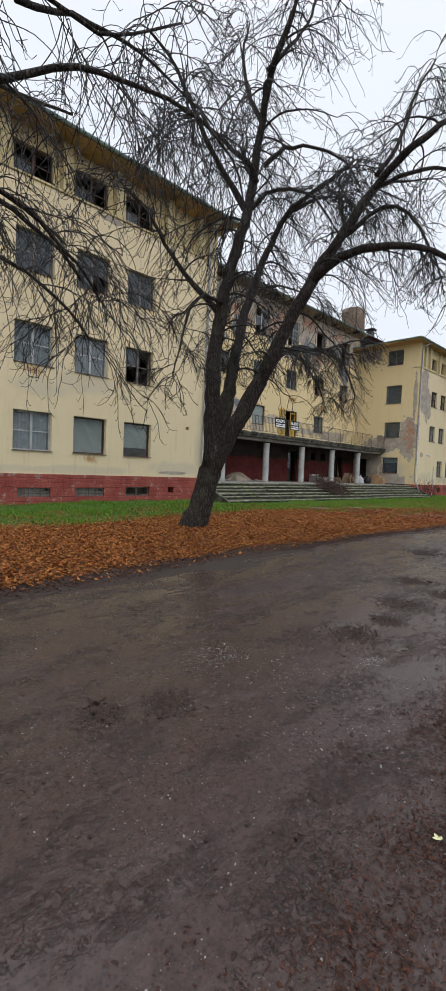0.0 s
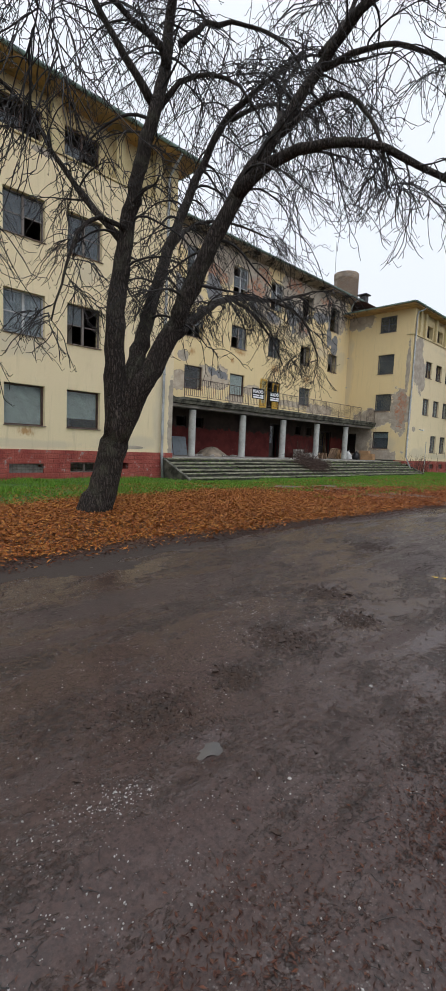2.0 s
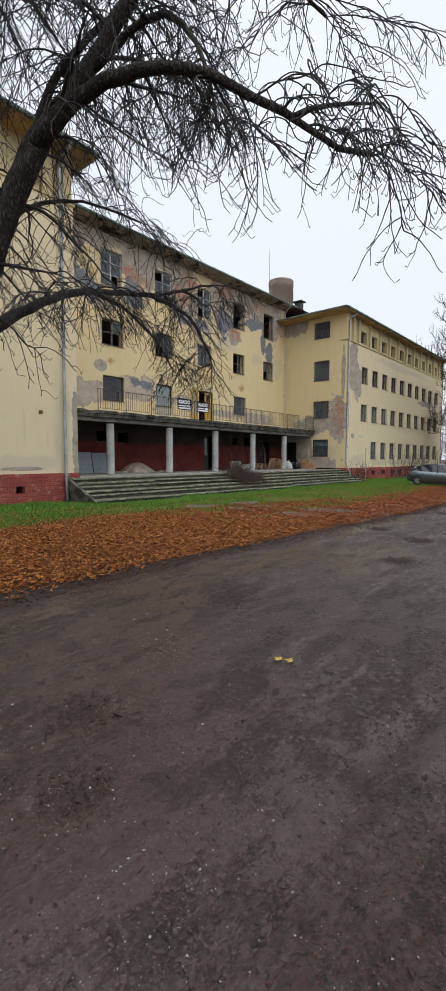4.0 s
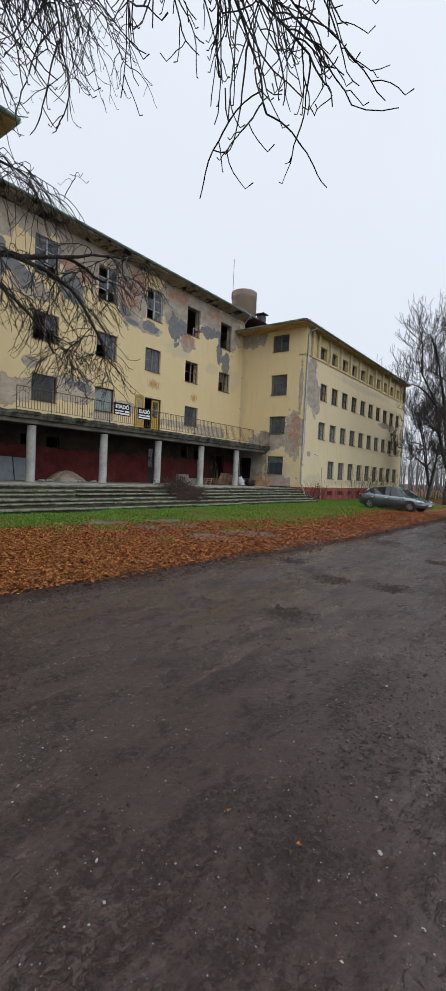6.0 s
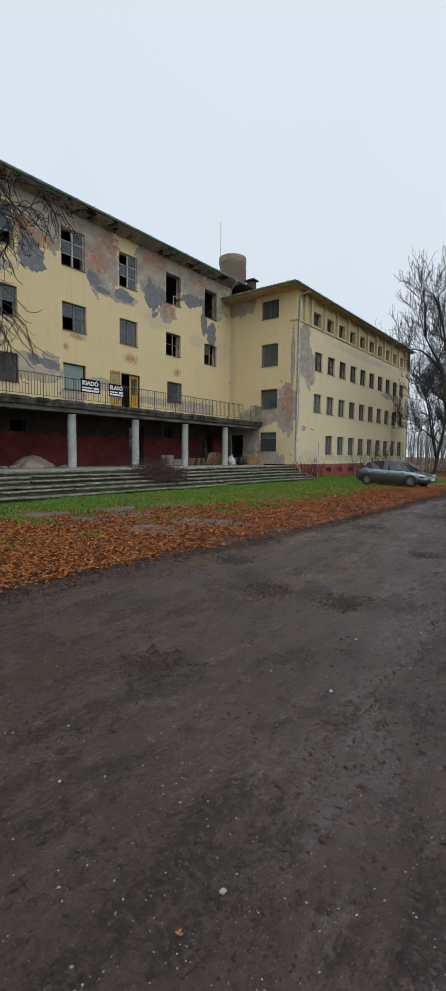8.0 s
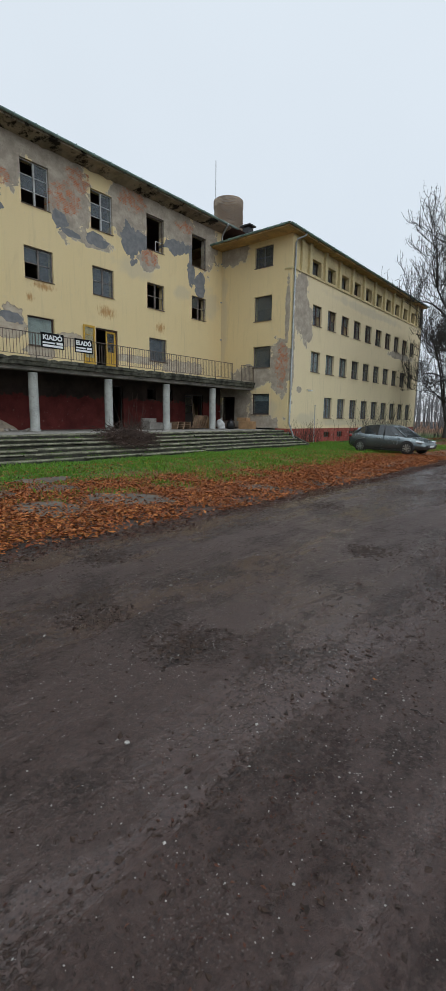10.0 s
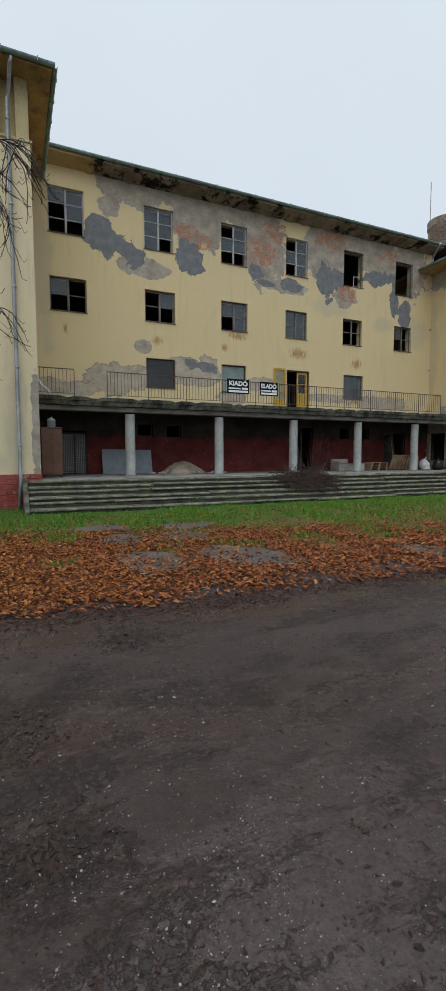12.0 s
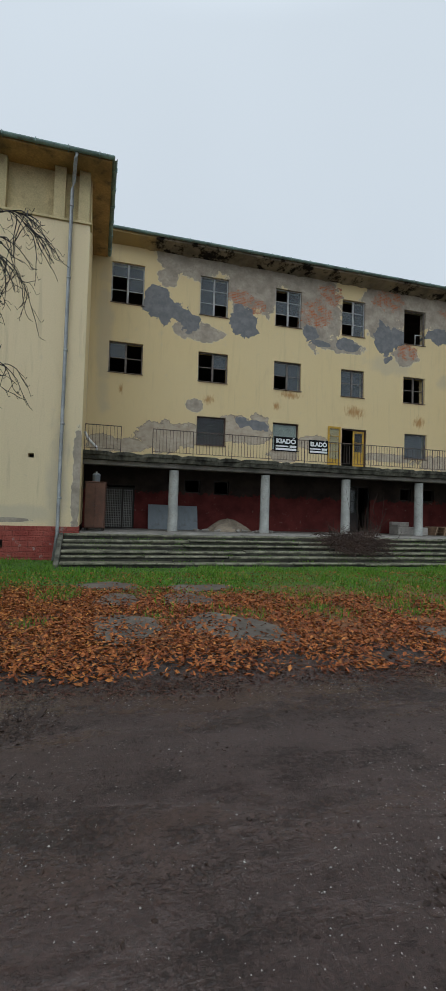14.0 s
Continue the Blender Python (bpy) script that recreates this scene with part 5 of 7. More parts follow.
# right end wall, which faces along -y
for k, (a, b) in enumerate(END_ROWS):
    m = pose(-18.94, RY, a, 0, 0, -90)
    cols, rows = (2, 2) if k == 3 else (1, 1)
    window(next_no(), m, 1.37, round(b - a, 3), cols, rows, "frame" if k else "frame_brown", "glass", "grey window of the end wall" if k else "brown framed window with a part drawn blind", blind=0.35 if k == 0 else 0, depth=0.12)
window(next_no(), pose(-21.5, RY, 1.45, 0, 0, -90), 1.1, 1.6, 1, 1, "frame_brown", "glass_dark", "dark window under the balcony end", depth=0.12)
# right wing long front
for r in range(3):
    for i, c in enumerate(RIGHT_COLS):
        if r == 0 and i == 0:
            continue
        a, b = right_rows[r]
        fm = "frame_brown" if r == 2 else "frame"
        miss = ((wr.randrange(2), wr.randrange(2)),) if r == 2 and wr.random() < 0.5 else ()
        window(next_no(), pose(RX, c, a), 1.22, round(b - a, 3), 2, 2, fm, "glass", "two-sash window of the long wing" if r else "ground floor window of the long wing with a grille",
               missing=miss, blind=0.97 if r == 1 and i in (0, 1, 2) else 0, curtain=r == 0, depth=0.12)
for i, c in enumerate(RIGHT_COLS):
    window(next_no(), pose(RX - 0.4, c + 0.02, RIGHT_TOP[0]), 0.98, round(RIGHT_TOP[1] - RIGHT_TOP[0], 3), 2, 1, "frame", "glass", "top storey window set back between piers", depth=0.06, missing=((0, 0),) if i % 3 == 0 else ())
for a, b, z0, z1 in cellar_right:
    window(next_no(), pose(RX + 0.05, a, z0), b - a, z1 - z0, 2, 1, "frame", "glass_dark", "low cellar window of the long wing", bars=True, depth=0.12, sill=False)


def door_leaf(name, parent, w, h, mat, glass_rows, solid, label=""):
    """A panelled leaf from y=0 to w: glazed above, solid below."""
    leaf = part(name, boxes((-0.02, 0.02, 0, 0.09, 0, h), (-0.02, 0.02, w - 0.09, w, 0, h), (-0.02, 0.02, 0.09, w - 0.09, 0, 0.12), (-0.02, 0.02, 0.09, w - 0.09, h - 0.09, h), bevel=0.003), mat, parent, label)
    part("panel", boxes((-0.01, 0.01, 0.09, w - 0.09, 0.12, solid), (-0.016, 0.016, 0.09, w - 0.09, solid, solid + 0.07)), mat, leaf)
    z0 = solid + 0.07
    for k in range(glass_rows):
        za, zb = z0 + (h - 0.09 - z0) * k / glass_rows, z0 + (h - 0.09 - z0) * (k + 1) / glass_rows
        p = part("pane", boxes((-0.003, 0.003, 0.085, w - 0.085, za, zb - 0.02)), M["glass_dark"], leaf)
        pane_sides(p.data)
        p.visible_shadow = False
        part("glazing_bar", boxes((-0.014, 0.014, 0.09, w - 0.09, zb - 0.025, zb)), mat, leaf)
    return leaf


bd = thing("door_1", pose(CX, 28.0, 4.0), "yellow balcony door, one leaf swung open against the wall", "door", kind="structure")
part("door_frame", boxes((-0.2, -0.06, 0.003, 0.06, 0.003, 2.197), (-0.2, -0.06, 1.36, 1.417, 0.003, 2.197), (-0.2, -0.06, 0.06, 1.36, 2.13, 2.197)), M["frame_brown"], bd)
lf = door_leaf("closed_leaf", bd, 0.64, 2.1, M["ochre"], 2, 0.95)
lf.matrix_basis = pose(-0.12, 0.70, 0.02)
lf = door_leaf("open_leaf", bd, 0.72, 2.2, M["ochre"], 4, 0.5, "yellow leaf folded back flat on the wall")
lf.matrix_basis = pose(0.06, -0.80, 0.04, 0, 0, 3)
ld = thing("door_2", pose(CX, 16.34, FLOOR), "double door of pale lattice in a dark frame", "door", kind="structure")
part("door_frame", boxes((-0.2, -0.1, 0.003, 0.08, 0.003, 1.815), (-0.2, -0.1, 1.34, 1.417, 0.003, 1.815), (-0.2, -0.1, 0.08, 1.34, 1.74, 1.815), (-0.2, -0.1, 0.86, 0.94, 0.003, 1.74)), M["darkdoor"], ld)
bm = bmesh.new()
for y0, y1 in ((0.08, 0.86), (0.94, 1.34)):
    for k in range(int((y1 - y0) / 0.075) + 1):
        box(bm, -0.16, -0.14, y0 + k * 0.075, y0 + k * 0.075 + 0.028, 0.05, 1.74)
    for k in range(16):
        box(bm, -0.165, -0.145, y0, y1, 0.07 + k * 0.107, 0.10 + k * 0.107)
part("lattice", bm, M["lattice"], ld)
part("backing", boxes((-0.20, -0.19, 0.08, 1.34, 0.02, 1.74)), M["darkdoor"], ld)
for num, (a, b, z0, z1) in ((3, loggia_open[3]), (4, loggia_open[6])):
    dd = thing("door_%d" % num, pose(CX, a, z0), "dark wooden doorway behind the columns, standing ajar", "door", kind="structure")
    w, h = b - a, z1 - z0
    part("door_frame", boxes((-0.25, -0.1, 0.003, 0.07, 0.003, h - 0.003), (-0.25, -0.1, w - 0.07, w - 0.003, 0.003, h - 0.003), (-0.25, -0.1, 0.07, w - 0.07, h - 0.08, h - 0.003)), M["darkdoor"], dd)
    leaf = door_leaf("door_leaf", dd, w / 2 - 0.05, h - 0.12, M["darkdoor"], 2, 0.9)
    leaf.matrix_basis = pose(-0.18, 0.07, 0.02)


# ---- signs ----
def sign(word, y, w, h, m):
    s = thing("sign", m, "black banner sign with white word " + word + " tied to the railing", "sign", "banner signs")
    part("sheet", boxes((-0.006, 0.006, 0, w, 0, h), bevel=0.002), M["black"], s)
    cu = bpy.data.curves.new("letters", "FONT")
    cu.body, cu.align_x, cu.align_y, cu.size, cu.extrude, cu.offset = word, "CENTER", "CENTER", h * 0.42, 0.002, 0.012
    tmp = new("letters", cu)
    me = bpy.data.meshes.new_from_object(tmp.evaluated_get(bpy.context.evaluated_depsgraph_get()))
    bpy.data.objects.remove(tmp)
    xs = [v.co.x for v in me.vertices]
    k = w * 0.84 / (max(xs) - min(xs))
    for v in me.vertices:
        v.co.x *= k
    me.materials.clear()
    me.materials.append(M["white"])
    t = part("lettering", me, None, s, "white capital letters")
    t.matrix_basis = Matrix(((0, 0, 1, 0.010), (1, 0, 0, w / 2), (0, 1, 0, h * 0.68), (0, 0, 0, 1)))
    part("small_line", boxes((0.006, 0.0085, w * 0.06, w * 0.60, h * 0.30, h * 0.40)), M["white"], s)
    part("contact_bar", boxes((0.006, 0.0085, w * 0.06, w * 0.94, h * 0.08, h * 0.22)), M["white"], s)
    part("badge", boxes((0.006, 0.0085, w * 0.66, w * 0.94, h * 0.27, h * 0.43)), M["white"], s)


sign("KIADÓ", 23.1, 1.06, 0.62, pose(FX + 0.02, 23.20, 4.38, 0, -2, 0))
sign("ELADÓ", 25.2, 0.92, 0.60, pose(FX + 0.02, 24.78, 4.36, 0, -2, 0))

# ---- things on the terrace ----
TX = CX
wd = thing("wardrobe", pose(-18.62, 15.70, FLOOR, 0, 0, -6), "old brown veneered wardrobe standing on the terrace", "wardrobe")
part("carcass", boxes((-0.5, 0, 0, 0.72, 0.1, 1.80), bevel=0.01), M["wardrobe"], wd)
for k in (0, 1):
    d = part("door", boxes((0.002, 0.022, 0.012 + k * 0.35, 0.355 + k * 0.35, 0.13, 1.77), bevel=0.005), M["wardrobe"], wd)
    part("knob", boxes((0.022, 0.04, 0.30 if k == 0 else 0.40, 0.325 if k == 0 else 0.425, 0.92, 0.96), bevel=0.004), M["iron"], d)
for sx in (-0.46, -0.05):
    for sy in (0.04, 0.66):
        part("leg", boxes((sx - 0.03, sx + 0.03, sy - 0.03, sy + 0.03, 0, 0.1), bevel=0.006), M["darkdoor"], wd)
part("cornice", boxes((-0.52, 0.03, -0.02, 0.74, 1.80, 1.84), bevel=0.008), M["wardrobe"], wd)
pot = thing("enamel_pot", pose(-18.85, 16.08, FLOOR + 1.84), "grey enamel pot with lid on top of the wardrobe", "pot")
t = Tubes()
zz = [0, 0.02, 0.24, 0.26, 0.27, 0.30]
t.add([Vector((0, 0, z)) for z in zz], [0.12, 0.14, 0.145, 0.155, 0.15, 0.13], 18)
part("body", t.mesh("body", M["board"]), None, pot)
t = Tubes()
t.add([Vector((0, 0, z)) for z in (0.30, 0.33, 0.35, 0.39)], [0.13, 0.09, 0.03, 0.035], 16)
part("lid", t.mesh("lid", M["pipe"]), None, pot)

for k, (y, w, h) in enumerate(((18.35, 1.15, 1.12), (19.55, 1.05, 1.10))):
    b = thing("leaning_board", pose(CX + 0.42, y, FLOOR, 0, -12, 2 * k), "large blue-grey sheet board leaning against the wall", "board", "leaning boards")
    part("sheet", boxes((-0.02, 0.0, 0, w, 0.0, h), bevel=0.004), M["board"], b)


def heap(name, x, y, z, rx, ry, h, mat, label, category, seed):
    r = random.Random(seed)
    bm = bmesh.new()
    n, rings = 40, []
    for j in range(9):
        q = j / 8
        ring = []
        for i in range(n):
            a = 2 * math.pi * i / n
            k = (1 - q) * (1 + 0.14 * math.sin(3 * a + seed) + 0.08 * math.sin(7 * a))
            zz = h * (1 - (1 - q) ** 1.7) * (0.9 + 0.1 * math.sin(2 * a)) + (r.uniform(-0.025, 0.03) if j else -0.02)
            ring.append(bm.verts.new((rx * k * math.cos(a), ry * k * math.sin(a), max(-0.02, zz))))
        rings.append(ring)
    for a, b in zip(rings, rings[1:]):
        for i in range(n):
            bm.faces.new((a[i], a[(i + 1) % n], b[(i + 1) % n], b[i]))
    bmesh.ops.remove_doubles(bm, verts=bm.verts, dist=0.001)
    ob = part(name, bm, mat, None, "", True)
    ob.matrix_basis = pose(x, y, z)
    return tagged(ob, label, category)


heap("rubble_mound", -20.45, 21.75, FLOOR, 0.75, 1.05, 0.56, M["sand"], "heap of sandy rubble on the terrace floor", "rubble", 3)
rr = random.Random(9)
for k in range(9):
    bm = bmesh.new()
    box(bm, -0.1, 0.1, -0.14, 0.14, 0, 0.09, bevel=0.02, jitter=0.03, rng=rr)
    ob = part("rubble_stone", bm, M["bench"])
    ob.matrix_basis = pose(-19.95 + rr.uniform(-0.4, 0.35), 20.3 + k * 0.42, FLOOR, rr.uniform(-8, 8), rr.uniform(-8, 8), rr.uniform(0, 180))
    tagged(ob, "broken pale lump of rubble on the terrace", "stone", "rubble stones")

bn = thing("concrete_seat", pose(-20.9, 30.3, FLOOR), "pale stepped concrete block like a seat behind the columns", "bench")
part("base", boxes((0, 0.75, 0, 1.7, 0, 0.38), bevel=0.02), M["bench"], bn)
part("back", boxes((0, 0.22, 0, 1.0, 0.385, 0.62), bevel=0.02), M["bench"], bn)
part("arm", boxes((0.23, 0.7, 0, 0.16, 0.385, 0.50), bevel=0.02), M["bench"], bn)


def pallet(m, label):
    p = thing("pallet", m, label, "pallet", "wooden pallets")
    for k in range(7):
        part("board", boxes((k * 0.118, k * 0.118 + 0.09, 0, 1.2, 0.12, 0.142), bevel=0.003), M["pallet"], p)
    for k in range(3):
        part("runner", boxes((0, 0.80, k * 0.55, k * 0.55 + 0.1, 0.0, 0.12), bevel=0.003), M["pallet"], p)


for k in range(3):
    pallet(pose(-20.9 + 0.03 * k, 32.35, FLOOR + 0.143 * k, 0, 0, 2 * k), "grey wooden pallet lying in a stack on the terrace")
pallet(pose(-20.0, 33.65, FLOOR + 0.03, 0, -68, 14), "grey wooden pallet leaning upright")
pallet(pose(-20.1, 33.9, FLOOR + 0.03, 0, -74, 8), "grey wooden pallet leaning upright")


def carton(m, w, d, h, open_flap, label):
    c = thing("carton", m, label, "box", "cardboard boxes")
    part("body", boxes((-d, 0, 0, w, 0, h), bevel=0.008), M["carton"], c)
    if open_flap:
        part("flap", boxes((0.004, 0.02, 0.01, w - 0.01, h - 0.22, h - 0.01), bevel=0.003), M["carton"], c)
    part("tape", boxes((-d * 0.55, -d * 0.45, 0.01, w - 0.01, h, h + 0.003)), M["pallet"], c)


carton(pose(-19.45, RY - 0.75, FLOOR, 0, 0, -80), 1.0, 0.6, 0.5, True, "wide brown cardboard box against the end wall")
carton(pose(-19.6, RY - 0.75, FLOOR + 0.503, 0, 0, -84), 0.75, 0.5, 0.24, False, "flat brown cardboard box on top of another")
carton(pose(-20.7, 36.1, FLOOR, 0, 0, 12), 0.5, 0.5, 0.75, False, "tall brown cardboard box on the terrace")


def sack(x, y, rx, h, mat, label, seed):
    r = random.Random(seed)
    t = Tubes()
    pts, rad = [], []
    for k in range(12):
        q = k / 11
        pts.append(Vector((0.04 * math.sin(q * 4 + seed), 0.03 * math.cos(q * 5), q * h)))
        rad.append(rx * (0.82 + 0.22 * math.sin(q * 3.0)) * (1 - q ** 5 * 0.8) * r.uniform(0.93, 1.07))
    t.add(pts, rad, 20)
    s = thing("sack", pose(x, y, FLOOR), label, "bag", "filled bags")
    part("bag", t.mesh("bag", mat), None, s)
    part("tied_neck", tube_mesh("tied_neck", mat, [(0, 0, h - 0.01), (0.03, 0.02, h + 0.09)], 0.045, 8), None, s)


sack(-19.55, 35.75, 0.28, 0.62, M["bag_white"], "full white plastic sack on the terrace", 2)
sack(-19.3, 36.45, 0.27, 0.6, M["bag_black"], "full black rubbish bag on the terrace", 5)
sack(-20.0, 35.4, 0.22, 0.5, M["carton"], "brown paper sack on the terrace", 7)
for k, (dy, hh) in enumerate(((0, 1.9), (0.16, 1.6))):
    ob = part("wooden_pole", tube_mesh("wooden_pole", M["pallet"], [(CX + 0.45, 35.1 + dy, FLOOR), (CX + 0.2, 35.05 + dy, FLOOR + hh)], 0.025, 6))
    tagged(ob, "thin wooden pole leaning on the back wall", "pole", "leaning poles")


def brush(name, x, y, z, count, spread, length, lie, mat, label, seed):
    """A tangle of dry stems."""
    r = random.Random(seed)
    t = Tubes()
    for _ in range(count):
        p = Vector((r.gauss(0, spread[0]), r.gauss(0, spread[1]), r.uniform(0, 0.05)))
        d = Vector((r.gauss(0.3, 0.6), r.gauss(0, 0.8), r.uniform(0.05, 0.5) if lie else r.uniform(1.6, 3.2))).normalized()
        pts, q, ln = [], p.copy(), length * r.uniform(0.4, 1.0)
        for k in range(6):
            pts.append(q.copy())
            q += d * ln / 5
            d = (d + Vector((r.gauss(0, 0.16), r.gauss(0, 0.16), -0.12 if lie else 0.02))).normalized()
        t.add(pts, [0.011 * (1 - 0.12 * k) for k in range(6)], 4, False)
    ob = part(name, t.mesh(name, mat))
    ob.matrix_basis = pose(x, y, z)
    return tagged(ob, label, "brushwood", kind="stuff")


ob = brush("dead_branches", -15.75, 25.2, 0.74, 1000, (0.34, 0.55), 0.9, True, M["bramble"], "tangle of dead brown branches heaped on the steps", 6)
ob.rotation_euler = Euler((0, radians(22), 0))
brush("wall_shrub", -17.9, 27.2, FLOOR, 60, (0.12, 0.2), 0.7, False, M["bramble"], "leafless brown shrub sprouting at the terrace edge", 7)
brush("tall_shoots", -18.1, 27.3, FLOOR, 14, (0.1, 0.25), 2.3, False, M["bramble"], "tall bare shoots growing beside a column", 8)
brush("corner_shrub", -15.6, 39.9, 0.1, 70, (0.25, 0.9), 1.6, False, M["bramble"], "bare brown shrub by the wing corner", 9)
brush("wing_shrub", -15.0, 52.0, 0.1, 160, (0.5, 3.2), 3.4, False, M["far_bark"], "leafless bushes along the long wing", 10)

# ---- path slabs in the grass ----
SLABS = [(-6.85, 18.0, 0.95, 0.62, 20), (-7.0, 16.5, 0.75, 0.55, -10), (-8.95, 16.5, 0.6, 0.45, 0), (-8.95, 17.75, 0.6, 0.5, 30), (-10.2, 18.2, 0.5, 0.7, 0), (-6.0, 20.9, 0.5, 0.35, 15), (-10.6, 16.4, 0.5, 0.6, 10)]
for k, (x, y, a, b, turn) in enumerate(SLABS):
    r = random.Random(30 + k)
    bm = bmesh.new()
    n = 26
    rad = [1 + 0.16 * math.sin(2 * i * 6.28 / n + k) + 0.13 * math.sin(3 * i * 6.28 / n + 2.1 * k) + 0.08 * math.sin(5 * i * 6.28 / n + k) + r.uniform(-0.06, 0.06) for i in range(n)]
    lo = [bm.verts.new((a * rad[i] * math.cos(6.283 * i / n), b * rad[i] * math.sin(6.283 * i / n), -0.06)) for i in range(n)]
    hi = [bm.verts.new((a * 0.96 * rad[i] * math.cos(6.283 * i / n), b * 0.96 * rad[i] * math.sin(6.283 * i / n), 0.025 + r.uniform(-0.008, 0.008))) for i in range(n)]
    mid = bm.verts.new((0, 0, 0.03))
    for i in range(n):
        j = (i + 1) % n
        bm.faces.new((lo[i], lo[j], hi[j], hi[i])), bm.faces.new((hi[i], hi[j], mid))
    ob = part("paving_slab", bm, M["paving"])
    ob.matrix_basis = pose(x, y, float(ground_z(x, y)), 0, 0, turn)
    tagged(ob, "broken grey concrete path slab sunk in leaves", "paving slab", "path slabs", "structure")

# ---- trees ----


def unit(r, flat=1.0):
    v = Vector((r.gauss(0, 1), r.gauss(0, 1), r.gauss(0, flat)))
    return v.normalized() if v.length > 1e-6 else Vector((0, 0, 1))


def shoot(r, p, d, length, n, drop, lift, kink, turn=0.62):
    """A twig that arches over, hangs at an angle of drop and hooks up at its tip; angles in radians."""
    pts, q, step = [], p.copy(), length / n
    d = d.normalized()
    az, pitch = math.atan2(d.y, d.x), math.asin(max(-1.0, min(1.0, d.z)))
    sway = r.gauss(0, kink * 0.5)
    for k in range(n + 1):
        pts.append(q.copy())
        q = q + Vector((math.cos(az) * math.cos(pitch), math.sin(az) * math.cos(pitch), math.sin(pitch))) * step
        s = k / n
        goal, pull = (-drop, 3.2 / n) if s < turn else (lift, 5.0 / n)
        pitch += (goal - pitch) * min(pull, 0.9) + r.gauss(0, kink * 0.75)
        az += sway + r.gauss(0, kink) * (1.6 if abs(pitch) > 0.9 else 1.0)
        if r.random() < 0.25:
            sway = r.gauss(0, kink * 0.6)
    return pts


def bare_tree(name, limbs, label, seed, mats, density=0.95, twig_r=0.0095, sag=0.17, sides=(16, 5, 4, 3), second=(0.9, 2.4), third=(0.45, 1.25), start=0.28, min_z=2.6):
    """A leafless tree from the runs of its limbs: each (points, thick end radius, thin end radius, has twigs)."""
    r = random.Random(seed)
    tree = tagged(new(name), label, "tree")
    wood, boughs, twigs = Tubes(), Tubes(), Tubes()
    for pts, r0, r1, bear, *reach in limbs:
        path = smooth_path(pts, 0.22)
        for i in range(1, len(path) - 1):
            path[i] = path[i] + Vector((r.gauss(0, 0.012), r.gauss(0, 0.012), r.gauss(0, 0.012)))
        n = len(path)
        rad = [(r0 + (r1 - r0) * (i / (n - 1)) ** 0.8) * r.uniform(0.94, 1.06) for i in range(n)]
        wood.add(path, rad, sides[0])
        if not bear:
            continue
        for i in range(int(n * start), n):
            k = int(density) + (1 if r.random() < density % 1 else 0)
            if i == n - 1:
                k = 3
            for _ in range(k):
                along = (path[min(i + 1, n - 1)] - path[max(i - 1, 0)]).normalized()
                d = (along * r.uniform(0.3, 1.0) + unit(r, 0.7) * 1.0 + Vector((0, 0, 0.55))).normalized()
                ln = r.uniform(*second) * (reach[0] if reach else 1.0)
                b = shoot(r, path[i], d, ln, 12, sag * r.uniform(1.0, 6.0), sag * r.uniform(-4.0, 2.0), 0.10, 0.8)
                t0 = min(rad[i] * 0.5, 0.032) * r.uniform(0.6, 1.0)
                boughs.add(b, [max(t0 * (1 - 0.75 * q / 12), twig_r * 1.05) for q in range(13)], sides[1], False)
                for j in (2, 4, 5, 6, 7, 8, 9, 10, 11, 12, 12):
                    if r.random() < 0.9:
                        al = (b[j] - b[j - 1]).normalized()
                        d2 = (al * r.uniform(0.5, 1.0) + unit(r, 0.6) * 0.85).normalized()
                        c = shoot(r, b[j], d2, r.uniform(*third) * (1.15 - 0.03 * j) * (reach[0] ** 0.5 if reach else 1.0), 12, min(1.35, sag * r.uniform(4.5, 8.0)), r.uniform(-0.4, 1.1), 0.135, r.uniform(0.62, 0.85))
                        lowest = min_z if min_z < 2 or c[0].x < -5.2 else 3.55 if c[0].x < -3.0 else 3.75
                        if min(q.z for q in c) < lowest:
                            continue
                        twigs.add(c, [twig_r * (1 - 0.42 * q / 12) for q in range(13)], sides[2], False)
                        for m in range(4, 12, 2):
                            if r.random() < 0.55:
                                d3 = ((c[m] - c[m - 1]).normalized() * 0.7 + unit(r) * 0.75).normalized()
                                e = shoot(r, c[m], d3, r.uniform(0.08, 0.36), 5, 0.9, 0.9, 0.14, 0.55)
                                twigs.add(e, [twig_r * 0.66, twig_r * 0.6, twig_r * 0.56, twig_r * 0.54, twig_r * 0.54, twig_r * 0.7], sides[3], False)
    part("trunk", wood.mesh("trunk", mats[0]), None, tree, "thick dark trunk and limbs")
    tagged(part("branchwork", boughs.mesh("branchwork", mats[1]), None, tree), kind="stuff")
    tagged(part("crown", twigs.mesh("crown", mats[1]), None, tree, "hanging bare twigs with upturned tips"), kind="stuff")
    return tree


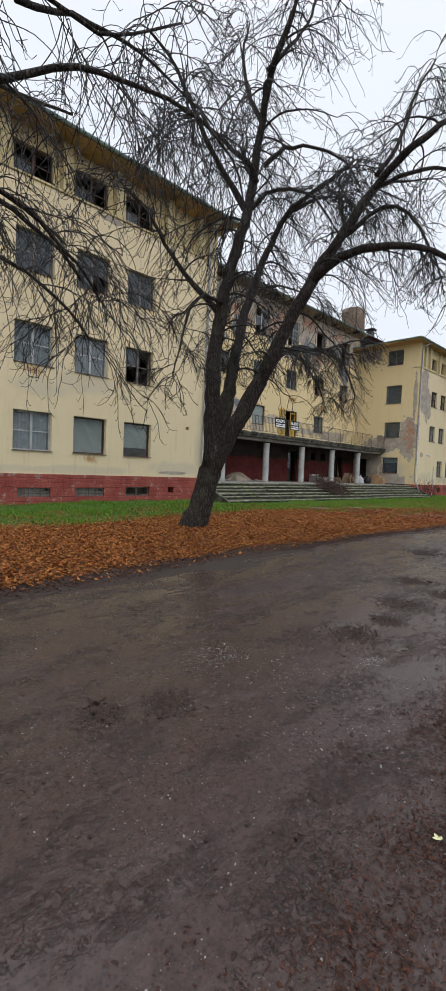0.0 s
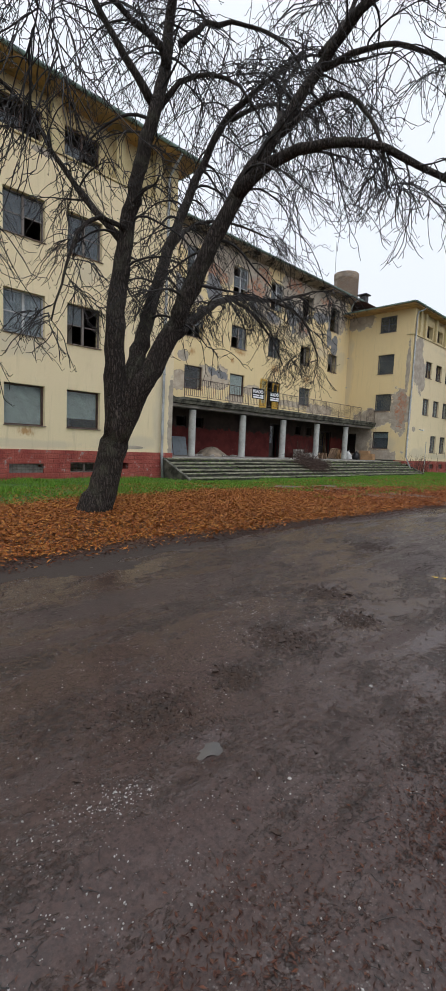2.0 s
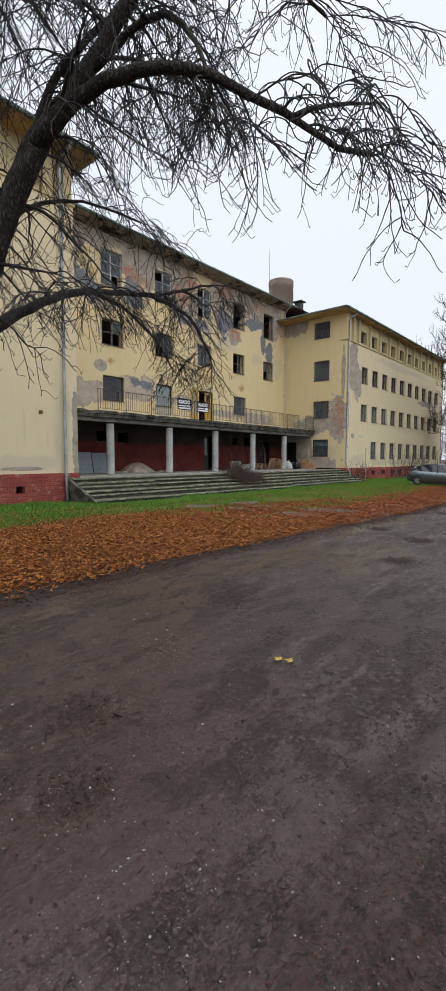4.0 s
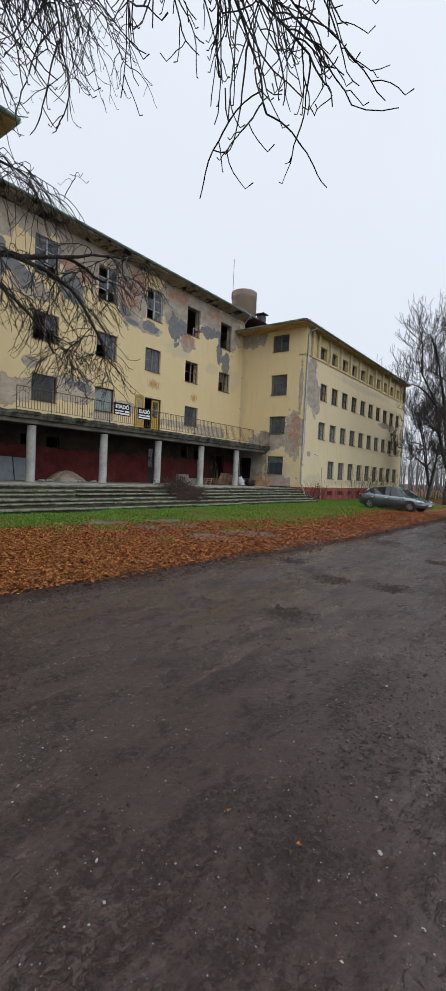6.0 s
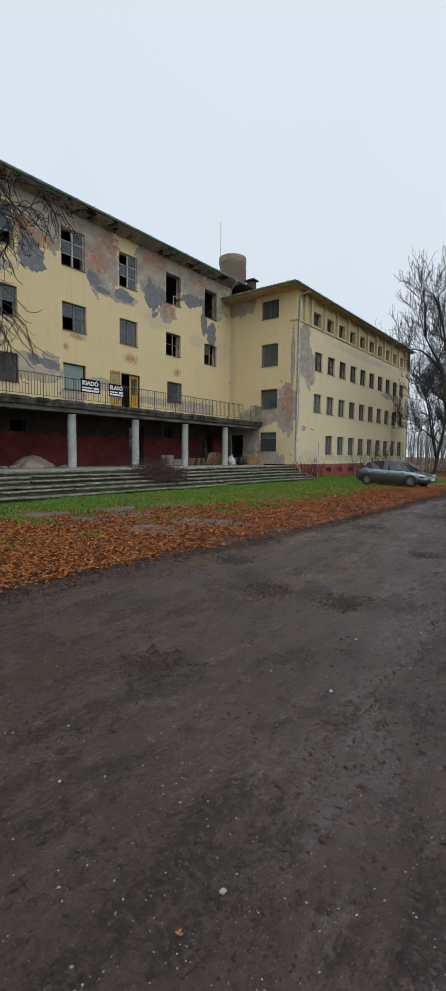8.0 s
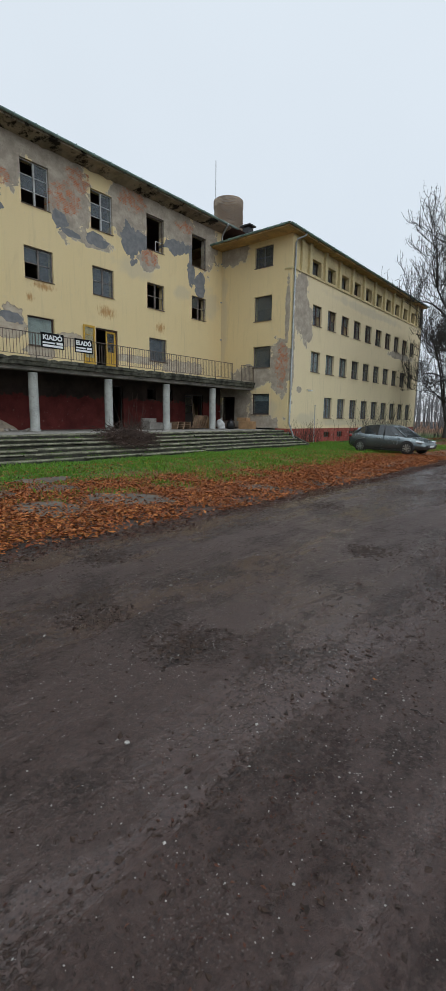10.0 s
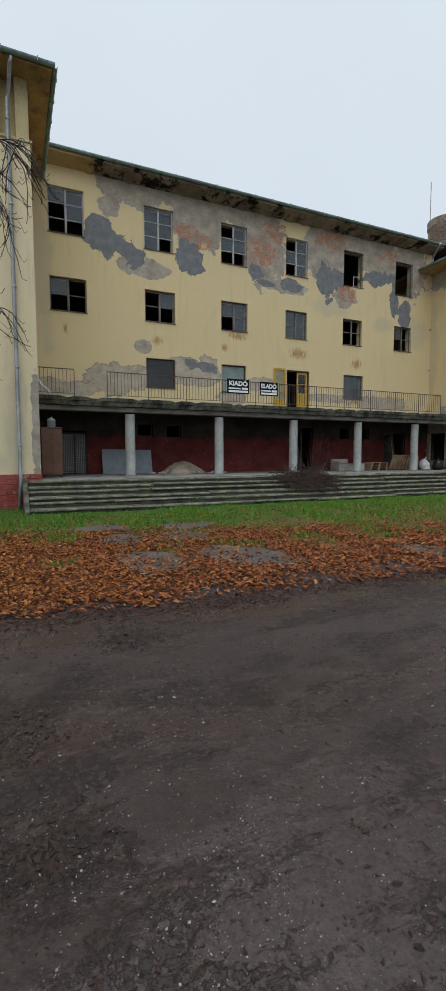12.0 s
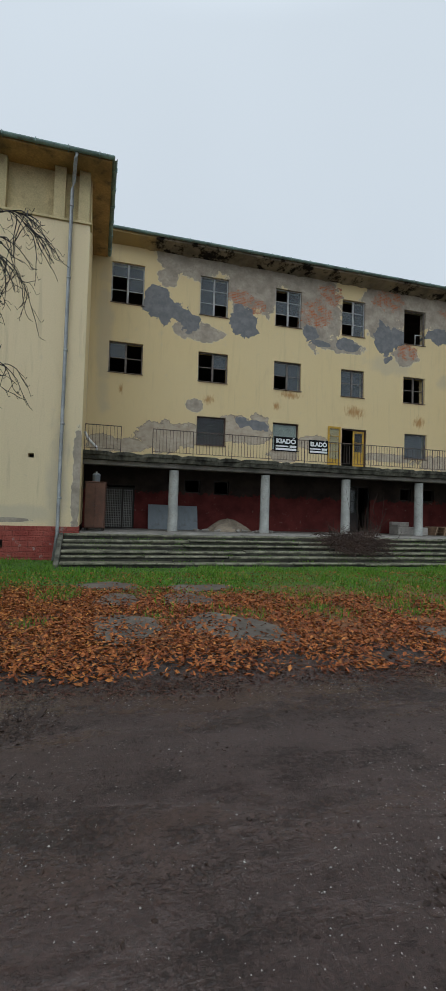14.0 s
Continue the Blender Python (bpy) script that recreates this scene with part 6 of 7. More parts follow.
near = (M["bark"], M["twig"])
FORK = (-7.35, 7.25, 2.05)
chestnut = [
    ([(-7.80, 6.86, -0.1), (-7.76, 6.90, 0.2), (-7.72, 6.96, 0.42), (-7.66, 7.03, 0.62)], 0.37, 0.26, False),
    ([(-7.76, 6.89, 0.05), (-7.66, 7.02, 0.55), (-7.58, 7.12, 1.2), (-7.46, 7.2, 1.7), FORK], 0.275, 0.245, False),
    ([(-7.50, 7.17, 1.55), (-7.45, 7.16, 2.2), (-7.47, 7.10, 3.12), (-7.57, 7.24, 4.22), (-7.42, 7.40, 5.67), (-7.12, 7.52, 6.8), (-7.22, 7.88, 8.0), (-7.0, 7.8, 9.0), (-6.6, 7.6, 9.7), (-6.1, 7.45, 10.2), (-5.8, 7.6, 11.2)], 0.215, 0.045, True),
    ([(-7.46, 7.22, 1.7), (-7.42, 7.36, 2.35), (-7.52, 7.6, 3.0), (-7.9, 8.22, 4.36), (-8.2, 8.95, 5.9), (-8.1, 9.55, 7.4), (-7.6, 9.8, 8.3), (-6.9, 10.1, 8.7), (-6.4, 10.6, 9.3)], 0.19, 0.04, True),
    ([(-7.50, 7.18, 1.5), (-7.25, 7.27, 2.0), (-6.98, 7.42, 2.55), (-6.78, 7.72, 3.26), (-6.42, 7.96, 4.18), (-5.97, 8.24, 5.28), (-5.7, 8.55, 6.0), (-5.4, 8.98, 6.85), (-4.95, 9.25, 7.6), (-4.3, 9.2, 7.95), (-3.7, 9.6, 8.5), (-3.2, 10.0, 9.2)], 0.215, 0.04, True),
    ([(-5.85, 8.32, 5.55), (-5.6, 8.42, 5.82), (-5.1, 8.6, 6.0), (-4.45, 8.78, 6.0), (-3.9, 9.0, 5.88), (-3.29, 9.41, 5.53), (-2.85, 9.76, 5.25), (-2.6, 10.02, 5.05), (-2.3, 10.24, 4.95)], 0.115, 0.025, True, 0.72),
    ([(-6.85, 7.62, 3.05), (-7.35, 8.8, 3.95), (-8.0, 10.2, 4.75), (-8.5, 11.4, 5.2), (-8.15, 12.3, 5.3), (-8.15, 13.15, 5.6), (-8.35, 14.2, 5.55)], 0.11, 0.026, True, 0.65),
    ([(-8.25, 12.0, 5.28), (-8.0, 12.9, 5.1), (-7.9, 13.5, 4.6), (-7.9, 13.9, 4.0)], 0.05, 0.018, True, 0.62),
    ([(-8.35, 10.9, 5.0), (-8.6, 12.0, 4.9), (-8.7, 12.9, 4.4), (-8.7, 13.3, 3.9)], 0.05, 0.018, True, 0.62),
    ([(-8.15, 13.1, 5.6), (-8.0, 13.9, 5.9), (-7.8, 14.6, 6.0)], 0.035, 0.014, True, 0.5),
    ([(-7.5, 7.3, 4.9), (-8.3, 6.7, 6.0), (-8.5, 6.0, 6.9), (-8.4, 5.2, 7.2)], 0.075, 0.022, True),
    ([(-7.2, 7.6, 7.2), (-7.6, 6.8, 8.4), (-7.5, 5.9, 9.2), (-7.4, 5.1, 9.4)], 0.075, 0.022, True),
    ([(-8.1, 8.7, 5.4), (-8.8, 9.8, 6.4), (-8.9, 11.0, 7.0), (-8.5, 12.2, 6.9)], 0.07, 0.02, True),
    ([(-7.7, 9.75, 8.2), (-7.3, 10.9, 8.9), (-6.9, 12.0, 8.9)], 0.06, 0.02, True),
    ([(-5.0, 9.2, 7.5), (-4.3, 9.9, 7.9), (-3.9, 10.8, 8.1), (-3.6, 11.5, 7.9)], 0.055, 0.02, True),
    ([(-2.95, 9.65, 5.3), (-2.75, 10.05, 5.55), (-2.4, 10.4, 5.6)], 0.04, 0.014, True, 0.6),
    ([(-7.15, 7.8, 7.9), (-8.0, 8.4, 8.9), (-8.4, 8.8, 9.9)], 0.065, 0.022, True),
    ([(-5.45, 8.9, 6.7), (-6.1, 9.6, 7.8), (-6.2, 10.2, 8.8)], 0.05, 0.02, True),
    ([(-6.6, 7.5, 9.7), (-6.2, 8.2, 10.8), (-6.3, 8.6, 11.8)], 0.045, 0.02, True),
    ([(-7.1, 7.82, 7.81), (-7.12, 7.69, 8.11), (-7.2, 7.19, 8.23), (-7.22, 6.62, 8.36), (-7.2, 6.07, 8.29), (-7.05, 5.61, 7.99)], 0.07, 0.018, True, 0.8),
    ([(-7.15, 7.71, 7.19), (-6.86, 7.89, 7.5), (-6.34, 8.13, 7.51), (-5.86, 8.3, 7.21), (-5.52, 8.45, 6.69)], 0.06, 0.016, True, 0.7),
    ([(-6.98, 7.98, 8.22), (-6.84, 8.45, 8.72), (-6.54, 9.06, 8.92), (-6.09, 9.77, 8.74), (-5.88, 10.08, 8.23)], 0.06, 0.016, True, 0.7),
    ([(-7.41, 7.26, 5.14), (-7.54, 6.86, 5.23), (-7.51, 6.42, 4.81), (-7.45, 6.11, 3.93), (-7.42, 5.95, 3.34)], 0.045, 0.012, True, 0.55),
    ([(-7.13, 7.92, 9.21), (-7.46, 7.8, 9.93), (-7.65, 7.83, 10.77), (-7.61, 7.94, 11.53)], 0.06, 0.018, True, 0.8),
    ([(-5.4, 8.9, 6.59), (-4.87, 9.2, 7.03), (-4.3, 9.32, 6.8), (-3.84, 9.28, 5.98), (-3.67, 9.24, 5.29)], 0.055, 0.014, True, 0.6),
    ([(-5.07, 9.36, 7.85), (-4.83, 9.81, 8.62), (-4.7, 10.19, 9.8), (-4.5, 10.61, 10.64)], 0.055, 0.018, True, 0.8),
]
bare_tree("chestnut_tree", chestnut, "large leafless horse chestnut with a leaning forked trunk and hanging twigs", 21, near, 0.9, 0.0076, second=(0.6, 1.9), third=(0.45, 1.6))
second_tree = [
    ([(-8.1, -2.9, -0.15), (-8.0, -2.7, 1.2), (-7.6, -2.2, 2.6), (-7.2, -1.8, 3.3)], 0.38, 0.26, False),
    ([(-7.3, -1.9, 3.1), (-6.0, -0.6, 3.9), (-5.0, 0.7, 4.5), (-4.62, 1.6, 4.95), (-4.5, 2.07, 5.28), (-4.38, 2.5, 5.42), (-4.3, 2.85, 5.45), (-4.25, 3.25, 5.5), (-4.1, 3.65, 5.4), (-4.0, 4.0, 5.15), (-4.05, 4.3, 4.8)], 0.095, 0.010, True),
    ([(-7.3, -1.9, 3.2), (-6.8, -0.3, 5.0), (-5.6, 1.0, 5.9), (-4.85, 1.8, 6.15), (-4.6, 2.6, 6.0), (-4.5, 3.6, 6.7)], 0.07, 0.012, True),
    ([(-7.2, -1.7, 3.4), (-7.4, 0.2, 4.6), (-7.0, 1.8, 5.2), (-6.8, 3.0, 4.8), (-6.75, 3.6, 4.3)], 0.11, 0.02, True),
    ([(-7.3, -1.7, 3.6), (-8.2, 0.6, 6.2), (-8.3, 2.4, 7.4), (-8.0, 4.0, 7.6)], 0.12, 0.022, True),
    ([(-7.1, 1.6, 5.15), (-7.6, 2.8, 5.6), (-7.9, 3.9, 5.3)], 0.05, 0.018, True),
    ([(-7.3, 0.4, 4.7), (-6.9, 2.2, 4.4), (-6.6, 3.1, 3.9), (-6.5, 3.6, 3.4)], 0.05, 0.016, True),
    ([(-5.6, 0.2, 4.2), (-5.7, 1.8, 4.6), (-5.9, 2.9, 4.3), (-6.0, 3.5, 3.8)], 0.05, 0.016, True),
    ([(-5.0, 1.9, 6.1), (-5.2, 2.8, 6.6), (-5.3, 3.8, 6.8), (-5.2, 4.8, 6.5)], 0.035, 0.012, True),
]
bare_tree("chestnut_tree", second_tree, "leafless horse chestnut whose boughs hang across the wing front", 22, near, 0.62, 0.0062, 0.20, second=(0.6, 1.6), third=(0.5, 1.6), min_z=1.9)


def far_limbs(r, x, y, h, spread, forks):
    """A trunk that forks into rising limbs."""
    g = float(ground_z(x, y))
    base = Vector((x, y, g - 0.1))
    top = h * 0.16
    out = [([base, base + Vector((0.05, 0.1, top * 0.6)), base + Vector((0.1, 0.2, top))], h * 0.021, h * 0.017, False)]
    for k in range(forks):
        a = 2 * math.pi * (k + r.uniform(0, 0.6)) / forks
        s = spread * r.uniform(0.5, 1.0)
        d = Vector((math.cos(a) * s, math.sin(a) * s, 0))
        hh = h * r.uniform(0.75, 1.0)
        p0 = base + Vector((0.1, 0.2, top * 0.9))
        pts = [p0, p0 + d * 0.25 + Vector((0, 0, hh * 0.22)), p0 + d * 0.55 + Vector((r.gauss(0, 0.2), 0, hh * 0.5)), p0 + d * 0.8 + Vector((0, r.gauss(0, 0.2), hh * 0.72)), p0 + d * 1.0 + Vector((0, 0, hh * 0.88))]
        out.append((pts, h * 0.013, 0.025, True))
        for q in (1, 2, 3):
            e = unit(r, 0.3)
            s0 = pts[q]
            out.append(([s0, s0 + e * 0.9 + Vector((0, 0, 0.8)), s0 + e * 1.9 + Vector((0, 0, 1.3)), s0 + e * 2.8 + Vector((0, 0, 1.2))], h * 0.008, 0.02, True))
    return out


fr = random.Random(77)
far_mats = (M["far_bark"], M["far_bark"])
for x, y, h, sp, fk in ((-8.2, 48.0, 15.5, 4.2, 5), (-5.9, 53.0, 14.5, 4.0, 4), (-12.0, 58.0, 9.0, 2.6, 4), (-8.5, 66.0, 14.0, 4.5, 4), (-3.5, 70.0, 15.0, 4.0, 4), (-13.5, 75.0, 13.0, 4.0, 4)):
    bare_tree("bare_tree", far_limbs(fr, x, y, h, sp, fk), "tall leafless tree beside the track", fr.randrange(999), far_mats, 0.6, 0.015, -0.24, (8, 4, 3, 3), (1.3, 3.0), (0.6, 1.5), 0.3, 1.2)


# woods far behind the track, their haze put into a pale bark colour
def woods():
    r = random.Random(15)
    t = Tubes()
    for _ in range(420):
        x, y = r.uniform(-60, 40), r.uniform(110, 190)
        h = r.uniform(6, 13)
        p = Vector((x, y, 0))
        t.add([p, p + Vector((r.gauss(0, 0.3), 0, h * 0.5)), p + Vector((r.gauss(0, 0.8), 0, h))], [0.16, 0.1, 0.02], 4, False)
        for _ in range(16):
            q = p + Vector((0, 0, h * r.uniform(0.25, 0.95)))
            d = unit(r, 0.5) + Vector((0, 0, 0.6))
            ln = r.uniform(1.2, 3.2)
            t.add([q, q + d * ln * 0.5, q + d * ln + Vector((0, 0, 0.2))], [0.05, 0.035, 0.015], 3, False)
    ob = part("far_woods", t.mesh("far_woods", M["far_wood"]))
    return tagged(ob, "distant leafless trees along the horizon", "woods", kind="stuff")


M["far_wood"] = plain("far_misty_wood", (0.20, 0.20, 0.205), 1.0, large=0.2, fine=2, var=0.2, rel=0.1, spec=0.1)
woods()
brush("far_bushes", -11.0, 63.0, 0.0, 420, (3.6, 3.0), 2.6, False, M["far_bark"], "thicket of bare brown bushes beyond the parked cars", 31)


# small fittings by the long wing
lamp = thing("wall_lamp", pose(RX, 40.48, 3.52), "small pale wall lamp on a short arm", "lamp")
part("arm", boxes((0.0, 0.22, -0.02, 0.02, -0.02, 0.02), bevel=0.004), M["pipe"], lamp)
part("head", boxes((0.16, 0.42, -0.09, 0.09, -0.10, 0.0), bevel=0.03), M["white"], lamp)
marker = thing("marker_post", pose(-15.5, 40.52, 0.05), "thin pale metal post standing before the plinth", "post")
part("shaft", tube_mesh("shaft", M["frame_grey"], [(0, 0, -0.1), (0.01, 0, 1.0), (0.0, 0.02, 2.46)], 0.028, 8), None, marker)
part("cap", boxes((-0.035, 0.035, -0.015, 0.055, 2.45, 2.48), bevel=0.006), M["pipe"], marker)


# ---- parked cars ----
def car(name, m, paint, label):
    """A five-door hatchback: x towards its front, y to its left."""
    c = thing(name, m, label, "car", "parked cars")
    # stations: x, bottom, belt height, half width low, half width at belt
    st = [(-2.18, 0.42, 0.80, 0.66, 0.60), (-2.10, 0.30, 0.95, 0.78, 0.72), (-1.75, 0.24, 1.02, 0.87, 0.82), (-1.0, 0.20, 0.98, 0.90, 0.86), (0.0, 0.20, 0.93, 0.90, 0.87), (0.8, 0.20, 0.90, 0.90, 0.86),
          (1.35, 0.22, 0.84, 0.89, 0.80), (1.8, 0.24, 0.74, 0.85, 0.70), (2.08, 0.28, 0.62, 0.76, 0.58), (2.2, 0.36, 0.54, 0.62, 0.50)]
    bm = bmesh.new()
    rings = []
    for x, zb, zt, wl, wt in st:
        zm = zb + (zt - zb) * 0.55
        half = [(wl * 0.85, zb), (wl, zb + 0.12), (wl + 0.01, zm), (wt, zt), (wt * 0.55, zt + 0.03), (0, zt + 0.04)]
        ring = [bm.verts.new((x, y, z)) for y, z in half] + [bm.verts.new((x, -y, z)) for y, z in reversed(half[:-1])]
        rings.append(ring)
    n = len(rings[0])
    for a, b in zip(rings, rings[1:]):
        for k in range(n):
            bm.faces.new((a[k], a[(k + 1) % n], b[(k + 1) % n], b[k]))
    bm.faces.new(rings[0][::-1]), bm.faces.new(rings[-1])
    part("body", bm, paint, c, "", True)
    # cabin: roof skin and pillars over a glass house
    cab = [(-2.02, 0.98, 0.70, 0.98, 0.70), (-1.72, 1.0, 0.78, 1.24, 0.60), (-1.15, 0.98, 0.83, 1.42, 0.62), (-0.35, 0.94, 0.85, 1.48, 0.63), (0.25, 0.92, 0.84, 1.44, 0.61), (0.62, 0.92, 0.82, 1.30, 0.60), (1.28, 0.86, 0.76, 0.88, 0.72)]
    bm = bmesh.new()
    rings = [[bm.verts.new((x, s * w, z)) for s, w, z in ((1, wb, zb - 0.03), (1, wt, zt), (1, wt * 0.6, zt + 0.028), (-1, wt * 0.6, zt + 0.028), (-1, wt, zt), (-1, wb, zb - 0.03))] for x, zb, wb, zt, wt in cab]
    for a, b in zip(rings, rings[1:]):
        for k in range(5):
            bm.faces.new((a[k], a[k + 1], b[k + 1], b[k]))
    bm.faces.new(rings[0]), bm.faces.new(rings[-1][::-1])
    part("cabin", bm, M["car_glass"], c, "dark tinted window glass")
    bm = bmesh.new()
    roof = [[bm.verts.new((x, s * w, z)) for s, w, z in ((1, wt + 0.006, zt - 0.01), (1, wt * 0.6, zt + 0.036), (-1, wt * 0.6, zt + 0.036), (-1, wt + 0.006, zt - 0.01))] for x, zb, wb, zt, wt in cab[1:6]]
    for a, b in zip(roof, roof[1:]):
        for k in range(3):
            bm.faces.new((a[k], a[k + 1], b[k + 1], b[k]))
    part("roof", bm, paint, c, "", True)
    for s in (1, -1):
        def bar(x0, zb, wb, x1, zt, wt, r, nm):
            t = Tubes()
            t.add([Vector((x0, s * wb, zb)), Vector((x1, s * wt, zt))], [r, r * 0.8], 6)
            part(nm, t.mesh(nm, paint if nm != "door_pillar" else M["trim_black"]), None, c)
        bar(1.25, 0.86, 0.765, 0.52, 1.36, 0.61, 0.04, "front_pillar")
        bar(0.02, 0.92, 0.855, -0.05, 1.46, 0.625, 0.035, "door_pillar")
        bar(-1.05, 0.96, 0.845, -1.2, 1.42, 0.62, 0.03, "door_pillar")
        bar(-1.80, 0.98, 0.77, -1.5, 1.32, 0.61, 0.075, "rear_pillar")
        part("door_seam", boxes((0.03, 0.042, s * 0.905 - 0.004, s * 0.905 + 0.004, 0.3, 0.92)), M["trim_black"], c)
        part("door_seam", boxes((-1.0, -0.988, s * 0.905 - 0.004, s * 0.905 + 0.004, 0.42, 0.95)), M["trim_black"], c)
        part("sill_trim", boxes((-1.0, 1.0, s * 0.86 - 0.03, s * 0.86 + 0.04, 0.17, 0.25), bevel=0.01), M["trim_black"], c)
        part("mirror", boxes((0.72, 0.86, s * 0.99 - 0.08, s * 0.99 + 0.08, 0.92, 1.04), bevel=0.03), paint, c)
        for x in (-0.3, -1.25):
            part("door_handle", boxes((x, x + 0.2, s * 0.90 - 0.012, s * 0.90 + 0.02, 0.78, 0.81), bevel=0.006), M["alloy"], c)
        hl = part("headlight", boxes((1.72, 2.06, s * 0.66 - 0.16, s * 0.66 + 0.13, 0.60, 0.70), bevel=0.03), M["lamp_glass"], c)
        hl.rotation_euler = Euler((0, 0, radians(0)))
        part("tail_light", boxes((-2.14, -1.84, s * 0.72 - 0.06, s * 0.72 + 0.10, 0.80, 0.95), bevel=0.03), M["lamp_red"], c)
        for x in (-1.32, 1.33):
            wx = new("wheel")
            wx.parent = c
            wx.matrix_basis = pose(x, s * 0.80, 0.325, 90, 0, 0)
            t = Tubes()
            t.add([Vector((0, 0, z)) for z in (-0.11, -0.09, 0.09, 0.11)], [0.29, 0.325, 0.325, 0.29], 28)
            part("tyre", t.mesh("tyre", M["tyre"]), None, wx)
            bm = bmesh.new()
            for k in range(10):
                a = 2 * math.pi * k / 10
                b0, b1 = Vector((math.cos(a), math.sin(a), 0)), Vector((-math.sin(a), math.cos(a), 0))
                z = -s * 0.118
                vs = [bm.verts.new(b0 * q + b1 * w + Vector((0, 0, z))) for q, w in ((0.03, -0.02), (0.03, 0.02), (0.215, 0.028), (0.215, -0.028))]
                bm.faces.new(vs if s < 0 else vs[::-1])
            bmesh.ops.create_circle(bm, segments=20, radius=0.055, cap_ends=True, matrix=Matrix.Translation((0, 0, -s * 0.122)))
            part("rim", bm, M["alloy"], wx, "silver spoked alloy rim")
            t = Tubes()
            t.add([Vector((0, 0, -0.121)), Vector((0, 0, 0.121))], [0.225, 0.225], 24, False)
            part("rim_well", t.mesh("rim_well", M["alloy"]), None, wx)
            part("brake_disc", boxes((-0.15, 0.15, -0.15, 0.15, -0.02, 0.02), bevel=0.06), M["trim_black"], wx)
            arch = Tubes()
            arch.add([Vector((x + 0.37 * math.cos(a), s * 0.885, 0.325 + 0.37 * math.sin(a))) for a in np.linspace(-0.25, math.pi + 0.25, 16)], [0.035] * 16, 6)
            part("wheel_arch", arch.mesh("wheel_arch", M["trim_black"]), None, c)
    part("grille", boxes((2.10, 2.215, -0.45, 0.45, 0.38, 0.52), bevel=0.02), M["trim_black"], c)
    part("number_plate", boxes((2.20, 2.225, -0.24, 0.24, 0.40, 0.49)), M["white"], c, "white number plate")
    return c


def car_glass():
    n = Nodes("car_glass")
    return n.done(n.mix(n.ramp(n.noise(2, 3), 0.3, 0.7), (0.018, 0.022, 0.024), (0.03, 0.035, 0.037)), 0.04, spec=1.0)


M["car_glass"] = car_glass()
CAR = (-8.25, 34.6)
car("hatchback_car", pose(CAR[0] + 0.1, CAR[1], float(ground_z(*CAR)) + 0.015, 0, 0, -8) @ Matrix.Scale(0.87, 4), M["car_grey"], "dark grey five-door hatchback parked on the grass edge")
car("hatchback_car", pose(-9.0, 62.0, 0.12, 0, 0, 12), M["car_red"], "red hatchback parked behind the trees")


# ---- fallen leaves, grass and stones ----
def scatter(name, xyz, yaw, tilt, size, shape, faces, mat, label, category, flat=None):
    """One mesh of many small copies of a shape; a row of all arrays per copy."""
    n, k = len(xyz), len(shape)
    s = np.array(shape)[None] * size[:, None, :]
    ct, sn = np.cos(tilt), np.sin(tilt)
    roll_a = np.random.RandomState(n).uniform(-0.5, 0.5, n)
    y1 = s[..., 1] * np.cos(roll_a)[:, None] - s[..., 2] * np.sin(roll_a)[:, None]
    z1 = s[..., 1] * np.sin(roll_a)[:, None] + s[..., 2] * np.cos(roll_a)[:, None]
    x2 = s[..., 0] * ct[:, None] + z1 * sn[:, None]
    z2 = -s[..., 0] * sn[:, None] + z1 * ct[:, None]
    cy, sy = np.cos(yaw)[:, None], np.sin(yaw)[:, None]
    v = np.stack([x2 * cy - y1 * sy, x2 * sy + y1 * cy, z2], -1) + xyz[:, None, :]
    f = (np.array(faces)[None] + (np.arange(n) * k)[:, None, None]).reshape(-1, len(faces[0]))
    me = bpy.data.meshes.new(name)
    me.from_pydata(v.reshape(-1, 3).tolist(), [], f.tolist())
    me.materials.append(mat)
    ob = new(name, me)
    return tagged(ob, label, category, kind="stuff")


def fade(x, y, seed):
    return waves(x, y, seed, 1.6, 7) * 1.6


R = np.random.RandomState(42)
leaf_shape = [(-0.5, 0, 0.02), (0.08, 0.24, 0.12), (0.05, 0.0, 0.0), (0.08, -0.24, 0.12), (0.55, 0, 0.06)]
leaf_faces = [(0, 2, 1), (0, 3, 2), (1, 2, 4), (2, 3, 4)]


def on_slab(x, y):
    k = np.zeros_like(x, dtype=bool)
    for sx, sy, a, b, turn in SLABS:
        c, s = math.cos(radians(turn)), math.sin(radians(turn))
        u, v = (x - sx) * c + (y - sy) * s, -(x - sx) * s + (y - sy) * c
        k |= (u / a) ** 2 + (v / b) ** 2 < 0.85
    return k


def leaf_rim(y):
    """Where the leaves end towards the track."""
    return np.interp(y, [-3.0, 2.8, 4.5, 6.5, 8.8, 9.9, 11.6, 12.9, 14.8, 17.1, 20.9, 28.3, 60], [-5.55, -5.7, -5.92, -5.96, -5.48, -5.56, -5.37, -5.23, -5.12, -4.95, -4.92, -4.95, -5.6])


def leaf_cover(x, y):
    """How densely leaves lie, 0 to 1."""
    inner = -9.6 + 2.0 * sstep(16.5, 24, y) + 1.2 * sstep(34, 40, y) + 0.35 * fade(x, y, 3) - 3.0 * sstep(4, -4, y) - 6 * sstep(44, 56, y)
    k = sstep(inner - 1.3, inner + 0.5, x) * (1 - 0.75 * sstep(0.1, 0.55, fade(x * 1.7, y * 1.7, 14)) * sstep(12, 15, y))
    k = k * (1 - sstep(-0.22, 0.12, x - leaf_rim(y) + 0.1 * fade(x, y, 6)))
    return np.clip(k * (1.0 - 0.3 * sstep(15, 18, y)) + 0.07 * (x < EDGE - 0.2), 0, 1)


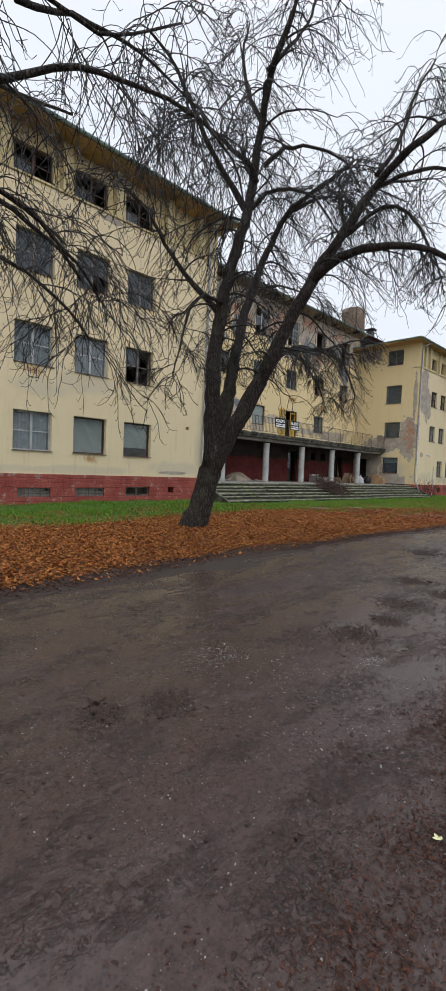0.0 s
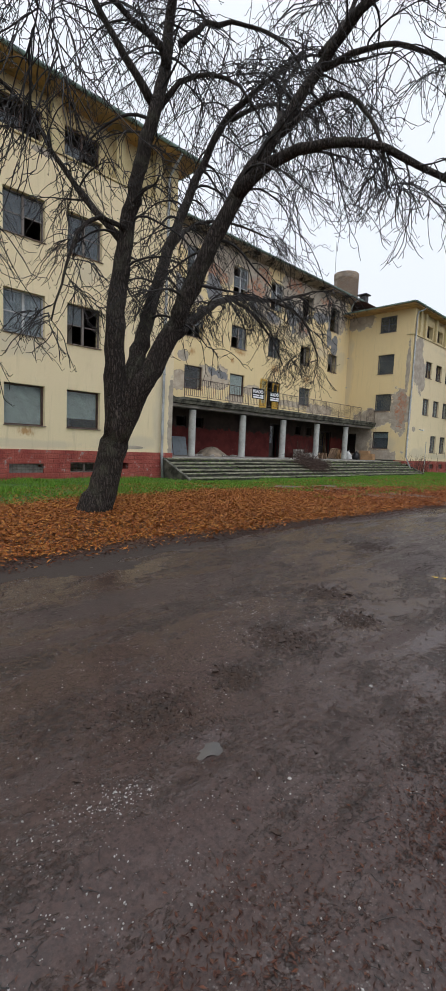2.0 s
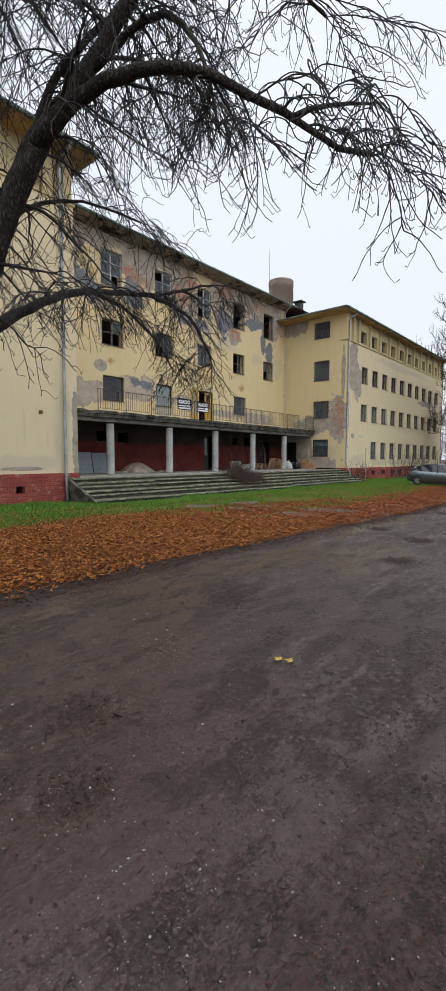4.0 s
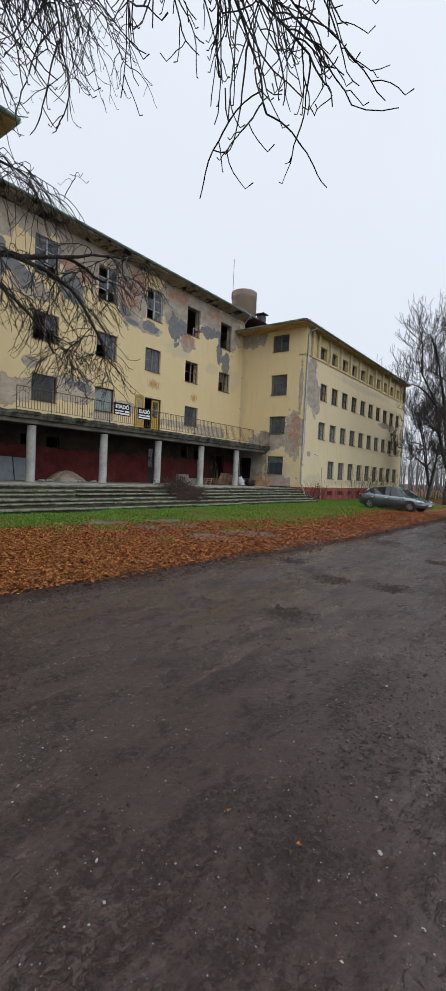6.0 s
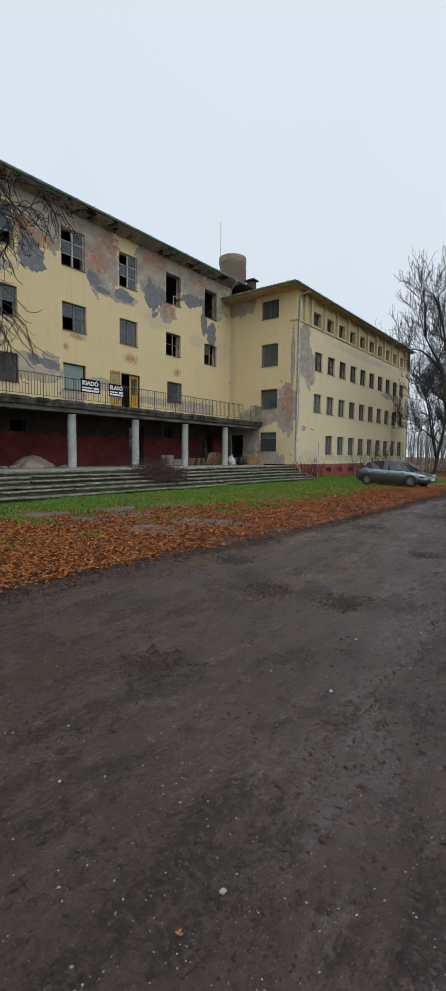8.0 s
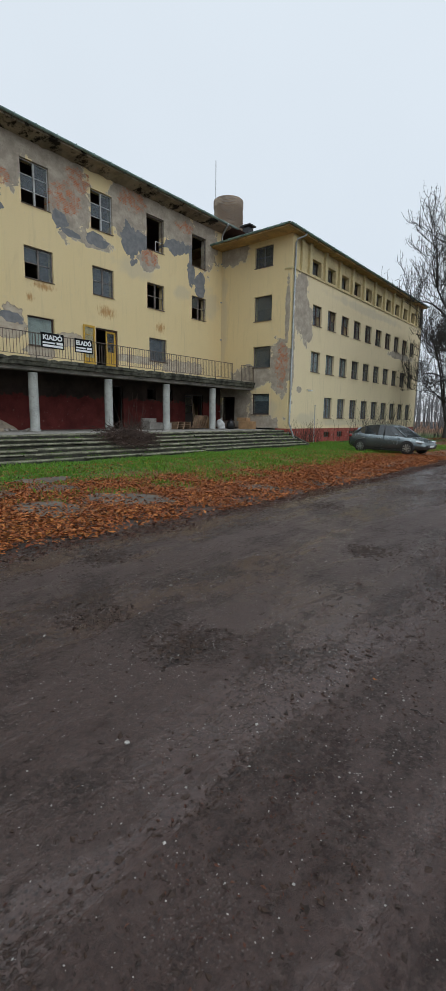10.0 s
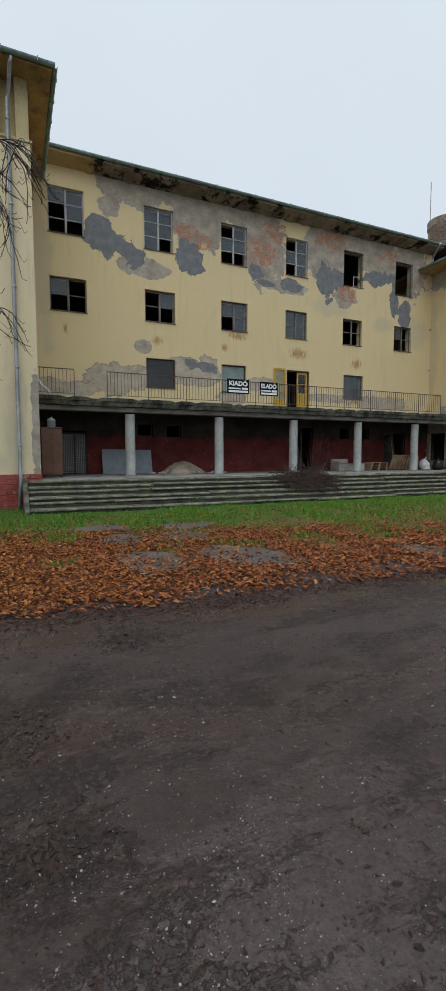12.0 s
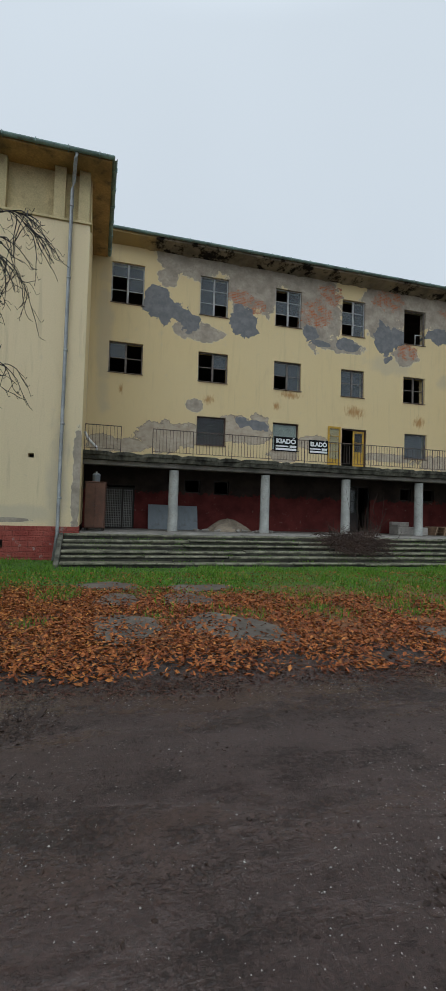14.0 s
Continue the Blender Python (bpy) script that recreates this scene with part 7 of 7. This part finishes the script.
def leaf_bed(count, x0, x1, y0, y1, big, near_part=None):
    x, y = R.uniform(x0, x1, count), R.uniform(y0, y1, count)
    keep = (R.uniform(0, 1, count) < leaf_cover(x, y)) & ~(on_slab(x, y) & (R.uniform(0, 1, count) < 0.62))
    if near_part is not None:
        keep &= (R.uniform(0, 1, count) < sstep(11.5, 18.0, y)) != near_part
    x, y = x[keep], y[keep]
    n = len(x)
    z = lawn_z(x, y) + R.uniform(0.008, 0.055, n)
    L = R.uniform(0.032, 0.078, n) * big
    return np.stack([x, y, z], -1), R.uniform(0, 6.283, n), R.normal(0, 0.34, n), np.stack([L, L * R.uniform(0.7, 1.25, n), L * R.uniform(0.3, 1.6, n)], -1)


scatter("fallen_leaves", *leaf_bed(330000, -13.5, -4.8, -3, 18, 1.0, True), leaf_shape, leaf_faces, M["leaf"], "thick carpet of wet orange-brown chestnut leaves", "leaves")
scatter("fallen_leaves", *leaf_bed(215000, -13, -4.8, 11.5, 34, 1.2, False), leaf_shape, leaf_faces, M["leaf_red"], "scattered red-brown leaves along the grass edge", "leaves")
scatter("fallen_leaves", *leaf_bed(34000, -15, -4.9, 34, 75, 1.6), leaf_shape, leaf_faces, M["leaf_red"], "red-brown leaves under the far trees", "leaves")

blade = [(-0.12, 0, 0), (0.12, 0, 0), (0.05, 0.1, 0.55), (0.1, 0.42, 1.0)]
blade_f = [(0, 1, 2), (0, 2, 3)]
n = 190000
x, y = R.uniform(-16.3, -7.0, n), R.uniform(-3, 44, n)
keep = (R.uniform(0, 1, n) < (1 - leaf_cover(x, y)) ** 1.5 * (0.75 + 0.25 * fade(x, y, 9))) & ~on_slab(x, y) & ~((x < S0 + 0.2) & (y > LY - 0.6) & (y < RY + 0.2))
x, y = x[keep], y[keep]
n = len(x)
h = R.uniform(0.04, 0.13, n) * (1 + 0.6 * np.clip(fade(x * 1.5, y * 1.5, 5), -0.8, 1.2))
scatter("grass", np.stack([x, y, lawn_z(x, y) - 0.005], -1), R.uniform(0, 6.283, n), R.normal(0, 0.25, n), np.stack([R.uniform(0.05, 0.11, n), h * 0.9, h], -1), blade, blade_f, M["grass"], "short wet green grass before the steps", "grass")

n = 5200
step_k = R.randint(0, SN, n)
x = S0 - step_k * TREAD - TREAD * R.choice([0.0, 0.0, 0.55, 0.9], n) + 0.01 + R.normal(0, 0.015, n)
y = np.round(R.uniform(LY, RY, n) / 1.35) * 1.35 + R.normal(0, 0.22, n)
y = np.clip(y, LY + 0.1, RY - 0.2)
z = 0.02 + step_k * RISE + np.where(x < S0 - step_k * TREAD - 0.05, RISE - 0.02, 0.0)
h = R.uniform(0.02, 0.07, n)
scatter("step_grass", np.stack([x, y, z - 0.012], -1), R.uniform(0, 6.283, n), R.normal(0, 0.3, n), np.stack([R.uniform(0.03, 0.08, n), h, h], -1), blade, blade_f, M["grass"], "tufts of grass and moss in the step joints", "grass")

oct_v = [(0.5, 0, 0), (-0.5, 0, 0), (0, 0.42, 0), (0, -0.42, 0), (0, 0, 0.34), (0, 0, -0.3), ]
oct_f = [(0, 2, 4), (2, 1, 4), (1, 3, 4), (3, 0, 4), (2, 0, 5), (1, 2, 5), (3, 1, 5), (0, 3, 5)]
n = 90000
x, y = R.uniform(-5.2, 0.6, n), R.uniform(0.8, 26, n)
keep = R.uniform(0, 1, n) < 0.26 + 0.7 * sstep(0.1, 0.45, waves(x, y, 41, 2.3))
hx, hy = [], []
for a, b, r in HOLES:
    hx.append(R.normal(a, r * 0.5, 90)), hy.append(R.normal(b, r * 0.6, 90))
x, y = np.concatenate([x[keep], *hx]), np.concatenate([y[keep], *hy])
n = len(x)
sz = R.gamma(1.3, 0.0024, n) + 0.0045
scatter("gravel", np.stack([x, y, road_fine(x, y) + sz * 0.1], -1), R.uniform(0, 6.283, n), R.normal(0, 0.3, n), np.stack([sz, sz * R.uniform(0.6, 1.1, n), sz], -1), oct_v, oct_f, M["stone"], "loose grey gravel and pebbles on the track", "gravel")

# trodden litter in a band along the track, and crumbs of dark mud
n = 26000
x, y = R.normal(-0.62, 0.42, n), R.uniform(0.6, 19, n)
keep = (R.uniform(0, 1, n) < (0.10 + sstep(0.05, 0.35, waves(x, y * 0.7, 45, 2.6))) * (1 - 0.6 * sstep(6, 10, y))) & (x < 0.6)
x, y = x[keep], y[keep]
for a, b, r in ((-0.55, 1.9, 0.2), (-0.4, 2.6, 0.18), (-0.75, 3.6, 0.25), (-0.6, 4.6, 0.3), (-0.95, 3.1, 0.15), (-0.5, 1.4, 0.2), (-0.7, 5.6, 0.25)):
    x, y = np.concatenate([x, R.normal(a, r, 1100)]), np.concatenate([y, R.normal(b, r * 1.3, 1100)])
n = len(x)
L = R.uniform(0.008, 0.023, n)
scatter("leaf_litter", np.stack([x, y, road_fine(x, y) + 0.004], -1), R.uniform(0, 6.283, n), R.normal(0, 0.35, n), np.stack([L, L * R.uniform(0.4, 1.2, n), L * 1.3], -1), leaf_shape, leaf_faces, M["litter"], "trodden dark brown leaf scraps on the track", "leaf litter")
n = 130000
x, y = R.uniform(-5.2, 0.5, n), R.uniform(0.8, 20, n)
band = np.exp(-((x + 1.0 + 0.2 * np.sin(y * 0.4)) / 0.45) ** 2) + 0.5 * np.exp(-((x + 3.5) / 0.4) ** 2)
keep = R.uniform(0, 1, n) < 0.09 + 0.5 * sstep(0.2, 0.5, waves(x, y * 0.6, 47, 3.2)) + 0.55 * np.exp(-((x + 1.15) / 0.22) ** 2) * sstep(7.0, 9.0, y) + 0.45 * band * sstep(0.0, 0.35, waves(x, y, 48, 4.0))
hx, hy = [], []
for a, b, r in HOLES:
    hx.append(R.normal(a, r * 0.45, 520)), hy.append(R.normal(b, r * 0.45, 520))
loose = int(keep.sum())
x, y = np.concatenate([x[keep], *hx]), np.concatenate([y[keep], *hy])
n = len(x)
sz = R.gamma(2.0, 0.0048, n) + 0.005
sz[loose:] = R.gamma(2.0, 0.008, n - loose) + 0.010
scatter("mud_crumbs", np.stack([x, y, road_fine(x, y)], -1), R.uniform(0, 6.283, n), R.normal(0, 0.3, n), np.stack([sz * 1.3, sz * R.uniform(0.6, 1.1, n), sz * 0.8], -1), oct_v, oct_f, M["crumb"], "crumbs of dark wet mud on the track", "mud")

# pale gravel pressed into the track in small patches
hx, hy = [], []
for a, b, r, k in PALE_PATCHES:
    hx.append(R.normal(a, r, k)), hy.append(R.normal(b, r * 1.5, k))
x, y = np.concatenate(hx), np.concatenate(hy)
n = len(x)
sz = R.gamma(1.5, 0.0022, n) + 0.0045
scatter("gravel", np.stack([x, y, road_fine(x, y) + sz * 0.1], -1), R.uniform(0, 6.283, n), R.normal(0, 0.3, n), np.stack([sz, sz * R.uniform(0.6, 1.1, n), sz], -1), oct_v, oct_f, M["stone"], "patches of pale gravel pressed into the track", "gravel")

# dark rotting twigs and scraps trodden into the track
tr = random.Random(88)
t = Tubes()
for a, b, r in [(tr.gauss(-0.9, 0.45), tr.uniform(2.0, 11.5), tr.uniform(0.12, 0.35)) for _ in range(34)] + [(tr.uniform(-4.4, -1.5), tr.uniform(4.0, 16.0), tr.uniform(0.1, 0.25)) for _ in range(14)]:
    for _ in range(50):
        px, py, g, ln = tr.gauss(a, r * 0.7), tr.gauss(b, r * 1.1), tr.gauss(1.2, 1.0), tr.choice((0.012, 0.018, 0.024, 0.03, 0.06))
        if px > 0.5:
            continue
        xs = np.array([px + math.cos(g) * ln * q + tr.gauss(0, 0.008) for q in (-0.5, -0.1, 0.25, 0.5)])
        ys = np.array([py + math.sin(g) * ln * q + tr.gauss(0, 0.008) for q in (-0.5, -0.1, 0.25, 0.5)])
        zs = road_fine(xs, ys)
        w = tr.uniform(0.001, 0.002)
        t.add([Vector((u, v, q + 0.005)) for u, v, q in zip(xs, ys, zs)], [w, w, w * 0.8, w * 0.5], 4, False)
tagged(part("twig_litter", t.mesh("twig_litter", M["twig"])), "short dark rotting twigs trodden into the track", "twigs", kind="stuff")

# muddy rim of scraps where leaves meet the track, painting its shadow line too
n = 24000
y = R.uniform(-2, 40, n)
x = leaf_rim(y) + 0.16 + R.normal(0, 0.16, n) + 0.16 * waves(np.zeros_like(y), y, 21, 2.4)
L = R.uniform(0.015, 0.05, n)
scatter("leaf_litter", np.stack([x, y, np.maximum(road_fine(x, y), lawn_z(x, y)) + 0.006], -1), R.uniform(0, 6.283, n), R.normal(0, 0.3, n), np.stack([L, L * R.uniform(0.5, 1.2, n), L], -1), leaf_shape, leaf_faces, M["litter"], "dark leaf scraps along the muddy track edge, standing in for its shadow line too", "leaf litter")

# heaps of wet red-brown leaf mash on the track
hx, hy = [], []
for a, b, rx, ry, k in ((-0.62, 2.05, 0.10, 0.16, 700), (-0.62, 1.45, 0.10, 0.14, 500), (-0.74, 2.75, 0.12, 0.25, 500), (-1.0, 3.55, 0.14, 0.3, 600), (-0.66, 4.75, 0.08, 0.22, 900), (-0.58, 5.15, 0.08, 0.25, 500), (-0.5, 1.1, 0.08, 0.12, 300)):
    hx.append(R.normal(a, rx, k)), hy.append(R.normal(b, ry, k))
x, y = np.concatenate(hx), np.concatenate(hy)
n = len(x)
L = R.uniform(0.008, 0.028, n)
scatter("leaf_mash", np.stack([x, y, road_fine(x, y) + R.uniform(0.003, 0.016, n)], -1), R.uniform(0, 6.283, n), R.normal(0, 0.35, n), np.stack([L, L * R.uniform(0.3, 0.9, n), L], -1), leaf_shape, leaf_faces, M["mash"], "wet red-brown leaf mash trodden into the track", "leaves")

# a small puddle in a dip of the track
bm = bmesh.new()
rim = [bm.verts.new((0.05 * (1 + 0.25 * math.sin(3 * a) + 0.2 * math.sin(5 * a + 1)) * math.cos(a), 0.085 * (1 + 0.3 * math.sin(4 * a) + 0.15 * math.sin(7 * a)) * math.sin(a), 0.0)) for a in np.linspace(0, 6.283, 30, endpoint=False)]
bm.faces.new(rim)
ob = part("puddle", bm, M["water"])
ob.matrix_basis = pose(-1.72, 4.20, float(road_z(np.array([-1.72]), np.array([4.20]))[0]) + 0.008)
tagged(ob, "small shallow puddle reflecting the pale sky", "puddle", kind="structure")

# single leaves, twigs and pebbles lying on the track
lr = random.Random(61)


def single_leaf(x, y, size, mat, label):
    bm = bmesh.new()
    for k, (a, s) in enumerate(((-50, 0.8), (0, 1.0), (55, 0.75))):
        rot = Matrix.Rotation(radians(a), 3, "Z")
        vs = [bm.verts.new(rot @ (Vector((p[0] + 0.5, p[1], p[2] * 0.5)) * size * s) + Vector((0, 0, 0.002 * k))) for p in leaf_shape]
        for f in leaf_faces:
            bm.faces.new([vs[i] for i in f])
    ob = part("leaf", bm, mat)
    ob.matrix_basis = pose(x, y, float(road_fine(np.array([x]), np.array([y]))[0]) + 0.012, 0, 0, lr.uniform(0, 360))
    tagged(ob, label, "leaf", "single leaves on the track")


for x, y in ((-2.15, 8.33), (-2.06, 8.37)):
    single_leaf(x, y, 0.08, M["leaf_yellow"], "yellow chestnut leaf lying on the wet track")
for x, y in ((-1.36, 9.59), (-1.01, 9.63), (-1.22, 11.22), (-1.16, 11.04), (-0.58, 11.1), (-1.05, 15.16)):
    single_leaf(x, y, 0.022, M["leaf"], "small brown leaf lying on the wet track")
single_leaf(-0.59, 2.08, 0.04, M["leaf_pale"], "pale yellow-green leaf lying on the wet track")
for k in range(16):
    single_leaf(lr.uniform(-4.6, 0.1), lr.uniform(1.5, 19), lr.uniform(0.02, 0.04), M["litter"], "brown leaf lying flat on the wet track")
for k in range(22):
    x, y, a, ln = lr.uniform(-4.2, 0.2), lr.uniform(1.2, 19), lr.uniform(0, 6.28), lr.uniform(0.05, 0.16)
    pts = []
    for q in range(4):
        px, py = x + math.cos(a) * ln * (q / 3 - 0.5), y + math.sin(a) * ln * (q / 3 - 0.5) + lr.gauss(0, 0.012)
        pts.append(Vector((px, py, float(road_fine(np.array([px]), np.array([py]))[0]) + 0.008)))
    t = Tubes()
    t.add(pts, [0.0028, 0.0028, 0.0024, 0.0014], 5)
    tagged(part("fallen_twig", t.mesh("fallen_twig", M["twig"])), "thin dark twig fallen on the track", "twig", "fallen twigs")
for k in range(26):
    x, y, s = lr.uniform(-4.4, 0.2), lr.uniform(1.2, 18), lr.uniform(0.009, 0.016)
    bm = bmesh.new()
    bmesh.ops.create_icosphere(bm, subdivisions=2, radius=s, matrix=Matrix.Diagonal((1, lr.uniform(0.6, 1), lr.uniform(0.35, 0.6), 1)))
    for v in bm.verts:
        v.co *= lr.uniform(0.9, 1.08)
    ob = part("pebble", bm, M["stone"])
    ob.matrix_basis = pose(x, y, float(road_fine(np.array([x]), np.array([y]))[0]) + s * 0.2, 0, 0, lr.uniform(0, 360))
    tagged(ob, "pale pebble pressed into the wet track", "pebble", "pebbles on the track")
